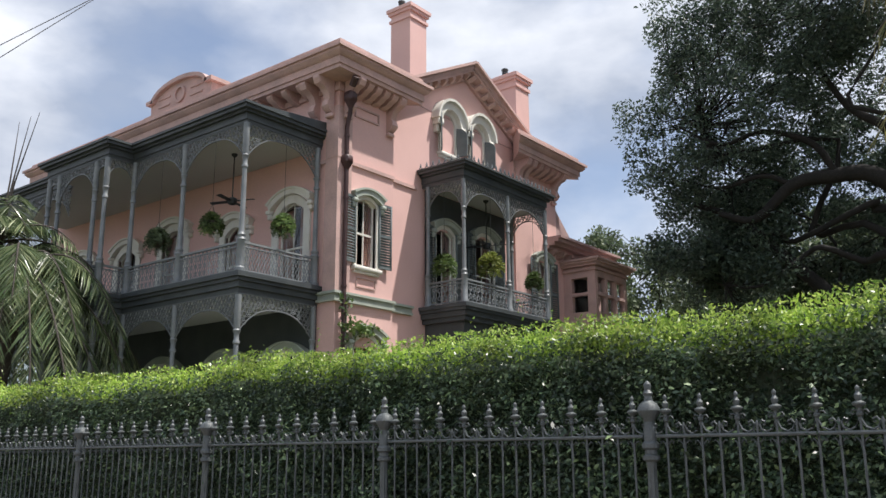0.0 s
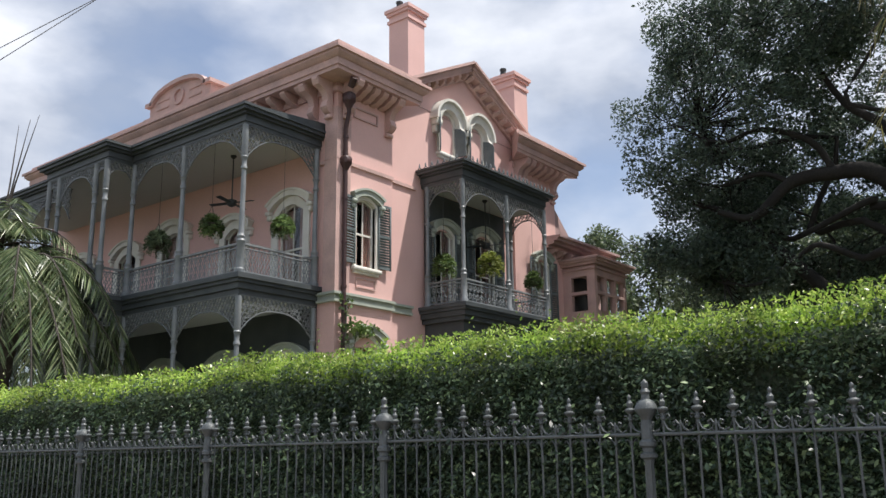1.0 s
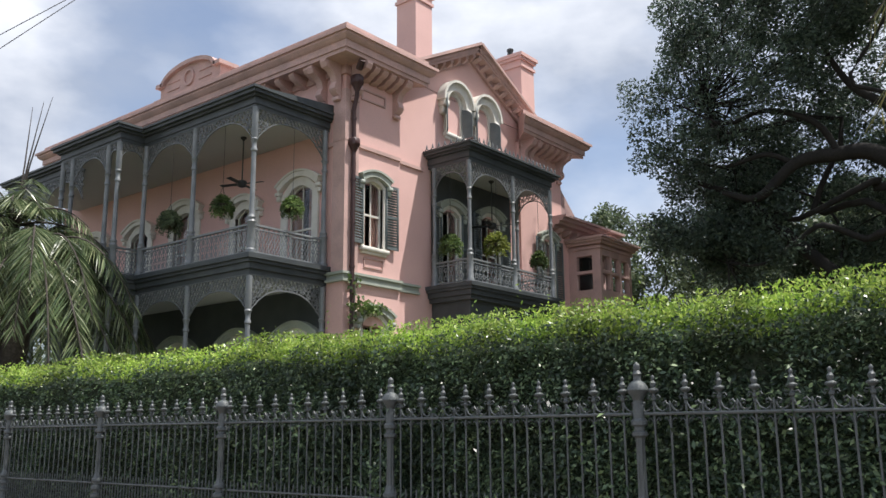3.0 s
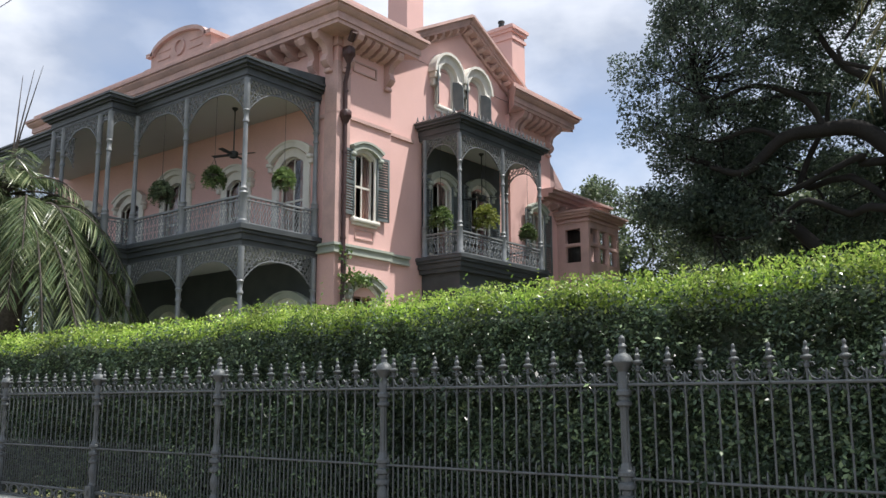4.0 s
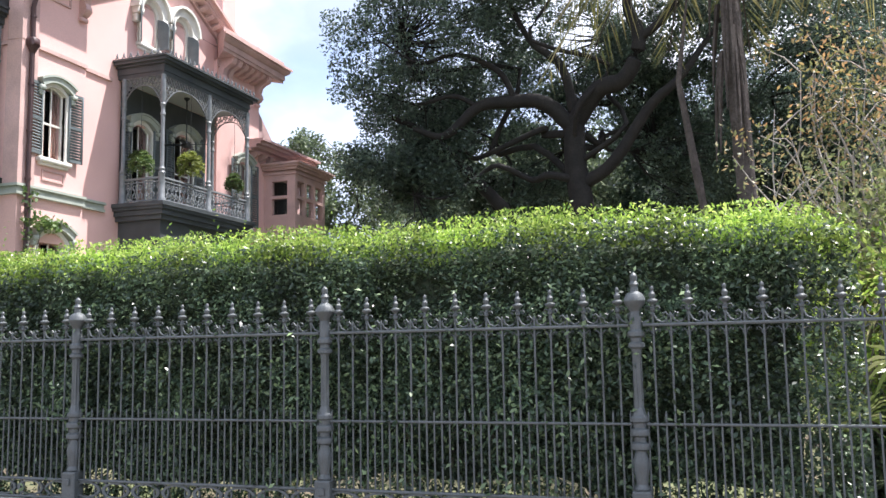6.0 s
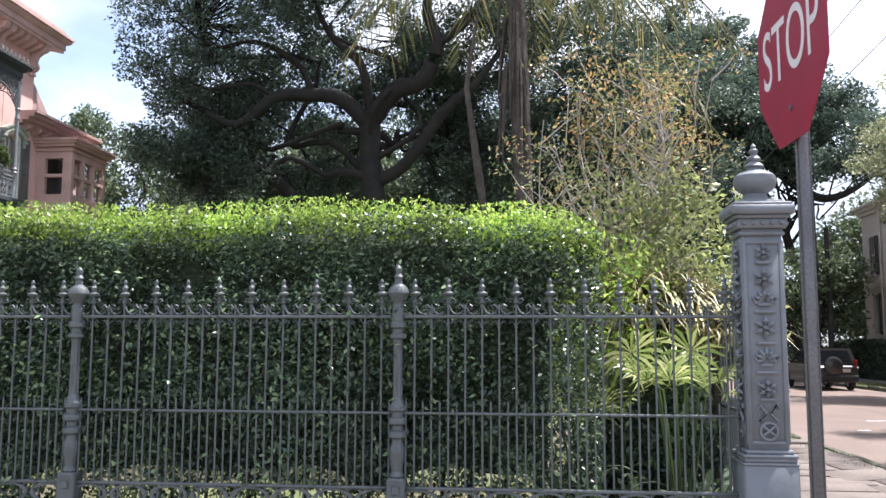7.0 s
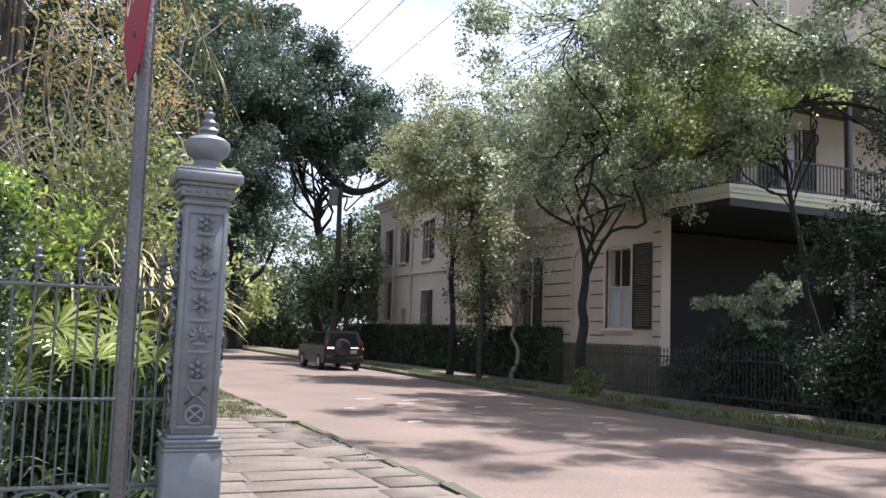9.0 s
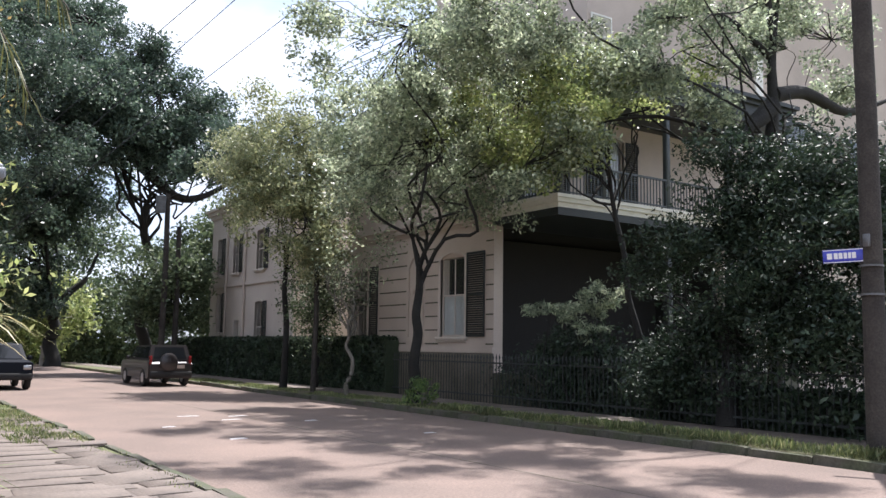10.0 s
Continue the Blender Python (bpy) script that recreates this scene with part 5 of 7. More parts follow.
# ---- fans and hanging plants ----
def ceiling_fan(x, y, z, drop, name_label):
    f = thing("ceiling_fan", name_label, "ceiling fan", "gallery fans")
    part("rod", Build().tube([(x, y, z), (x, y, z - drop)], .018, 6).lathe([(.02, 0), (.08, .06), (.08, .09)], 10, (x, y, z - .09)), BLACKPAINT, f)
    part("motor", Build().lathe([(.03, -.20), (.10, -.17), (.12, -.10), (.12, -.03), (.05, 0)], 12, (x, y, z - drop)), BLACKPAINT, f)
    for k in range(4):
        part("blade", Build().box(.12, .62, -.065, .065, -.006, .006, pose(x, y, z - drop - .10, 9, 0, 20 + 90 * k), .004), BLACKPAINT, f)


ceiling_fan(-19.6, 6.9, 9.26, 1.15, "black four-bladed ceiling fan hanging on a long rod")
ceiling_fan(-16.5, 13.5, 8.96, 1.25, "black ceiling fan hanging in the side porch")


def fern_basket(x, y, z, r, top, material, label, seed, droop=1.0, hang=True):
    f = thing("hanging_fern", label, "hanging plant", "ferns in baskets")
    part("basket", Build().lathe([(.04, -.22), (.12, -.19), (.17, -.10), (.19, 0), (.17, .01)], 12, (x, y, z)), POT, f)
    rng = np.random.default_rng(seed)
    pts, dirs = [], []
    for k in range(150):
        a, e = rng.uniform(0, 6.28), rng.uniform(-.7, 1.5)
        d = np.array([math.cos(a) * math.cos(e), math.sin(a) * math.cos(e), math.sin(e)])
        for s in np.linspace(.12, 1, 15):
            p = np.array([x, y, z + .04]) + d * r * s - np.array([0, 0, droop * r * .45 * s * s * (1.1 - .4 * math.sin(e))])
            side = np.array([-d[1], d[0], 0])
            for sg in (-1, 1):
                pts.append(p + sg * side * .03)
                dirs.append(sg * side + d * .4)
    part("fronds", leaf_mesh("fronds", np.array(pts), .085, material, seed, .3, 0, .3, np.array(dirs)), None, f, "arching leafy fronds")
    if hang:
        w = Build()
        for k in range(3):
            a = k * 2.09
            w.tube([(x + .17 * math.cos(a), y + .17 * math.sin(a), z), (x, y, z + .45)], .006, 4)
        w.tube([(x, y, z + .45), (x, y, top)], .006, 4)
        part("wire", w, WIRE, f)


fern_basket(-17.72, 6.98, 7.12, .29, 9.26, FERN_LEAF, "leafy green fern in a hanging wire basket", 31)
fern_basket(-18.86, 5.78, 7.10, .29, 9.26, FERN_LEAF, "leafy green fern in a hanging wire basket", 32)
fern_basket(-21.0, 5.78, 7.05, .34, 9.26, WOODS_LEAF, "dark green fern in a hanging wire basket", 33)
fern_basket(-15.82, 12.75, 6.85, .38, 8.96, FERN_YELLOW, "yellow green fern in a hanging basket", 34, .7)
fern_basket(-16.5, 11.55, 6.75, .35, 8.96, FERN_LEAF, "small dark green fern in a hanging basket", 35)
fern_basket(-15.82, 14.9, 6.75, .28, 8.96, FERN_LEAF, "sparse fern in a dark hanging bowl", 36)


# ---- trees ----
def bend(a, c, q, sag=.25, n=5):
    """A crooked line from a to c."""
    a, c = Vector(a), Vector(c)
    L = (c - a).length
    mid = [a.lerp(c, i / n) + Vector((q.uniform(-1, 1), q.uniform(-1, 1), q.uniform(-.6, 1))) * L * sag * .3 * math.sin(math.pi * i / n) for i in range(n + 1)]
    mid[0], mid[-1] = a, c
    return curved(mid) if n > 4 else mid


def curved(p, k=3):
    """A smooth line through the points."""
    p = [Vector(v) for v in p]
    e = [p[0] * 2 - p[1]] + p + [p[-1] * 2 - p[-2]]
    out = []
    for i in range(1, len(e) - 2):
        for s in range(k):
            t = s / k
            out.append(.5 * (2 * e[i] + (e[i + 1] - e[i - 1]) * t + (2 * e[i - 1] - 5 * e[i] + 4 * e[i + 1] - e[i + 2]) * t * t + (3 * e[i] - e[i - 1] - 3 * e[i + 1] + e[i + 2]) * t ** 3))
    return out + [p[-1]]


def tree(name, label, base, fork, trunk_r, crowns, clusters, per, size, leaves, bark, seed, cluster_sd=.45, slim=.5, limbs=5, hollow=.45, extra=(), category="tree", flat=1.0, sway=.22, limb=1.0, face=(0, 0, .55)):
    """A tapered trunk, limbs that reach into the crown and many small leaves in uneven clumps. crowns: middle and radii."""
    q = random.Random(seed)
    rng = np.random.default_rng(seed)
    t = thing(name, label, category)
    wood = Build()
    trunk = bend(base, fork, q, sway, 6)
    ball = lambda k: (lambda d: d / np.linalg.norm(d, axis=1)[:, None] * rng.uniform(size=(k, 1)) ** .4)(rng.normal(size=(k, 3)))
    rs = [trunk_r * (1.35 - .55 * i / 6) if i else trunk_r * 1.6 for i in range(7)]
    wood.tube(trunk, rs, 10)
    vol = [r[0] * r[1] * r[2] for _, r in crowns]
    pts, ends = [], []
    for (c, r), v in zip(crowns, vol):
        k = max(3, int(clusters * v / sum(vol)))
        hubs = []
        for _ in range(max(1 if limbs < 4 else 2, int(limbs * v / sum(vol)) + (limbs > 3))):
            d = rng.normal(size=3)
            d /= np.linalg.norm(d)
            hub = np.array(c) + d * np.array(r) * .5
            hubs.append(hub)
            start = trunk[-1 - q.randint(0, 4)]
            line = bend(start, hub, q, .55, 6)
            r0 = trunk_r * q.uniform(.4, .62) * limb
            wood.tube(line, [r0 * (1 - .13 * i) for i in range(7)], 7)
        subs = []
        for _ in range(max(5, k // 6)):
            d = rng.normal(size=3)
            d /= np.linalg.norm(d)
            rad = (hollow + (1 - hollow) * rng.uniform() ** .55)
            subs.append(np.array(c) + d * np.array(r) * rad * (.86 + .22 * noise.noise(Vector(d * 2.5) + Vector((seed, 0, 0)))))
        sr = min(r) * .21 + .22
        for _ in range(k):
            p = subs[rng.integers(len(subs))] + ball(1)[0] * np.array([1.5, 1.5, 1.15]) * sr
            if rng.uniform() < .4:
                h = min(hubs, key=lambda h: np.linalg.norm(h - p))
                wood.tube(bend(h, p, q, .5, 3), [min(.03, trunk_r * .13) * k for k in (1, .8, .55, .25)], 4)
            n = int(per * rng.uniform(.5, 1.5))
            pts.append(p + ball(n) * cluster_sd * 1.7 * np.array([1.1, 1.1, .85 * flat]) * rng.uniform(.6, 1.25))
    for line, r0 in extra:
        wood.tube(curved(line, 4), [r0, r0 * .9, r0 * .75, r0 * .55, r0 * .3], 9)
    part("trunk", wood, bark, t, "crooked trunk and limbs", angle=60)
    part("crown", leaf_mesh("crown", np.concatenate(pts), size, leaves, seed, slim, face=face, loose=.8), None, t, "uneven leafy crown")
    return t


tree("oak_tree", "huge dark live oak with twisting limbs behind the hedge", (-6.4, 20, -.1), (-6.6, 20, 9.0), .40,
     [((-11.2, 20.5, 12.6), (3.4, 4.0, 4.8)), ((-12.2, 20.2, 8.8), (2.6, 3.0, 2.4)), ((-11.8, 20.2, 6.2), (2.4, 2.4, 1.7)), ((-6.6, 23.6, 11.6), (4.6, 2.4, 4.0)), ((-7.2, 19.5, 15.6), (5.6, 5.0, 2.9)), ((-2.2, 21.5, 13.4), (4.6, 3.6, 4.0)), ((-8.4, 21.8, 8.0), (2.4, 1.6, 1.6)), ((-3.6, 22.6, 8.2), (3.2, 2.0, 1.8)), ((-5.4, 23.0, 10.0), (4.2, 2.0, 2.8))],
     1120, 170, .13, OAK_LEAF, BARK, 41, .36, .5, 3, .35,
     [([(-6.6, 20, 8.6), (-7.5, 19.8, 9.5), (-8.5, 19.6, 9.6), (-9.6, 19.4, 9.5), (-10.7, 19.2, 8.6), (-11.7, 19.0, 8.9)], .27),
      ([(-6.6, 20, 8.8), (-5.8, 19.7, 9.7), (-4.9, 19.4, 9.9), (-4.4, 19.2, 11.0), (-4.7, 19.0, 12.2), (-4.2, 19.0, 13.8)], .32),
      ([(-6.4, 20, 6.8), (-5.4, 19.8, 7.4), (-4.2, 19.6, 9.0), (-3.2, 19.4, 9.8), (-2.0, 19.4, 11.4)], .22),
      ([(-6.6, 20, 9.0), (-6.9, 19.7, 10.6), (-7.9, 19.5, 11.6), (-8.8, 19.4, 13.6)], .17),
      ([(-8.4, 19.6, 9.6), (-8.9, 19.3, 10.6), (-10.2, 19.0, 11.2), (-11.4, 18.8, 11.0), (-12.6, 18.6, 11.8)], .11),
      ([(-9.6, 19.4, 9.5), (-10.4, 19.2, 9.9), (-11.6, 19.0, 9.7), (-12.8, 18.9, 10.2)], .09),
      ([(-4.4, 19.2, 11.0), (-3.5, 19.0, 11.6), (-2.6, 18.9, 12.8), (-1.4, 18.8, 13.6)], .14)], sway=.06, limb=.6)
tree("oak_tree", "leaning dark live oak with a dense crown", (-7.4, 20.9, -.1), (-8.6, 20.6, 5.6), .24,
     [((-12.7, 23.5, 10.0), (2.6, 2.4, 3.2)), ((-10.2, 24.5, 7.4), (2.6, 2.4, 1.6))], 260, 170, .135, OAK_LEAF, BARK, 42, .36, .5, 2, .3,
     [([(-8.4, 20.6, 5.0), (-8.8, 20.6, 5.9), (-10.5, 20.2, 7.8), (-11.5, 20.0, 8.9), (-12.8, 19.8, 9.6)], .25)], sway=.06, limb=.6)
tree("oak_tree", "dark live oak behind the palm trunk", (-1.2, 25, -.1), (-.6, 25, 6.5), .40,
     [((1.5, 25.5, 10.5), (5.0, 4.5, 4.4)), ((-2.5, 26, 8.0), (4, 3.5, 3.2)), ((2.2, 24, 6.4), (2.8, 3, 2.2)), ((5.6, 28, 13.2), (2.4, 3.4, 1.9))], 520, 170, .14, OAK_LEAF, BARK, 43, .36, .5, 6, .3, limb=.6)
tree("garden_tree", "light green garden tree filling the gap behind the bay window", (-14.6, 31, -.1), (-14.5, 31, 3.6), .18, [((-14.6, 31, 6.4), (2.8, 2.6, 2.8)), ((-13.4, 30, 4.2), (2.8, 2.4, 2.4))], 400, 90, .16, WOODS_LEAF, BARK, 57, .36, .5, 4, .2)
tree("garden_tree", "light green garden tree under the oak limbs", (-9.6, 29, -.1), (-9.6, 29, 2.6), .16, [((-9.8, 29, 4.6), (3.4, 2.4, 2.2))], 170, 70, .17, WOODS_LEAF, BARK, 58, .36, .5, 4, .2)
# A lighter belt of trees further back.
for i, (x, y, h, w, mt) in enumerate(((-26, 44, 15.5, 6, WOODS_LEAF), (-19, 42, 14.5, 5, WOODS_LEAF), (-13.5, 40, 13.0, 4.6, WOODS_LEAF), (-7, 42, 13.5, 5, WOODS_LEAF), (-1, 40, 13.0, 5, OAK_LEAF), (3.2, 44, 11, 3.2, WOODS_LEAF), (-4, 32, 13.0, 4.2, OAK_LEAF), (-10.5, 32, 12.0, 4, WOODS_LEAF), (-36.5, 6, 7.0, 4.5, WOODS_LEAF), (-40, -2, 8.0, 4.5, WOODS_LEAF))):
    tree("garden_tree", "mid green garden tree in the distance", (x, y, -.1), (x, y, h * .45), .25, [((x, y, h * .72), (w, w * .8, h * .36)), ((x + 1, y - 1, h * .36), (w * .9, w * .7, h * .28))], 280, 90, .26, mt, BARK, 50 + i, .5, .55, 4, .3)


# ---- palms ----
def frond(wood, pts, dirs, origin, az, el, L, droop, q, leaflets=46, ll=.55):
    d = Vector((math.cos(az) * math.cos(el), math.sin(az) * math.cos(el), math.sin(el)))
    n = 12
    line = [Vector(origin) + d * L * i / n - Vector((0, 0, droop * L * (i / n) ** 2)) for i in range(n + 1)]
    wood.tube(line, [.030 * (1 - .8 * i / n) + .005 for i in range(n + 1)], 4)
    side = Vector((-math.sin(az), math.cos(az), 0))
    for k in range(leaflets):
        s = .12 + .88 * k / leaflets
        i = min(int(s * n), n - 1)
        p = line[i].lerp(line[i + 1], s * n - i)
        t = (line[i + 1] - line[i]).normalized()
        for sg in (-1, 1):
            w = (side * sg * .75 + t * .55 + Vector((0, 0, -.45 - .35 * s)) + Vector((q.uniform(-.2, .2), q.uniform(-.2, .2), q.uniform(-.2, .2)))).normalized()
            l = ll * (.55 + .9 * math.sin(math.pi * min(1, s * .8 + .12))) * q.uniform(.8, 1.15)
            pts.append(p + w * l * .5)
            dirs.append((w, l))


def palm(label, base, top, r, fronds, seed, material, L=3.4, droop=.55, el=(-.2, 1.2), az=(0, 6.28), ll=.55, spears=0, leaflets=46):
    q = random.Random(seed)
    t = thing("palm_tree", label, "palm tree")
    b = Build()
    n = 26
    line = [Vector(base).lerp(Vector(top), i / n) for i in range(n + 1)]
    b.tube(line, [r * (1.15 - .15 * i / n) * (1.0 + (.07 if i % 2 else -.03)) for i in range(n + 1)], 14)
    part("trunk", b, PALM_BARK, t, "ringed grey trunk", angle=70)
    wood, pts, dirs = Build(), [], []
    for k in range(fronds):
        frond(wood, pts, dirs, top, az[0] + (az[1] - az[0]) * (k + q.uniform(-.3, .3)) / fronds, q.uniform(*el), L * q.uniform(.8, 1.1), droop * q.uniform(.75, 1.25), q, leaflets, ll)
    for k in range(spears):
        a = k * 1.4
        wood.tube([top, tuple(Vector(top) + Vector((.15 * math.cos(a) + .2, .1, 1.6))), tuple(Vector(top) + Vector((.55 * math.cos(a) + .5, .2, 3.3)))], [.03, .022, .006], 5)
    part("frond_stem", wood, PALM_BARK, t, "arching frond stems")
    v, f = [], []
    for c, (w, l) in zip(pts, dirs):
        s = w.cross(Vector((q.uniform(-1, 1), q.uniform(-1, 1), q.uniform(-1, 1)))).normalized() * .015
        k = len(v)
        v += [c - w * l * .5, c + s, c + w * l * .5 - Vector((0, 0, l * .10)), c - s]
        f.append((k, k + 1, k + 2, k + 3))
    me = bpy.data.meshes.new("foliage")
    me.from_pydata([tuple(p) for p in v], [], f)
    me.materials.append(material)
    part("foliage", me, material, t, "narrow drooping leaflets")
    return t


palm("grey green feather palm with long drooping fronds beside the gallery", (-25.4, 3.8, -.1), (-23.8, 3.7, 6.1), .30, 46, 61, PALM_LEAF, 4.3, 1.2, (.1, 1.35), (0, 6.28), .60, 0, 96)
palm("slim feather palm with upright young fronds", (-24.9, 3.2, -.1), (-24.3, 3.4, 7.0), .14, 22, 64, PALM_LEAF, 2.6, .6, (.2, 1.4), (0, 6.28), .5, 3, 46)
palm("tall palm with a ringed grey trunk and a drooping crown", (-1.55, 9, -.1), (-1.9, 9, 10.2), .155, 26, 62, PALM_DRY, 3.9, .75, (-.25, 1.0), (0, 6.28), .8, 0, 48)
b = Build()
q = random.Random(9)
for k in range(16):
    a = q.uniform(0, 6.28)
    x, y = -1.85 + .17 * math.cos(a), 9 + .17 * math.sin(a)
    z = q.uniform(6.8, 9.6)
    b.tube([(x, y, z), (x + .10 * math.cos(a), y + .1 * math.sin(a), z - .8), (x + .16 * math.cos(a), y + .16 * math.sin(a), z - q.uniform(1.4, 2.6))], [.05, .04, .012], 4)
b.tube([(-2.5, 8.8, 8.2), (-2.75, 8.7, 6.4), (-2.5, 8.7, 4.6), (-2.3, 8.7, 3.2)], [.015, .05, .08, .03], 5)
part("dry_frond", b, PALM_BARK, bpy.data.objects["palm_tree.002"], "dry hanging fronds round the trunk")

# ---- corner planting ----
def shrub(name, label, c, r, n, size, material, seed, slim=.4, stems=8, bark=BARK_PALE, category="shrub", up=.3):
    rng = np.random.default_rng(seed)
    q = random.Random(seed)
    t = thing(name, label, category)
    w = Build()
    hubs = []
    for k in range(stems):
        d = rng.normal(size=3)
        e = np.array(c) + d / np.linalg.norm(d) * np.array(r) * .75
        hubs.append(e)
        w.tube(bend((c[0] + q.uniform(-.15, .15) * r[0], c[1] + q.uniform(-.15, .15) * r[1], -.12), tuple(e), q, .4, 4), [.03, .025, .018, .012, .006], 5)
    part("branchwork", w, bark, t, "thin branching stems")
    pts = []
    for k in range(max(6, n // 40)):
        d = rng.normal(size=3)
        p = np.array(c) + d / np.linalg.norm(d) * np.array(r) * (.35 + .65 * rng.uniform() ** .6)
        pts.append(p + rng.normal(size=(40, 3)) * np.array(r) * .14)
    part("foliage", leaf_mesh("foliage", np.concatenate(pts), size, material, seed, slim, up), None, t, "loose clumps of leaves")
    return t


def twig_tree():
    t = thing("twiggy_tree", "sparse twiggy tree with pale bare stems and orange young leaves", "tree")
    q = random.Random(5)
    w, pts = Build(), []
    for k in range(34):
        x, y = -.72 + q.uniform(-.7, .7), 2.6 + q.uniform(-.4, .5)
        top = Vector((x + q.uniform(-.8, .8), y + q.uniform(-.4, .4), q.uniform(3.0, 5.1) - abs(x) * .3))
        line = bend((x * .6 - .15, y, -.12), top, q, .32, 6)
        w.tube(line, [.028, .024, .019, .015, .011, .008, .004], 5)
        for s in range(5):
            a = line[min(len(line) - 1, int(len(line) * q.uniform(.4, 1.02)))]
            e = a + Vector((q.uniform(-.45, .45), q.uniform(-.3, .3), q.uniform(.1, .6)))
            w.tube([a, a.lerp(e, .5) + Vector((q.uniform(-.06, .06), 0, .04)), e], [.010, .007, .003], 4)
            for _ in range(42 if e.z > 2.9 else 12):
                pts.append(tuple(e + Vector((q.gauss(0, .14), q.gauss(0, .14), q.gauss(0, .11)))))
    part("branchwork", w, TWIG, t, "pale bare stems")
    part("foliage", leaf_mesh("foliage", np.array([p for p in pts if p[2] < 3.75]), .058, ORANGE_LEAF, 8, .4), None, t, "small pale green leaves")
    part("foliage", leaf_mesh("foliage", np.array([p for p in pts if p[2] >= 3.75]), .062, RUST_LEAF, 9, .4), None, t, "orange young leaves")


twig_tree()
shrub("shrub", "light green leafy shrub at the hedge's end", (-1.0, 1.5, 1.9), (.7, .6, .85), 2600, .075, HEDGE_TIP, 71)
shrub("shrub", "dusty yellow green shrub behind the pillar", (-.2, 2.2, 2.5), (1.0, .7, .95), 3600, .085, YELLOW_LEAF, 72)
shrub("shrub", "dense dark green shrub filling the corner bed", (-.55, 1.38, .62), (.62, .40, .70), 6000, .085, HEDGE_LEAF, 74, .36)
shrub("shrub", "dark leafy shrub along the side fence", (-.30, 2.9, .95), (.36, 1.7, 1.0), 8400, .10, HEDGE_LEAF, 75, .36)
shrub("shrub", "broad green shrub in the corner bed", (-.7, 3.2, 1.3), (1.1, .7, 1.3), 2600, .09, WOODS_LEAF, 73)


def strap_plant(label, c, r, n, L, material, seed, droop=.7, width=.035):
    q = random.Random(seed)
    t = thing("strap_leaf_plant", label, "plant")
    b = Build()
    for k in range(n):
        a, e = q.uniform(0, 6.28), q.uniform(.35, 1.35)
        o = Vector((c[0] + q.uniform(-r, r), c[1] + q.uniform(-r, r) * .6, c[2] + q.uniform(-.1, .1)))
        d = Vector((math.cos(a) * math.cos(e), math.sin(a) * math.cos(e), math.sin(e)))
        s = Vector((-math.sin(a), math.cos(a), 0))
        l = L * q.uniform(.6, 1.1)
        line = [o + d * l * i / 5 - Vector((0, 0, droop * l * (i / 5) ** 2)) for i in range(6)]
        ws = [width * v for v in (.6, 1, 1, .8, .5, .05)]
        vs = [tuple(p + s * w * sg + Vector((0, 0, abs(w) * .4))) for p, w in zip(line, ws) for sg in (-1, 1)]
        b.add(vs, [(2 * i, 2 * i + 1, 2 * i + 3, 2 * i + 2) for i in range(5)])
    me = bpy.data.meshes.new("foliage")
    me.from_pydata(b.v, [], b.f)
    me.materials.append(material)
    part("foliage", me, material, t)
    part("root_stock", Build().lathe([(.10, -.12 - c[2]), (.07, .05)], 8, c), PALM_BARK, t)


strap_plant("straw coloured arching strap leaves behind the pillar", (-.42, 1.95, 2.0), .42, 900, 1.15, STRAW_LEAF, 81, .7, .016)
strap_plant("small straw coloured tuft beside the pillar", (.12, 1.5, 1.7), .22, 150, .85, STRAW_LEAF, 84, .6, .016)
strap_plant("dark green strap leaves along the fence", (-.7, 1.05, .1), .75, 190, 1.35, WOODS_LEAF, 82, .55, .028)
strap_plant("dark green strap leaves along the side fence", (.0, 3.5, .1), .5, 120, 1.5, FERN_LEAF, 83, .55, .03)


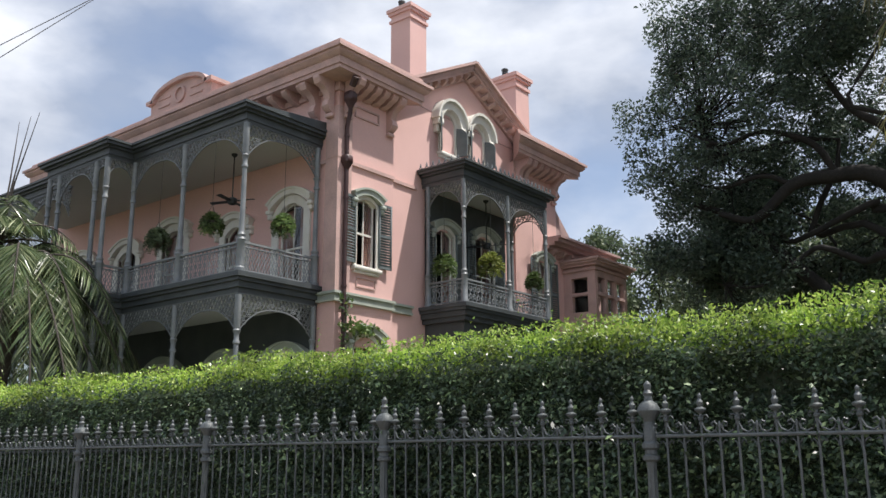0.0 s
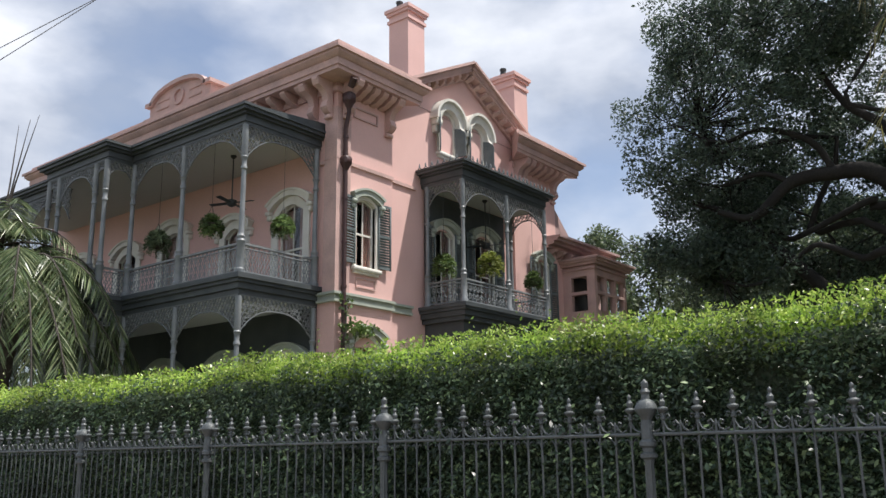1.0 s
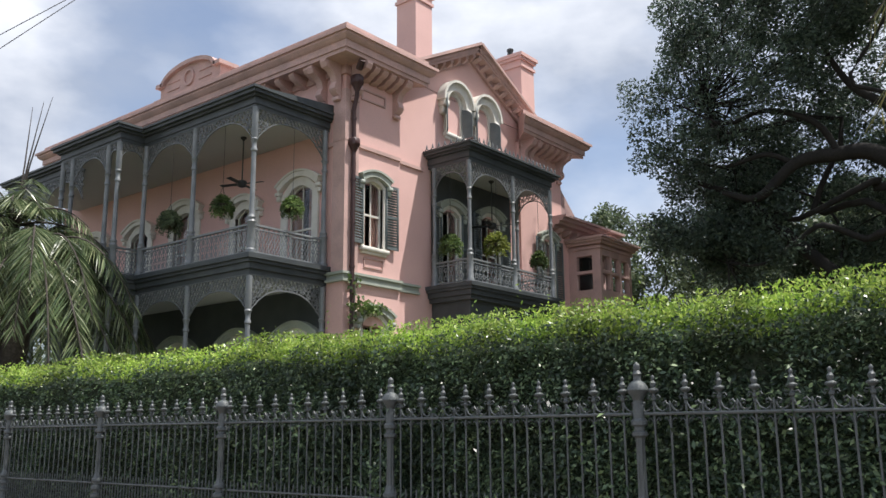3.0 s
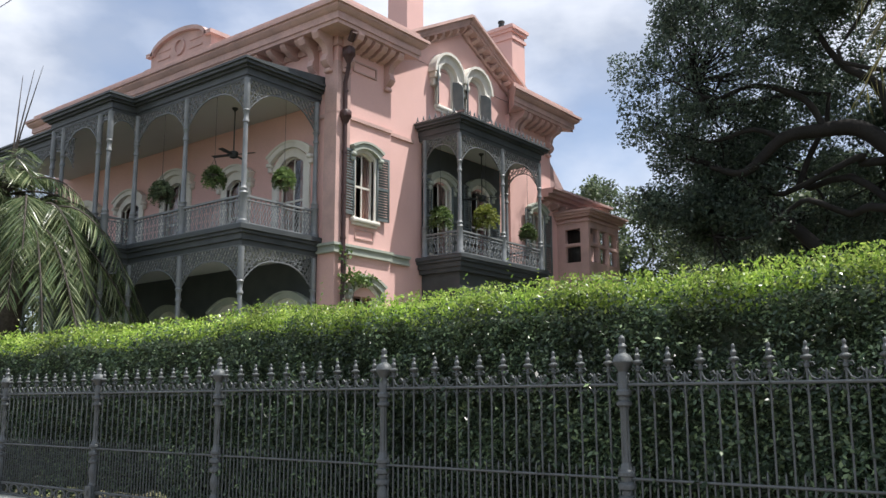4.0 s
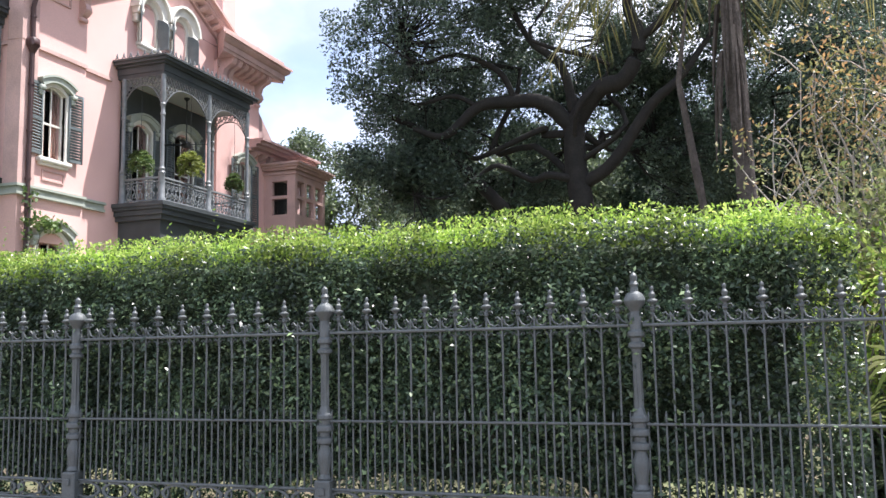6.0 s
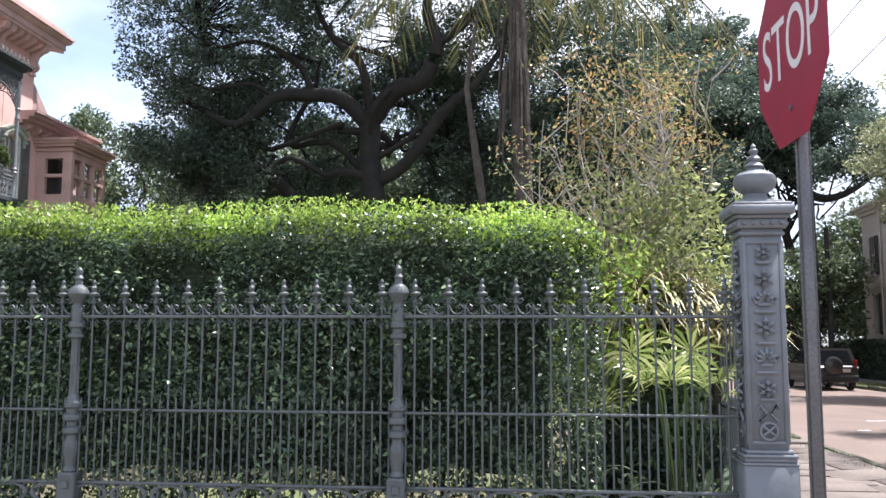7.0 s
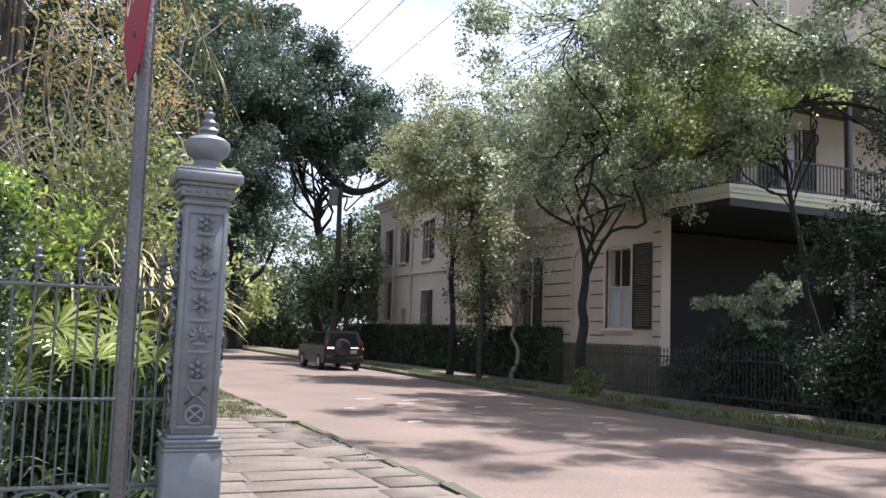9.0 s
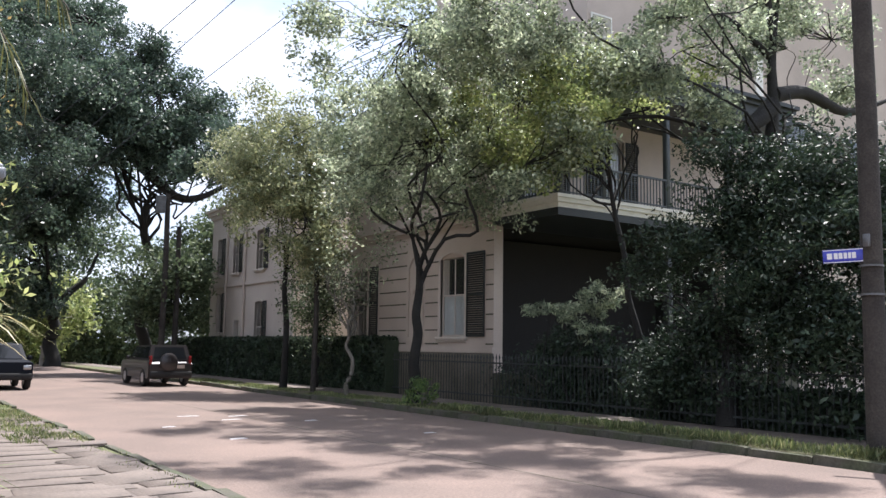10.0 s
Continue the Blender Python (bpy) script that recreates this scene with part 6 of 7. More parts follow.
def fan_palm(label, c, leaves, R, seed, material=FAN_LEAF, facing=()):
    q = random.Random(seed)
    t = thing("fan_palm", label, "fan palm")
    st, b = Build(), Build()
    for k in range(leaves):
        a = 6.28 * k / leaves + q.uniform(-.3, .3)
        e = q.uniform(.35, 1.1)
        hub = Vector(c) + Vector((math.cos(a) * math.cos(e), math.sin(a) * math.cos(e), math.sin(e))) * R * q.uniform(.7, 1.1)
        st.tube([(c[0], c[1], -.12), Vector(c).lerp(hub, .5) + Vector((0, 0, .08)), hub], [.016, .011, .008], 5)
        out = (hub - Vector(c)).normalized()
        side = out.cross(Vector((0, 0, 1))).normalized()
        upv = side.cross(out)
        for s in range(17):
            g = radians(-105 + 210 * s / 16 + q.uniform(-4, 4))
            d = (out * math.cos(g) + side * math.sin(g) * 1.0 + upv * .15).normalized()
            l = R * .8 * (1 - .25 * abs(g) / 2.2) * q.uniform(.75, 1.05)
            w = d.cross(upv).normalized() * .0135
            tip = hub + d * l - Vector((0, 0, .28 * l))
            mid = hub + d * l * .55 - Vector((0, 0, .03 * l))
            b.add([hub, mid + w, tip, mid - w], [(0, 1, 2, 3)])
    for h, length in facing:
        hub = Vector(h)
        st.tube([(c[0], c[1], -.12), Vector(c).lerp(hub, .5), hub], [.014, .010, .007], 5)
        out, side = Vector((q.uniform(-.2, .3), -.30, .92)).normalized(), Vector((1, -.1, q.uniform(-.3, .1))).normalized()
        face = side.cross(out)
        for s in range(14):
            g = radians(-150 + 300 * s / 13 + q.uniform(-5, 5))
            d = out * math.cos(g) + side * math.sin(g)
            l = length * q.uniform(.8, 1.1)
            w = d.cross(face).normalized() * .017
            b.add([hub, hub + d * l * .5 + w, hub + d * l - Vector((0, 0, .22 * l)), hub + d * l * .5 - w], [(0, 1, 2, 3)])
    part("stem", st, FERN_LEAF, t, "thin green leaf stalks")
    me = bpy.data.meshes.new("foliage")
    me.from_pydata([tuple(p) for p in b.v], [], b.f)
    me.materials.append(material)
    part("foliage", me, material, t, "pleated fan leaves")


fan_palm("bright green fan palm behind the corner fence", (-.40, .62, 1.05), 7, .50, 91, facing=(((-.33, .42, 1.62), .36), ((-.80, .50, 1.60), .32)))
fan_palm("small green fan palm under the hedge", (-1.15, .95, .8), 6, .5, 92)

shrub("shrub", "tall dark green shrubbery beyond the end of the gallery", (-34.5, 6.0, 4.0), (1.6, 7.0, 4.4), 14000, .24, WOODS_LEAF, 76, .5)
shrub("shrub", "tall dark green shrubbery beyond the end of the gallery", (-37.5, -8.0, 2.6), (1.8, 6.0, 3.2), 7000, .24, WOODS_LEAF, 77, .5)

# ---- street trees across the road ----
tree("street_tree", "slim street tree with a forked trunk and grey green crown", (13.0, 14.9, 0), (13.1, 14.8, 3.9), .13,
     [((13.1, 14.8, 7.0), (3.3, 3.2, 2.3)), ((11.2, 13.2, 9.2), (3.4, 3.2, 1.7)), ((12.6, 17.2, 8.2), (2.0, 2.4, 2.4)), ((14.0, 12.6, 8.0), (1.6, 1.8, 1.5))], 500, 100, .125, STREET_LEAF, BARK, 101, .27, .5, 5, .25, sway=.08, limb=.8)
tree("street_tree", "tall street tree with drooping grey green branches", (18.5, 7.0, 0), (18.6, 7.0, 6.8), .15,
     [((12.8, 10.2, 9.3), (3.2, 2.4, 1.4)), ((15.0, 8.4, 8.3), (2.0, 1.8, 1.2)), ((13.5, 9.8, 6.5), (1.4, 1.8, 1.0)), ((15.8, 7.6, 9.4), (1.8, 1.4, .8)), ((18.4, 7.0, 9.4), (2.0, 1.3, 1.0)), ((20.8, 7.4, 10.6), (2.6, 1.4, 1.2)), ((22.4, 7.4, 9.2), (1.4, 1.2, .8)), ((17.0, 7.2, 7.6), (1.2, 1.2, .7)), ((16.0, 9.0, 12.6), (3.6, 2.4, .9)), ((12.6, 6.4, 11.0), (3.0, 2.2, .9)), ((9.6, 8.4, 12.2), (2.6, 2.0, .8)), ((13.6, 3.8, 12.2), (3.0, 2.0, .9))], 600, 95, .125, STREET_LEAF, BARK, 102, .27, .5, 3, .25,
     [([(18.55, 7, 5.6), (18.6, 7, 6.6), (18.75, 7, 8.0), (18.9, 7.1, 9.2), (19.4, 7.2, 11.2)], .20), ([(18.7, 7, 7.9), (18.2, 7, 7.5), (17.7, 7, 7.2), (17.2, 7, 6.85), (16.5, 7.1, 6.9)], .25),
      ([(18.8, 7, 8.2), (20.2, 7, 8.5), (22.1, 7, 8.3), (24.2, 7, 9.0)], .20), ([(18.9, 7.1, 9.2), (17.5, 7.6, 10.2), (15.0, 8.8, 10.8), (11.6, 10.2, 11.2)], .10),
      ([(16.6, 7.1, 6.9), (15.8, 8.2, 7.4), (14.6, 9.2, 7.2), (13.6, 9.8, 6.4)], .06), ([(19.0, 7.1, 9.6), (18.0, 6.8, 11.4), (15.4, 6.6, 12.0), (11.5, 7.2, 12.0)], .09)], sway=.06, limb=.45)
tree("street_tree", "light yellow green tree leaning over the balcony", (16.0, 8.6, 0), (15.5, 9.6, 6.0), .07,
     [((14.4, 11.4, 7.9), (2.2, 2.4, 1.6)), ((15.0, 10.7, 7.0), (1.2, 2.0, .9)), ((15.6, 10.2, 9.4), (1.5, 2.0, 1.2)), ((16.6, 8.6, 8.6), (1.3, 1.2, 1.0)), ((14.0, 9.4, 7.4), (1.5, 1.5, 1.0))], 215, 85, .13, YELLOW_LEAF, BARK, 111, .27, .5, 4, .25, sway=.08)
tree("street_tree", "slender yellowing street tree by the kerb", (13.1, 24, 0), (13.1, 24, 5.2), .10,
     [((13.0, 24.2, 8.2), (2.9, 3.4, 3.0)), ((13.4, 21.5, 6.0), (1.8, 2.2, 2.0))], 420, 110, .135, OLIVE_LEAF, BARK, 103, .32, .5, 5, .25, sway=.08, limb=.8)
tree("street_tree", "crooked pale bare young tree by the kerb", (13.3, 19.4, 0), (13.2, 19.2, 2.3), .06,
     [((13.2, 19.6, 4.2), (1.6, 1.6, 1.3))], 60, 20, .11, STREET_LEAF, BARK_PALE, 104, .35, .5, 9, .3)
tree("street_tree", "bushy dark green tree above the clipped hedge", (14.6, 24.5, 0), (14.5, 24.3, 2.0), .10, [((14.5, 24, 3.4), (1.3, 2.0, 1.7))], 130, 46, .13, WOODS_LEAF, BARK, 105, .35)
tree("magnolia_tree", "dense dark glossy magnolia in front of the house", (15.4, 6.0, 0), (15.4, 6.0, 2.5), .2,
     [((15.5, 5.9, 3.4), (1.9, 2.6, 3.0)), ((16.0, 3.2, 3.3), (2.0, 2.2, 3.0)), ((15.4, 7.6, 1.6), (1.1, 1.4, 1.5))], 620, 120, .115, MAGNOLIA_LEAF, BARK, 106, .28, .45, 6, .35)
tree("oak_tree", "large spreading live oak at the end of the street", (11.7, 60, -.1), (11.6, 60, 3.9), .40,
     [((7.5, 57, 15), (8.5, 7, 7.5)), ((3.5, 50, 12), (5.5, 6, 7)), ((9.0, 57, 7.2), (5.6, 4, 3.6))], 760, 130, .29, OAK_LEAF, BARK, 107, .6, .5, 6, .3,
     [([(11.6, 60, 3.6), (10.6, 60, 4.9), (9.1, 60, 5.9), (7.4, 59.6, 7.6)], .30), ([(11.6, 60, 3.6), (12.4, 60, 5.0), (13.6, 60, 6.2), (14.4, 60, 8.2)], .30)], limb=.6)
tree("oak_tree", "tall live oak reaching over the street", (14.6, 47, -.1), (14.0, 46.5, 10), .28,
     [((12.0, 46, 15.5), (5.6, 5, 3.6)), ((15.5, 45, 13.2), (4.2, 4, 2.6)), ((7.5, 46, 16), (4.2, 4, 4.4)), ((15.2, 37, 11), (2.6, 3, 1.8)), ((16.6, 46, 14.6), (2.8, 3, 3.2)), ((11.2, 46, 19.4), (3.6, 3, 2.6)), ((7.0, 46, 21.5), (4.6, 3, 3.2))], 700, 130, .24, OAK_LEAF, BARK, 108, .5, .5, 7, .25,
     [([(12.6, 46.5, 13.4), (13.4, 46.2, 12.2), (15.4, 45.8, 10.5), (17.0, 45.5, 10.6), (18.8, 45, 11.8)], .36)], limb=.7)
tree("street_tree", "bushy dark tree behind the parked car", (13.4, 40, 0), (13.3, 40, 2.4), .14, [((13.5, 40, 5.0), (2.1, 2.4, 2.8))], 220, 46, .24, WOODS_LEAF, BARK, 109, .5)
tree("street_tree", "small autumn coloured tree far along the street", (11.4, 62, 0), (11.4, 62, 2.5), .12, [((11.2, 62, 4.0), (3.6, 3, 2.2))], 120, 40, .36, YELLOW_LEAF, TWIG, 110, .6)
shrub("shrub", "yellowing shrubs beyond the end of the street", (9.5, 67, 2.6), (5.0, 1.2, 2.6), 5200, .40, YELLOW_LEAF, 137, .5)
shrub("shrub", "dark green shrubs beyond the end of the street", (17.5, 66, 3.4), (4.6, 1.4, 3.4), 6000, .40, WOODS_LEAF, 138, .5)
shrub("shrub", "dark green shrubs beyond the end of the street", (2.5, 72, 4.4), (6.0, 1.4, 4.4), 7000, .45, WOODS_LEAF, 139, .5)
for i, (x, y, h, w) in enumerate(((1.5, 75, 14, 9), (16, 85, 15, 9), (28, 70, 14, 8), (-12, 80, 14, 9), (22, 48, 12, 5), (31, 38, 13, 7))):
    tree("distant_tree", "distant street tree closing the view", (x, y, -.1), (x, y, h * .4), .4, [((x, y, h * .62), (w, w * .7, h * .40)), ((x, y - 2, h * .24), (w * 1.1, w * .5, h * .2))], 300, 46, .45, WOODS_LEAF, BARK, 120 + i, .8)
shrub("shrub", "dark undergrowth beneath the pale shrub by the porch", (15.85, 10.9, 1.05), (.45, 2.0, 1.25), 7600, .13, MAGNOLIA_LEAF, 135, .4, 6, BARK)
for c, r, k, sd in (((15.7, 10.0, 3.00), (.45, .75, .42), 1000, 131), ((15.65, 11.0, 2.60), (.45, .90, .40), 1000, 136), ((15.6, 12.2, 2.75), (.35, .95, .22), 640, 134), ((15.6, 10.4, 2.10), (.30, .80, .30), 360, 140)):
    shrub("shrub", "pale sunlit sprays of a shrub before the dark porch", c, r, k, .15, STREET_LEAF, sd, .24, 3, BARK)
shrub("shrub", "low leafy plant at the foot of a street tree", (12.9, 14.3, .35), (.5, .6, .4), 700, .14, FERN_LEAF, 132, .3)
shrub("shrub", "low dark shrubs along the front fence", (15.3, 1.5, 1.2), (1.0, 3.5, 1.4), 3200, .16, MAGNOLIA_LEAF, 133)
shrub("shrub", "low dark shrubs along the front fence", (15.9, 12.0, .9), (.7, 3.5, 1.0), 2600, .14, MAGNOLIA_LEAF, 134)


def far_hedge(label, x0, x1, y0, y1, z1, seed, per=260, size=.15):
    t = thing("hedge", label, "hedge")
    rng = np.random.default_rng(seed)
    k = int(per * (y1 - y0) * (z1 + x1 - x0))
    p = np.stack([rng.uniform(x0, x1, k), rng.uniform(y0, y1, k), rng.uniform(0.05, z1, k)], 1)
    f = rng.uniform(size=k) < z1 / (z1 + x1 - x0)
    p[f, 0] = x0 + np.abs(rng.normal(0, .05, f.sum()))
    p[~f, 2] = z1 + rng.normal(0, .04, (~f).sum())
    part("foliage", leaf_mesh("foliage", p, size, MAGNOLIA_LEAF, seed, .5), None, t)
    # A plain dark box paints in this hedge's inner shade.
    part("inner_core", Build().box(x0 + .1, x1 - .05, y0, y1, -.1, z1 - .06), HEDGE_CORE, t, "solid dark core with inner shade in its colour")


far_hedge("long clipped dark hedge along the far pavement", 15.3, 16.0, 20.5, 44, 1.95, 141)
# The second is an added leaf mass for dark shade and undergrowth.
far_hedge("low dark leaf mass for shaded undergrowth behind the iron fence", 15.5, 16.1, -3.4, 12.0, .85, 143)
far_hedge("clipped green hedge across the end of the street", 2, 24, 68, 69, 1.6, 142, 60, .3)

# ---- house across the street ----
h2 = thing("house", "beige stuccoed house with scored walls and a deep shaded gallery", "house")
HX, HY = 16.0, 15.05
b = Build()
WEST = lambda y, z, x=HX: pose(x, y, z, 0, 0, -90)
wall_with_holes(b, -24.5, -HY, -.1, 5.95, [(-17.95, -16.55, 2.0, 4.6), (-25.0 + 1.2, -22.9, 1.9, 4.6)], .35, WEST(0, 0))
wall_with_holes(b, -24.5, -HY, 5.95, 10.6, [(-18.0, -16.7, 6.7, 9.2), (-22.6, -21.4, 6.7, 9.2)], .35, WEST(0, 0))
part("wall", b, BEIGE, h2, "beige stucco wall scored like stone", angle=0)
for k in range(8):
    z = 1.75 + k * .46
    for y0, y1 in ((HY + .01, 15.44), (18.08, 18.88), (20.12, 22.0)):
        part("score_line", Build().box(HX - .012, HX - .002, y0, y1, z, z + .045), KERB, h2, angle=0)
part("wall", Build().box(HX + .35, 20, 24.2, 24.5, -.1, 10.6), BEIGE, h2)
part("wall", Build().box(20, 42, 24.2, 24.5, -.1, 19.5), BEIGE, h2)
part("wall", Build().box(20, 20.35, HY + .35, 24.2, 10.6, 19.5), BEIGE, h2)
part("wall", Build().box(41.7, 42, HY, 24.2, -.1, 19.5), BEIGE, h2)
b = Build()
wall_with_holes(b, HX + .35, 20, 5.5, 10.6, [(17.2, 18.4, 6.1, 9.0)], .35, pose(0, HY, 0))
part("wall", b, BEIGE_PALE, h2, "pale front wall behind the gallery", angle=0)
b = Build()
wall_with_holes(b, 20, 41.7, 5.5, 19.5, [(20.5, 21.7, 6.1, 9.0), (31.4, 33.4, 7.4, 11.2), (36, 38, 7.4, 11.2)], .35, pose(0, HY, 0))
part("wall", b, BEIGE, h2, "pale front wall behind the gallery", angle=0)
# Near-black back wall and floor carry the porch's deep shade as colour.
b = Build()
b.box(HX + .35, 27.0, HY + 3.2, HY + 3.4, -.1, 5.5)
part("wall", b, DARK, h2, "wall deep in the lower gallery, shade put into its colour", angle=0)
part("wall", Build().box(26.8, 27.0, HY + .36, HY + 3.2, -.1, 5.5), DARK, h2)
part("floor", Build().box(HX + .36, 26.8, HY, HY + 3.2, .5, .88), DARK, h2, "lower gallery floor, shade put into its colour")
b = Build()
wall_with_holes(b, 27.0, 41.7, -.1, 5.5, [(31.4, 33.4, 1.6, 5)], .35, pose(0, HY, 0))
part("wall", b, BEIGE, h2, "beige ground floor wall", angle=0)
part("floor", Build().box(HX + .35, 41.7, HY + .35, 24.2, 5.6, 5.8), DARK, h2)
part("roof", Build().box(HX - .3, 20, HY - .2, 24.5, 10.62, 10.78), ROOFING, h2, "flat slate roof")
part("roof", Build().box(20, 42, HY - .3, 24.7, 19.52, 19.7), ROOFING, h2, "flat slate roof")
b = Build().box(HX - .06, HX, HY, 24.5, 1.5, 1.68)
for z0, z1, e in ((5.55, 5.65, .06), (5.65, 5.85, .14), (5.85, 5.95, .22)):
    b.box(HX - e, HX, HY, 24.5, z0, z1)
for z0, z1, e in ((10.2, 10.35, .1), (10.35, 10.5, .2), (10.5, 10.6, .3)):
    b.box(HX - e, HX, HY, 24.5, z0, z1)
b.box(HX - .05, HX, 19.0, 20.0, 1.75, 1.95)
nm = WEST(19.5, 2.0)
b.band([(-.42, 0)] + arc(.42, 2.4, .4) + [(.42, 0)], [(-.55, 0)] + arc(.55, 2.4, .53) + [(.55, 0)], -.06, .0, nm)
b.band(arc(.16, 1.5, .16), arc(.24, 1.5, .24), -.05, 0, nm)
part("moulding", b, BEIGE, h2, "beige mouldings and blind arched niche")
part("plinth", Build().box(HX - .045, HX - .001, HY, 24.5, -.1, 1.49), STAINED, h2, "dark damp-stained plinth", angle=0)
low = window(h2, WEST(17.25, 2.0), 1.4, 2.75, .18, casing=.10, hood=False, blind=None, mat_case=BEIGE_PALE)
part("blind", Build().box(-.66, .66, .13, .15, .05, 1.34, WEST(17.25, 2.0)), SHADE, low, "white half-height blind")
window(h2, WEST(23.35, 1.9), .9, 2.7, .1, casing=.06, hood=False, blind=None, mat_case=BEIGE)
window(h2, WEST(17.35, 6.7), 1.3, 2.5, .15, casing=.10, hood=False, blind=SHADE, mat_case=BEIGE_PALE)
window(h2, WEST(22.0, 6.7), 1.2, 2.5, .15, casing=.10, hood=False, blind=None, mat_case=BEIGE_PALE)
shutter(h2, WEST(16.42, 2.0, HX - .05), .95, 2.7, material=BLACKPAINT)
shutter(h2, WEST(22.7, 1.95, HX - .05), .6, 2.7, material=BLACKPAINT)
part("pilaster", Build().box(29.2, 29.7, HY - .1, HY, -.1, 19.3, bev=.02), CREAM, h2, "white corner pilaster")
for x in (32.4, 37.0):
    window(h2, pose(x, HY, 7.4), 2.0, 3.8, .15, casing=.12, hood=False, blind=None, mat_case=BLACKPAINT, sill=False)
    shutter(h2, pose(x - 2.1, HY - .06, 7.4), 1.0, 3.7, material=BLACKPAINT)
    shutter(h2, pose(x + 1.1, HY - .06, 7.4), 1.0, 3.7, material=BLACKPAINT)
window(h2, pose(32.4, HY, 1.6), 2.0, 3.4, .15, casing=.12, hood=False, blind=None, mat_case=CREAM, sill=False)
for x in (17.8, 21.1):
    window(h2, pose(x, HY, 6.1), 1.2, 2.9, .12, casing=.10, hood=False, blind=SHADE if x > 20 else None, mat_case=BEIGE_PALE, sill=False)
    shutter(h2, pose(x - 1.25, HY - .06, 6.1), .6, 2.8, material=BLACKPAINT)
    shutter(h2, pose(x + .65, HY - .06, 6.1), .6, 2.8, material=BLACKPAINT)
shutter(h2, pose(20.12, HY - .06, 11.7), 1.0, 1.6, material=CREAM)
gal2 = thing("gallery", "deep shaded gallery with a white balcony edge and iron rail", "gallery")
b = Build()
for z0, z1, e in ((5.66, 5.80, .0), (5.80, 5.92, .10), (5.92, 6.02, .16)):
    b.box(HX - .05 - e, 27, 12.05 - e, HY - .01, z0, z1)
part("balcony_floor", b, CREAM, gal2, "white painted balcony edge", angle=0)
# The soffit's black stands in for shade under the balcony.
part("soffit", Build().box(HX - .03, 27, 12.07, HY + .33, 5.44, 5.49).box(HX - .03, 27, 12.07, HY - .01, 5.49, 5.655), BLACKPAINT, gal2, "balcony underside, shade put into its colour")
b = Build()
for z0, z1, e in ((9.45, 9.6, .05), (9.6, 10.05, .12), (10.05, 10.18, .25), (10.18, 10.32, .40)):
    b.box(HX - e, 27, 12.0 - e, HY - .01, z0, z1)
part("gallery_roof", b, BLACKPAINT, gal2, "dark stepped gallery roof", angle=0)
b = Build()
for x0, x1, y0, y1 in ((HX, 27, 12.1, 12.1), (HX, HX, 12.1, HY)):
    L = max(x1 - x0, y1 - y0)
    m = pose(x0, y0, 0, 0, 0, 0 if x1 > x0 else 90)
    b.box(0, L, -.03, .03, 6.92, 6.98, m).box(0, L, -.02, .02, 6.10, 6.14, m)
    for k in range(int(L / .14)):
        b.box(k * .14, k * .14 + .03, -.012, .012, 6.02, 6.93, m)
part("railing", b, IRON_DARK, gal2, "dark iron balcony railing", angle=0)
for x in (HX + .1, 17.8, 20.6, 23.6, 26.9):
    if x > 20:
        part("column", Build().box(x - .11, x + .11, 12.06, 12.28, -.1, 5.6, bev=.02), BLACKPAINT, gal2)
    part("column", Build().box(x - .09, x + .09, 12.06, 12.24, 6.02, 9.45, bev=.02), IRON_DARK, gal2)
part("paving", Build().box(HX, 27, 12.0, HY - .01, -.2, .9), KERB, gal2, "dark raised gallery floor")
ac = thing("fence", "low dark iron fence before the house opposite", "fence")
for z in (.25, 1.20):
    part("rail", Build().box(15.28, 15.32, -3.5, 19.8, z, z + .04), BLACKPAINT, ac)
M_FP = Build().tube([(0, 0, 0), (0, 0, 1.35)], .014, 5).lathe([(.02, 1.33), (.03, 1.38), (.003, 1.48)], 6).mesh("picket", BLACKPAINT)
for k in range(155):
    share("picket", M_FP, ac, pose(15.3, -3.4 + k * .15, 0))

h3 = thing("house", "pale stuccoed two storey house further along the street", "house")
b = Build()
wall_with_holes(b, -41.6, -30.5, -.1, 9.0, [(-40.6, -39.9, 5.4, 7.4), (-40.4, -39.7, 2.3, 4.4), (-38.2, -37.4, 5.4, 7.4), (-37.9, -37.2, .3, 2.9), (-35, -34, 5.4, 7.4), (-35, -34, 1.2, 3.8)], .3, pose(16.4, 0, 0, 0, 0, -90))
part("wall", Build().box(16.7, 26, 41.3, 41.6, -.1, 9.0), BEIGE_PALE, h3)
part("wall", Build().box(16.7, 26, 30.5, 30.8, -.1, 9.0), BEIGE_PALE, h3)
part("roof", Build().box(16.7, 26, 30.8, 41.3, 8.6, 8.8), ROOFING, h3)
part("wall", b, BEIGE_PALE, h3, "pale stucco wall", angle=0)
b = Build()
for z0, z1, e in ((8.6, 8.8, .12), (8.8, 9.0, .25), (9.0, 9.12, .38)):
    b.box(16.4 - e, 16.4, 30.5, 41.6 + e, z0, z1)
b.box(16.3, 16.4, 30.5, 41.6, 4.7, 4.85)
part("cornice", b, BEIGE_PALE, h3)
# Room shade behind these windows, given by a near-black sheet.
part("partition", Build().box(18, 18.1, 30.8, 41.3, -.1, 8.6), DARK, h3, "near black sheet for the shade indoors")
for y, z, w, h in ((40.25, 5.4, .7, 2.0), (40.05, 2.3, .7, 2.1), (37.8, 5.4, .8, 2.0), (34.5, 5.4, 1.0, 2.0), (34.5, 1.2, 1.0, 2.6)):
    window(h3, pose(16.4, y, z, 0, 0, -90), w, h, .05, casing=.08, hood=False, mat_case=BEIGE_PALE)
    shutter(h3, pose(16.34, y - w / 2 - .08, z, 0, 0, -90), .4, h, material=BLACKPAINT)
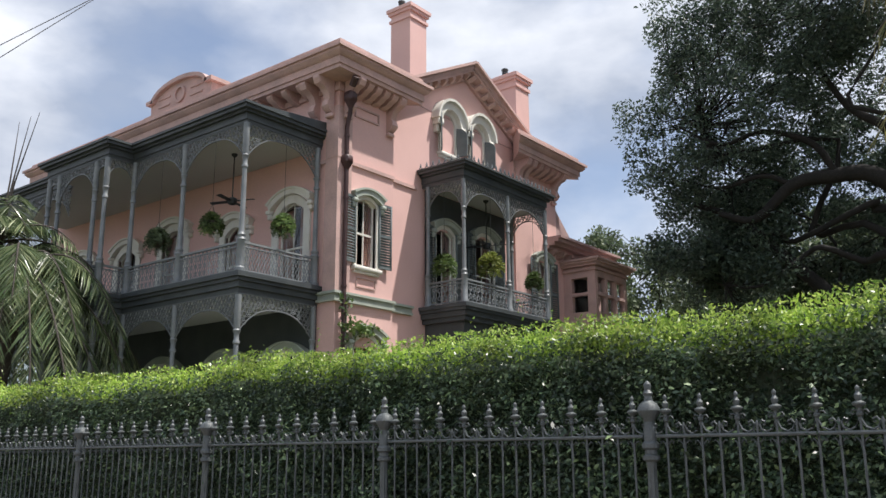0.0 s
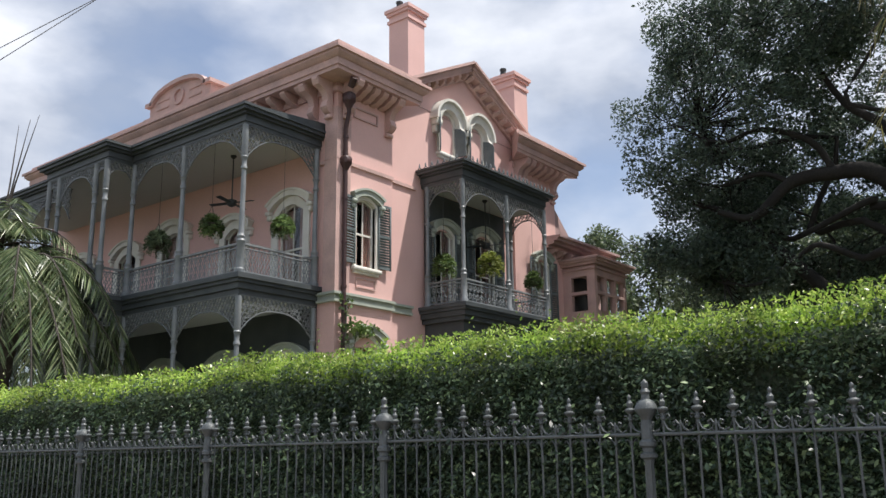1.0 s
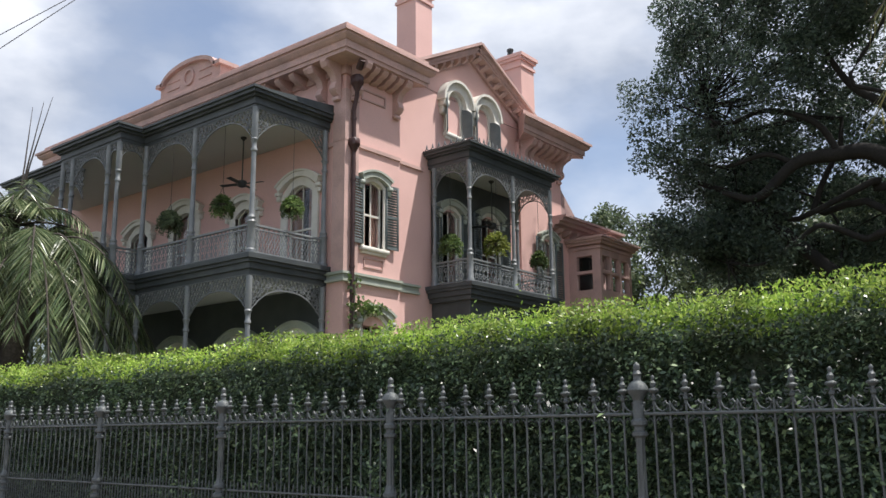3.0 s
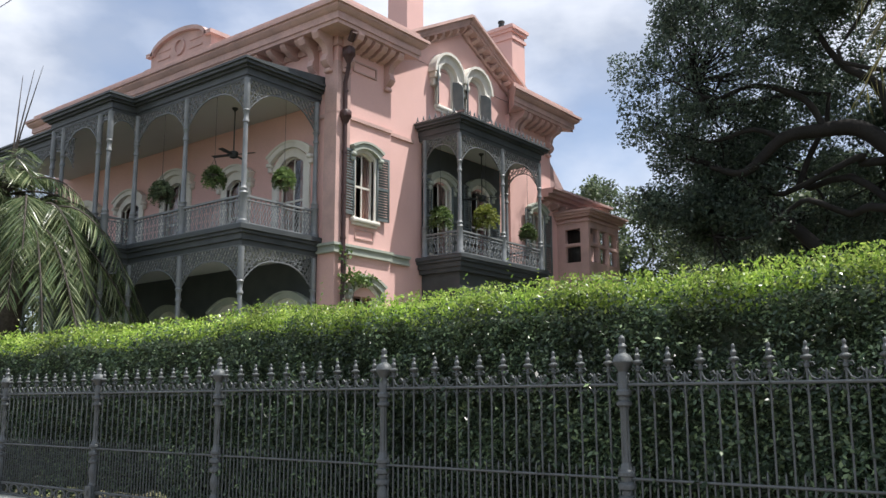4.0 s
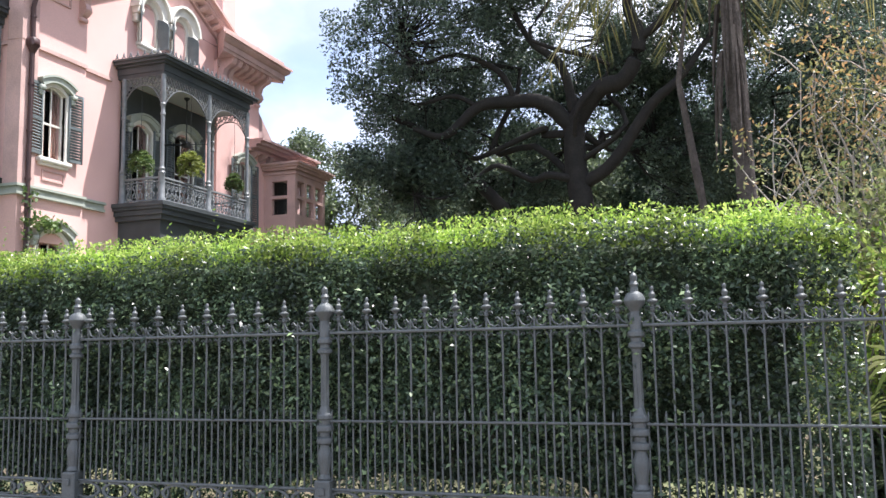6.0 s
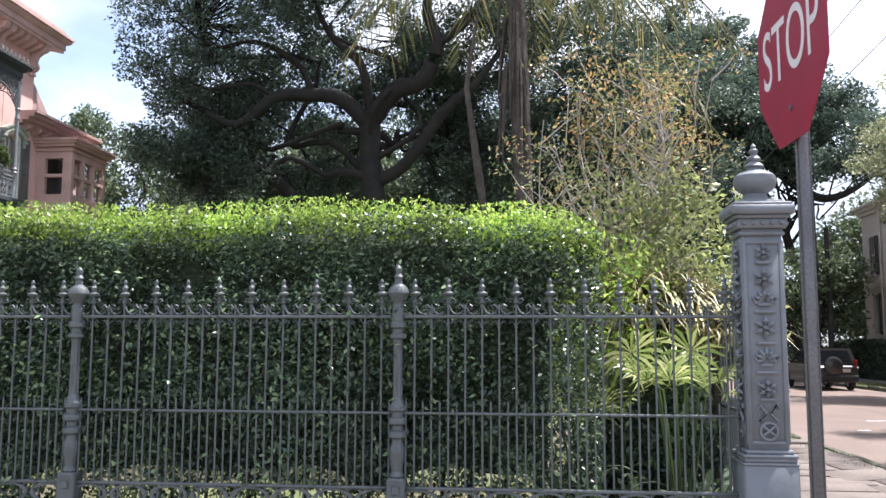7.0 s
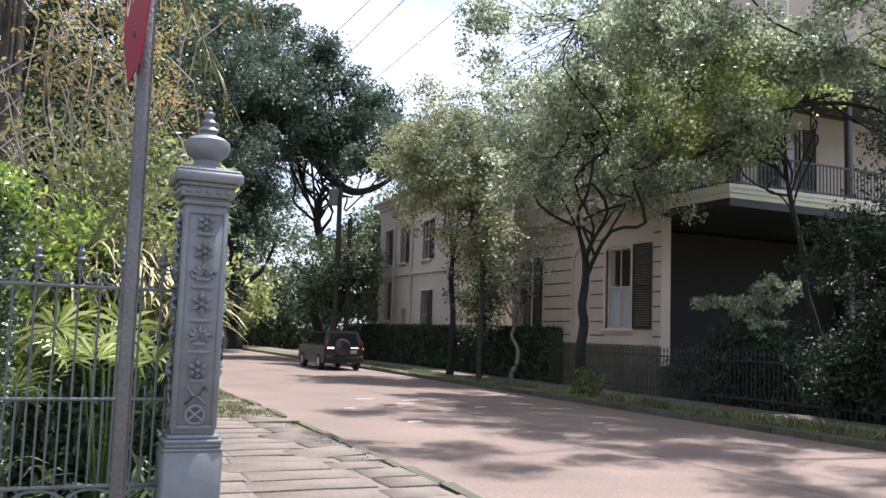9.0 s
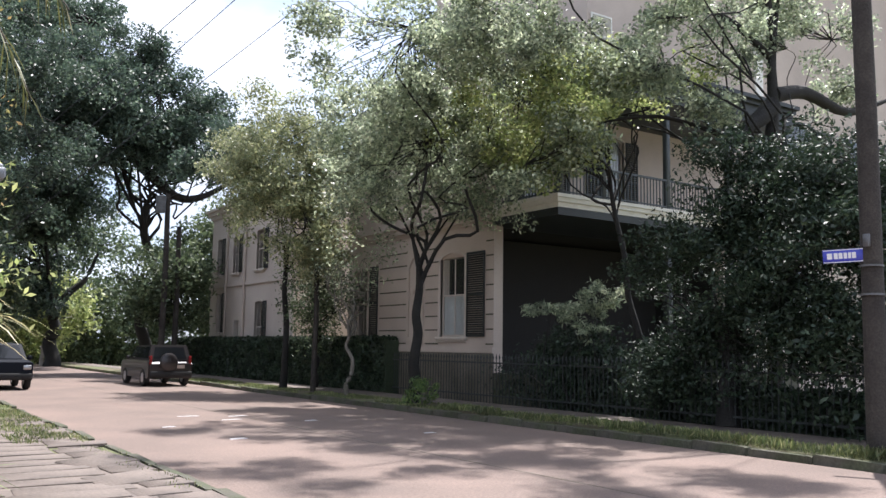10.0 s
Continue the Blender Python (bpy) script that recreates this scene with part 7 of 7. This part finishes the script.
for y in (39.0, 36.4):
    part("rain_pipe", Build().tube([(16.3, y, .1), (16.3, y, 8.6)], .06, 6), BEIGE, h3)


# ---- poles, wires and signs ----
def utility_pole(label, x, y, h, r):
    p = thing("utility_pole", label, "utility pole")
    part("pole", Build().tube([(x, y, -.1), (x + .05, y, h * .5), (x, y, h)], [r, r * .92, r * .8], 12), POLEWOOD, p)
    return p


up = utility_pole("dark timber utility pole with a transformer", 12.6, 37.7, 9.2, .16)
part("transformer", Build().lathe([(.05, -.45), (.24, -.42), (.26, .40), (.10, .46)], 12, (12.2, 37.5, 8.6)), STEEL, up, "grey transformer can")
utility_pole("short dark timber pole beside the street", 13.3, 37.9, 7.6, .15)
utility_pole("thin dark timber post on the verge", 13.25, 21.8, 5.5, .10)
sp = utility_pole("brown weathered utility pole at the corner", 12.8, 1.25, 11, .17)
for z in (2.55, 3.0):
    part("strap", Build().lathe([(.185, 0), (.185, .03)], 12, (12.8, 1.25, z)), STEEL, sp, "steel strap")
part("meter_box", Build().box(12.58, 12.64, 1.15, 1.25, 3.3, 3.5, bev=.01), STEEL, sp, "small steel box")
sg = thing("street_sign", "small blue street name sign fixed to a pole", "street sign")
m = pose(12.70, 1.30, 3.19, 0, -2, -62) @ Matrix.Translation((-.30, 0, 0)) @ Matrix.Diagonal((.82, .82, .82, 1))
part("sign_plate", Build().box(-.36, .36, -.012, .012, -.13, .13, m, .004), BLUE, sg)
b = Build().box(-.35, .35, -.016, -.013, -.125, -.11, m).box(-.35, .35, -.016, -.013, .11, .125, m)
for x, w in ((-.24, .09), (-.13, .07), (-.045, .07), (.04, .06), (.115, .05), (.19, .07)):
    b.box(x - w / 2, x + w / 2, -.017, -.013, -.055, .06, m)
part("lettering_bar", b, WHITE, sg, "white bars of lettering")


def cable(label, a, c, sag):
    pts = [Vector(a).lerp(Vector(c), i / 24) - Vector((0, 0, sag * 4 * (i / 24) * (1 - i / 24))) for i in range(25)]
    t = tagged(part("cable", Build().tube(pts, .016, 5), WIRE), label, "cable")


def along(p, q, k):
    """The point k times as far from p as q is."""
    return tuple(Vector(p).lerp(Vector(q), k))


for p, q in (((9.11, 24, 12.61), (10.64, 24, 14.4)), ((8.48, 24, 13.22), (9.27, 24, 14.14)), ((11.86, 24, 13.39), (13.4, 24, 14.94))):
    cable("black overhead cable crossing the street", along(p, q, -6), along(p, q, 9), .0)
for p, q in (((-32, 6.08, 15.89), (-32, 9.18, 19.01)), ((-32, 6.13, 15.44), (-32, 9.3, 19.06))):
    cable("black overhead cable crossing the sky", along(p, q, -5), along(p, q, 4), .0)
cable("black overhead cable between poles", (12.6, 37.7, 9.0), (12.8, 1.25, 10.9), .5)


# ---- cars ----
def car(label, at, paint, spare):
    c = thing("car", label, "car", at=at)
    W = .88
    low = [(-2.1, .35), (-2.12, .62), (-2.05, .98), (-.95, 1.06), (1.95, 1.04), (2.1, .9), (2.12, .45), (2.05, .32)]
    b = Build()
    for s0, s1, k in ((-W, -W + .08, .97), (-W + .08, W - .08, 1.0), (W - .08, W, .97)):
        b.prism([(y * k, z if z < .5 else .5 + (z - .5) * k) for y, z in low], "x", s0, s1)
    part("body", b, paint, c)
    b = Build()
    cab = [(-.95, 1.04), (-.35, 1.62), (1.75, 1.66), (2.0, 1.04)]
    n = len(cab)
    vs = [(s * (W - .04 - (.13 if z > 1.3 else 0)), y, z) for s in (-1, 1) for y, z in cab]
    b.add(vs, [tuple(range(n)), tuple(range(2 * n - 1, n - 1, -1))] + [(i, (i + 1) % n, n + (i + 1) % n, n + i) for i in range(n)])
    part("cabin", b, paint, c)
    g = Build()
    g.add([(-.66, 1.985, 1.10), (.66, 1.985, 1.10), (.58, 1.808, 1.57), (-.58, 1.808, 1.57), (-.66, 1.95, 1.10), (.66, 1.95, 1.10), (.58, 1.77, 1.57), (-.58, 1.77, 1.57)], [(0, 1, 2, 3), (7, 6, 5, 4), (0, 4, 5, 1), (1, 5, 6, 2), (2, 6, 7, 3), (3, 7, 4, 0)])
    part("rear_window", g, CARGLASS, c, "dark tinted glass")
    w = W - .20
    part("windscreen", Build().add([(-w, -.93, 1.09), (w, -.93, 1.09), (w - .08, -.43, 1.575), (-w + .08, -.43, 1.575), (-w, -.89, 1.07), (w, -.89, 1.07), (w - .08, -.39, 1.555), (-w + .08, -.39, 1.555)], [(0, 1, 2, 3), (7, 6, 5, 4), (0, 4, 5, 1), (1, 5, 6, 2), (2, 6, 7, 3), (3, 7, 4, 0)]), CARGLASS, c, "dark tinted glass")
    for s in (-1, 1):
        for y0, y1, y2, y3 in ((-.75, .25, .25, -.28), (.33, 1.05, 1.05, .33), (1.13, 1.78, 1.66, 1.13)):
            x0, x1 = s * (W - .032), s * (W - .148)
            part("side_window", Build().add([(x0, y0, 1.12), (x0, y1, 1.12), (x1, y2, 1.56), (x1, y3, 1.56), (x0 - s * .02, y0, 1.12), (x0 - s * .02, y1, 1.12), (x1 - s * .02, y2, 1.56), (x1 - s * .02, y3, 1.56)], [(0, 1, 2, 3), (7, 6, 5, 4), (0, 4, 5, 1), (1, 5, 6, 2), (2, 6, 7, 3), (3, 7, 4, 0)]), CARGLASS, c, "dark tinted glass")
        part("tail_lamp", Build().box(s * .74, s * .84, 1.93, 2.09, .86, 1.22, bev=.02), LAMPRED, c, "red tail lamp")
        part("mirror", Build().box(s * .9, s * 1.06, -.62, -.5, 1.05, 1.2, bev=.03), paint, c)
        for y in (-1.32, 1.32):
            m = pose(s * .80, y, .34, 0, 90, 0)
            wh = part("wheel", Build().lathe([(.20, -.10), (.31, -.11), (.34, -.07), (.34, .07), (.31, .11), (.20, .10)], 20, (0, 0, 0), m), TYRE, c, "black tyre")
            part("rim", Build().lathe([(.03, -.115), (.20, -.105), (.20, .105), (.03, .115)], 12, (0, 0, 0), m), ALLOY, wh, "alloy rim")
    part("bumper", Build().box(-.84, .84, 2.05, 2.2, .38, .62, bev=.04), TYRE, c, "dark rear bumper")
    part("bumper", Build().box(-.84, .84, -2.2, -2.05, .36, .60, bev=.04), TYRE, c, "dark front bumper")
    part("trim_strip", Build().box(-.70, .10, 2.10, 2.135, .90, .94, bev=.01), STEEL, c, "grey trim strip")
    part("plate", Build().box(-.55, -.25, 2.125, 2.135, .72, .86), BEIGE, c, "plain pale plate")
    if spare:
        part("spare_wheel", Build().lathe([(.10, 0), (.32, .01), (.35, .05), (.35, .16), (.30, .20), (.05, .22)], 20, (0, 0, 0), pose(.12, 2.10, .98, -90, 0, 0)), paint, c, "covered spare wheel")
    else:
        for s in (-1, 1):
            part("headlamp", Build().box(s * .55, s * .82, -2.14, -2.06, .72, .88, bev=.02), ALLOY, c, "headlamp")
    return c


car("dark bronze small off-road car parked with a spare wheel behind", pose(10.5, 31.2, -.06, 0, 0, 180), CARPAINT, True)
car("dark blue car parked on the far side of the street", pose(4.35, 30.0, -.06, 0, 0, 0), CARPAINT2, False)
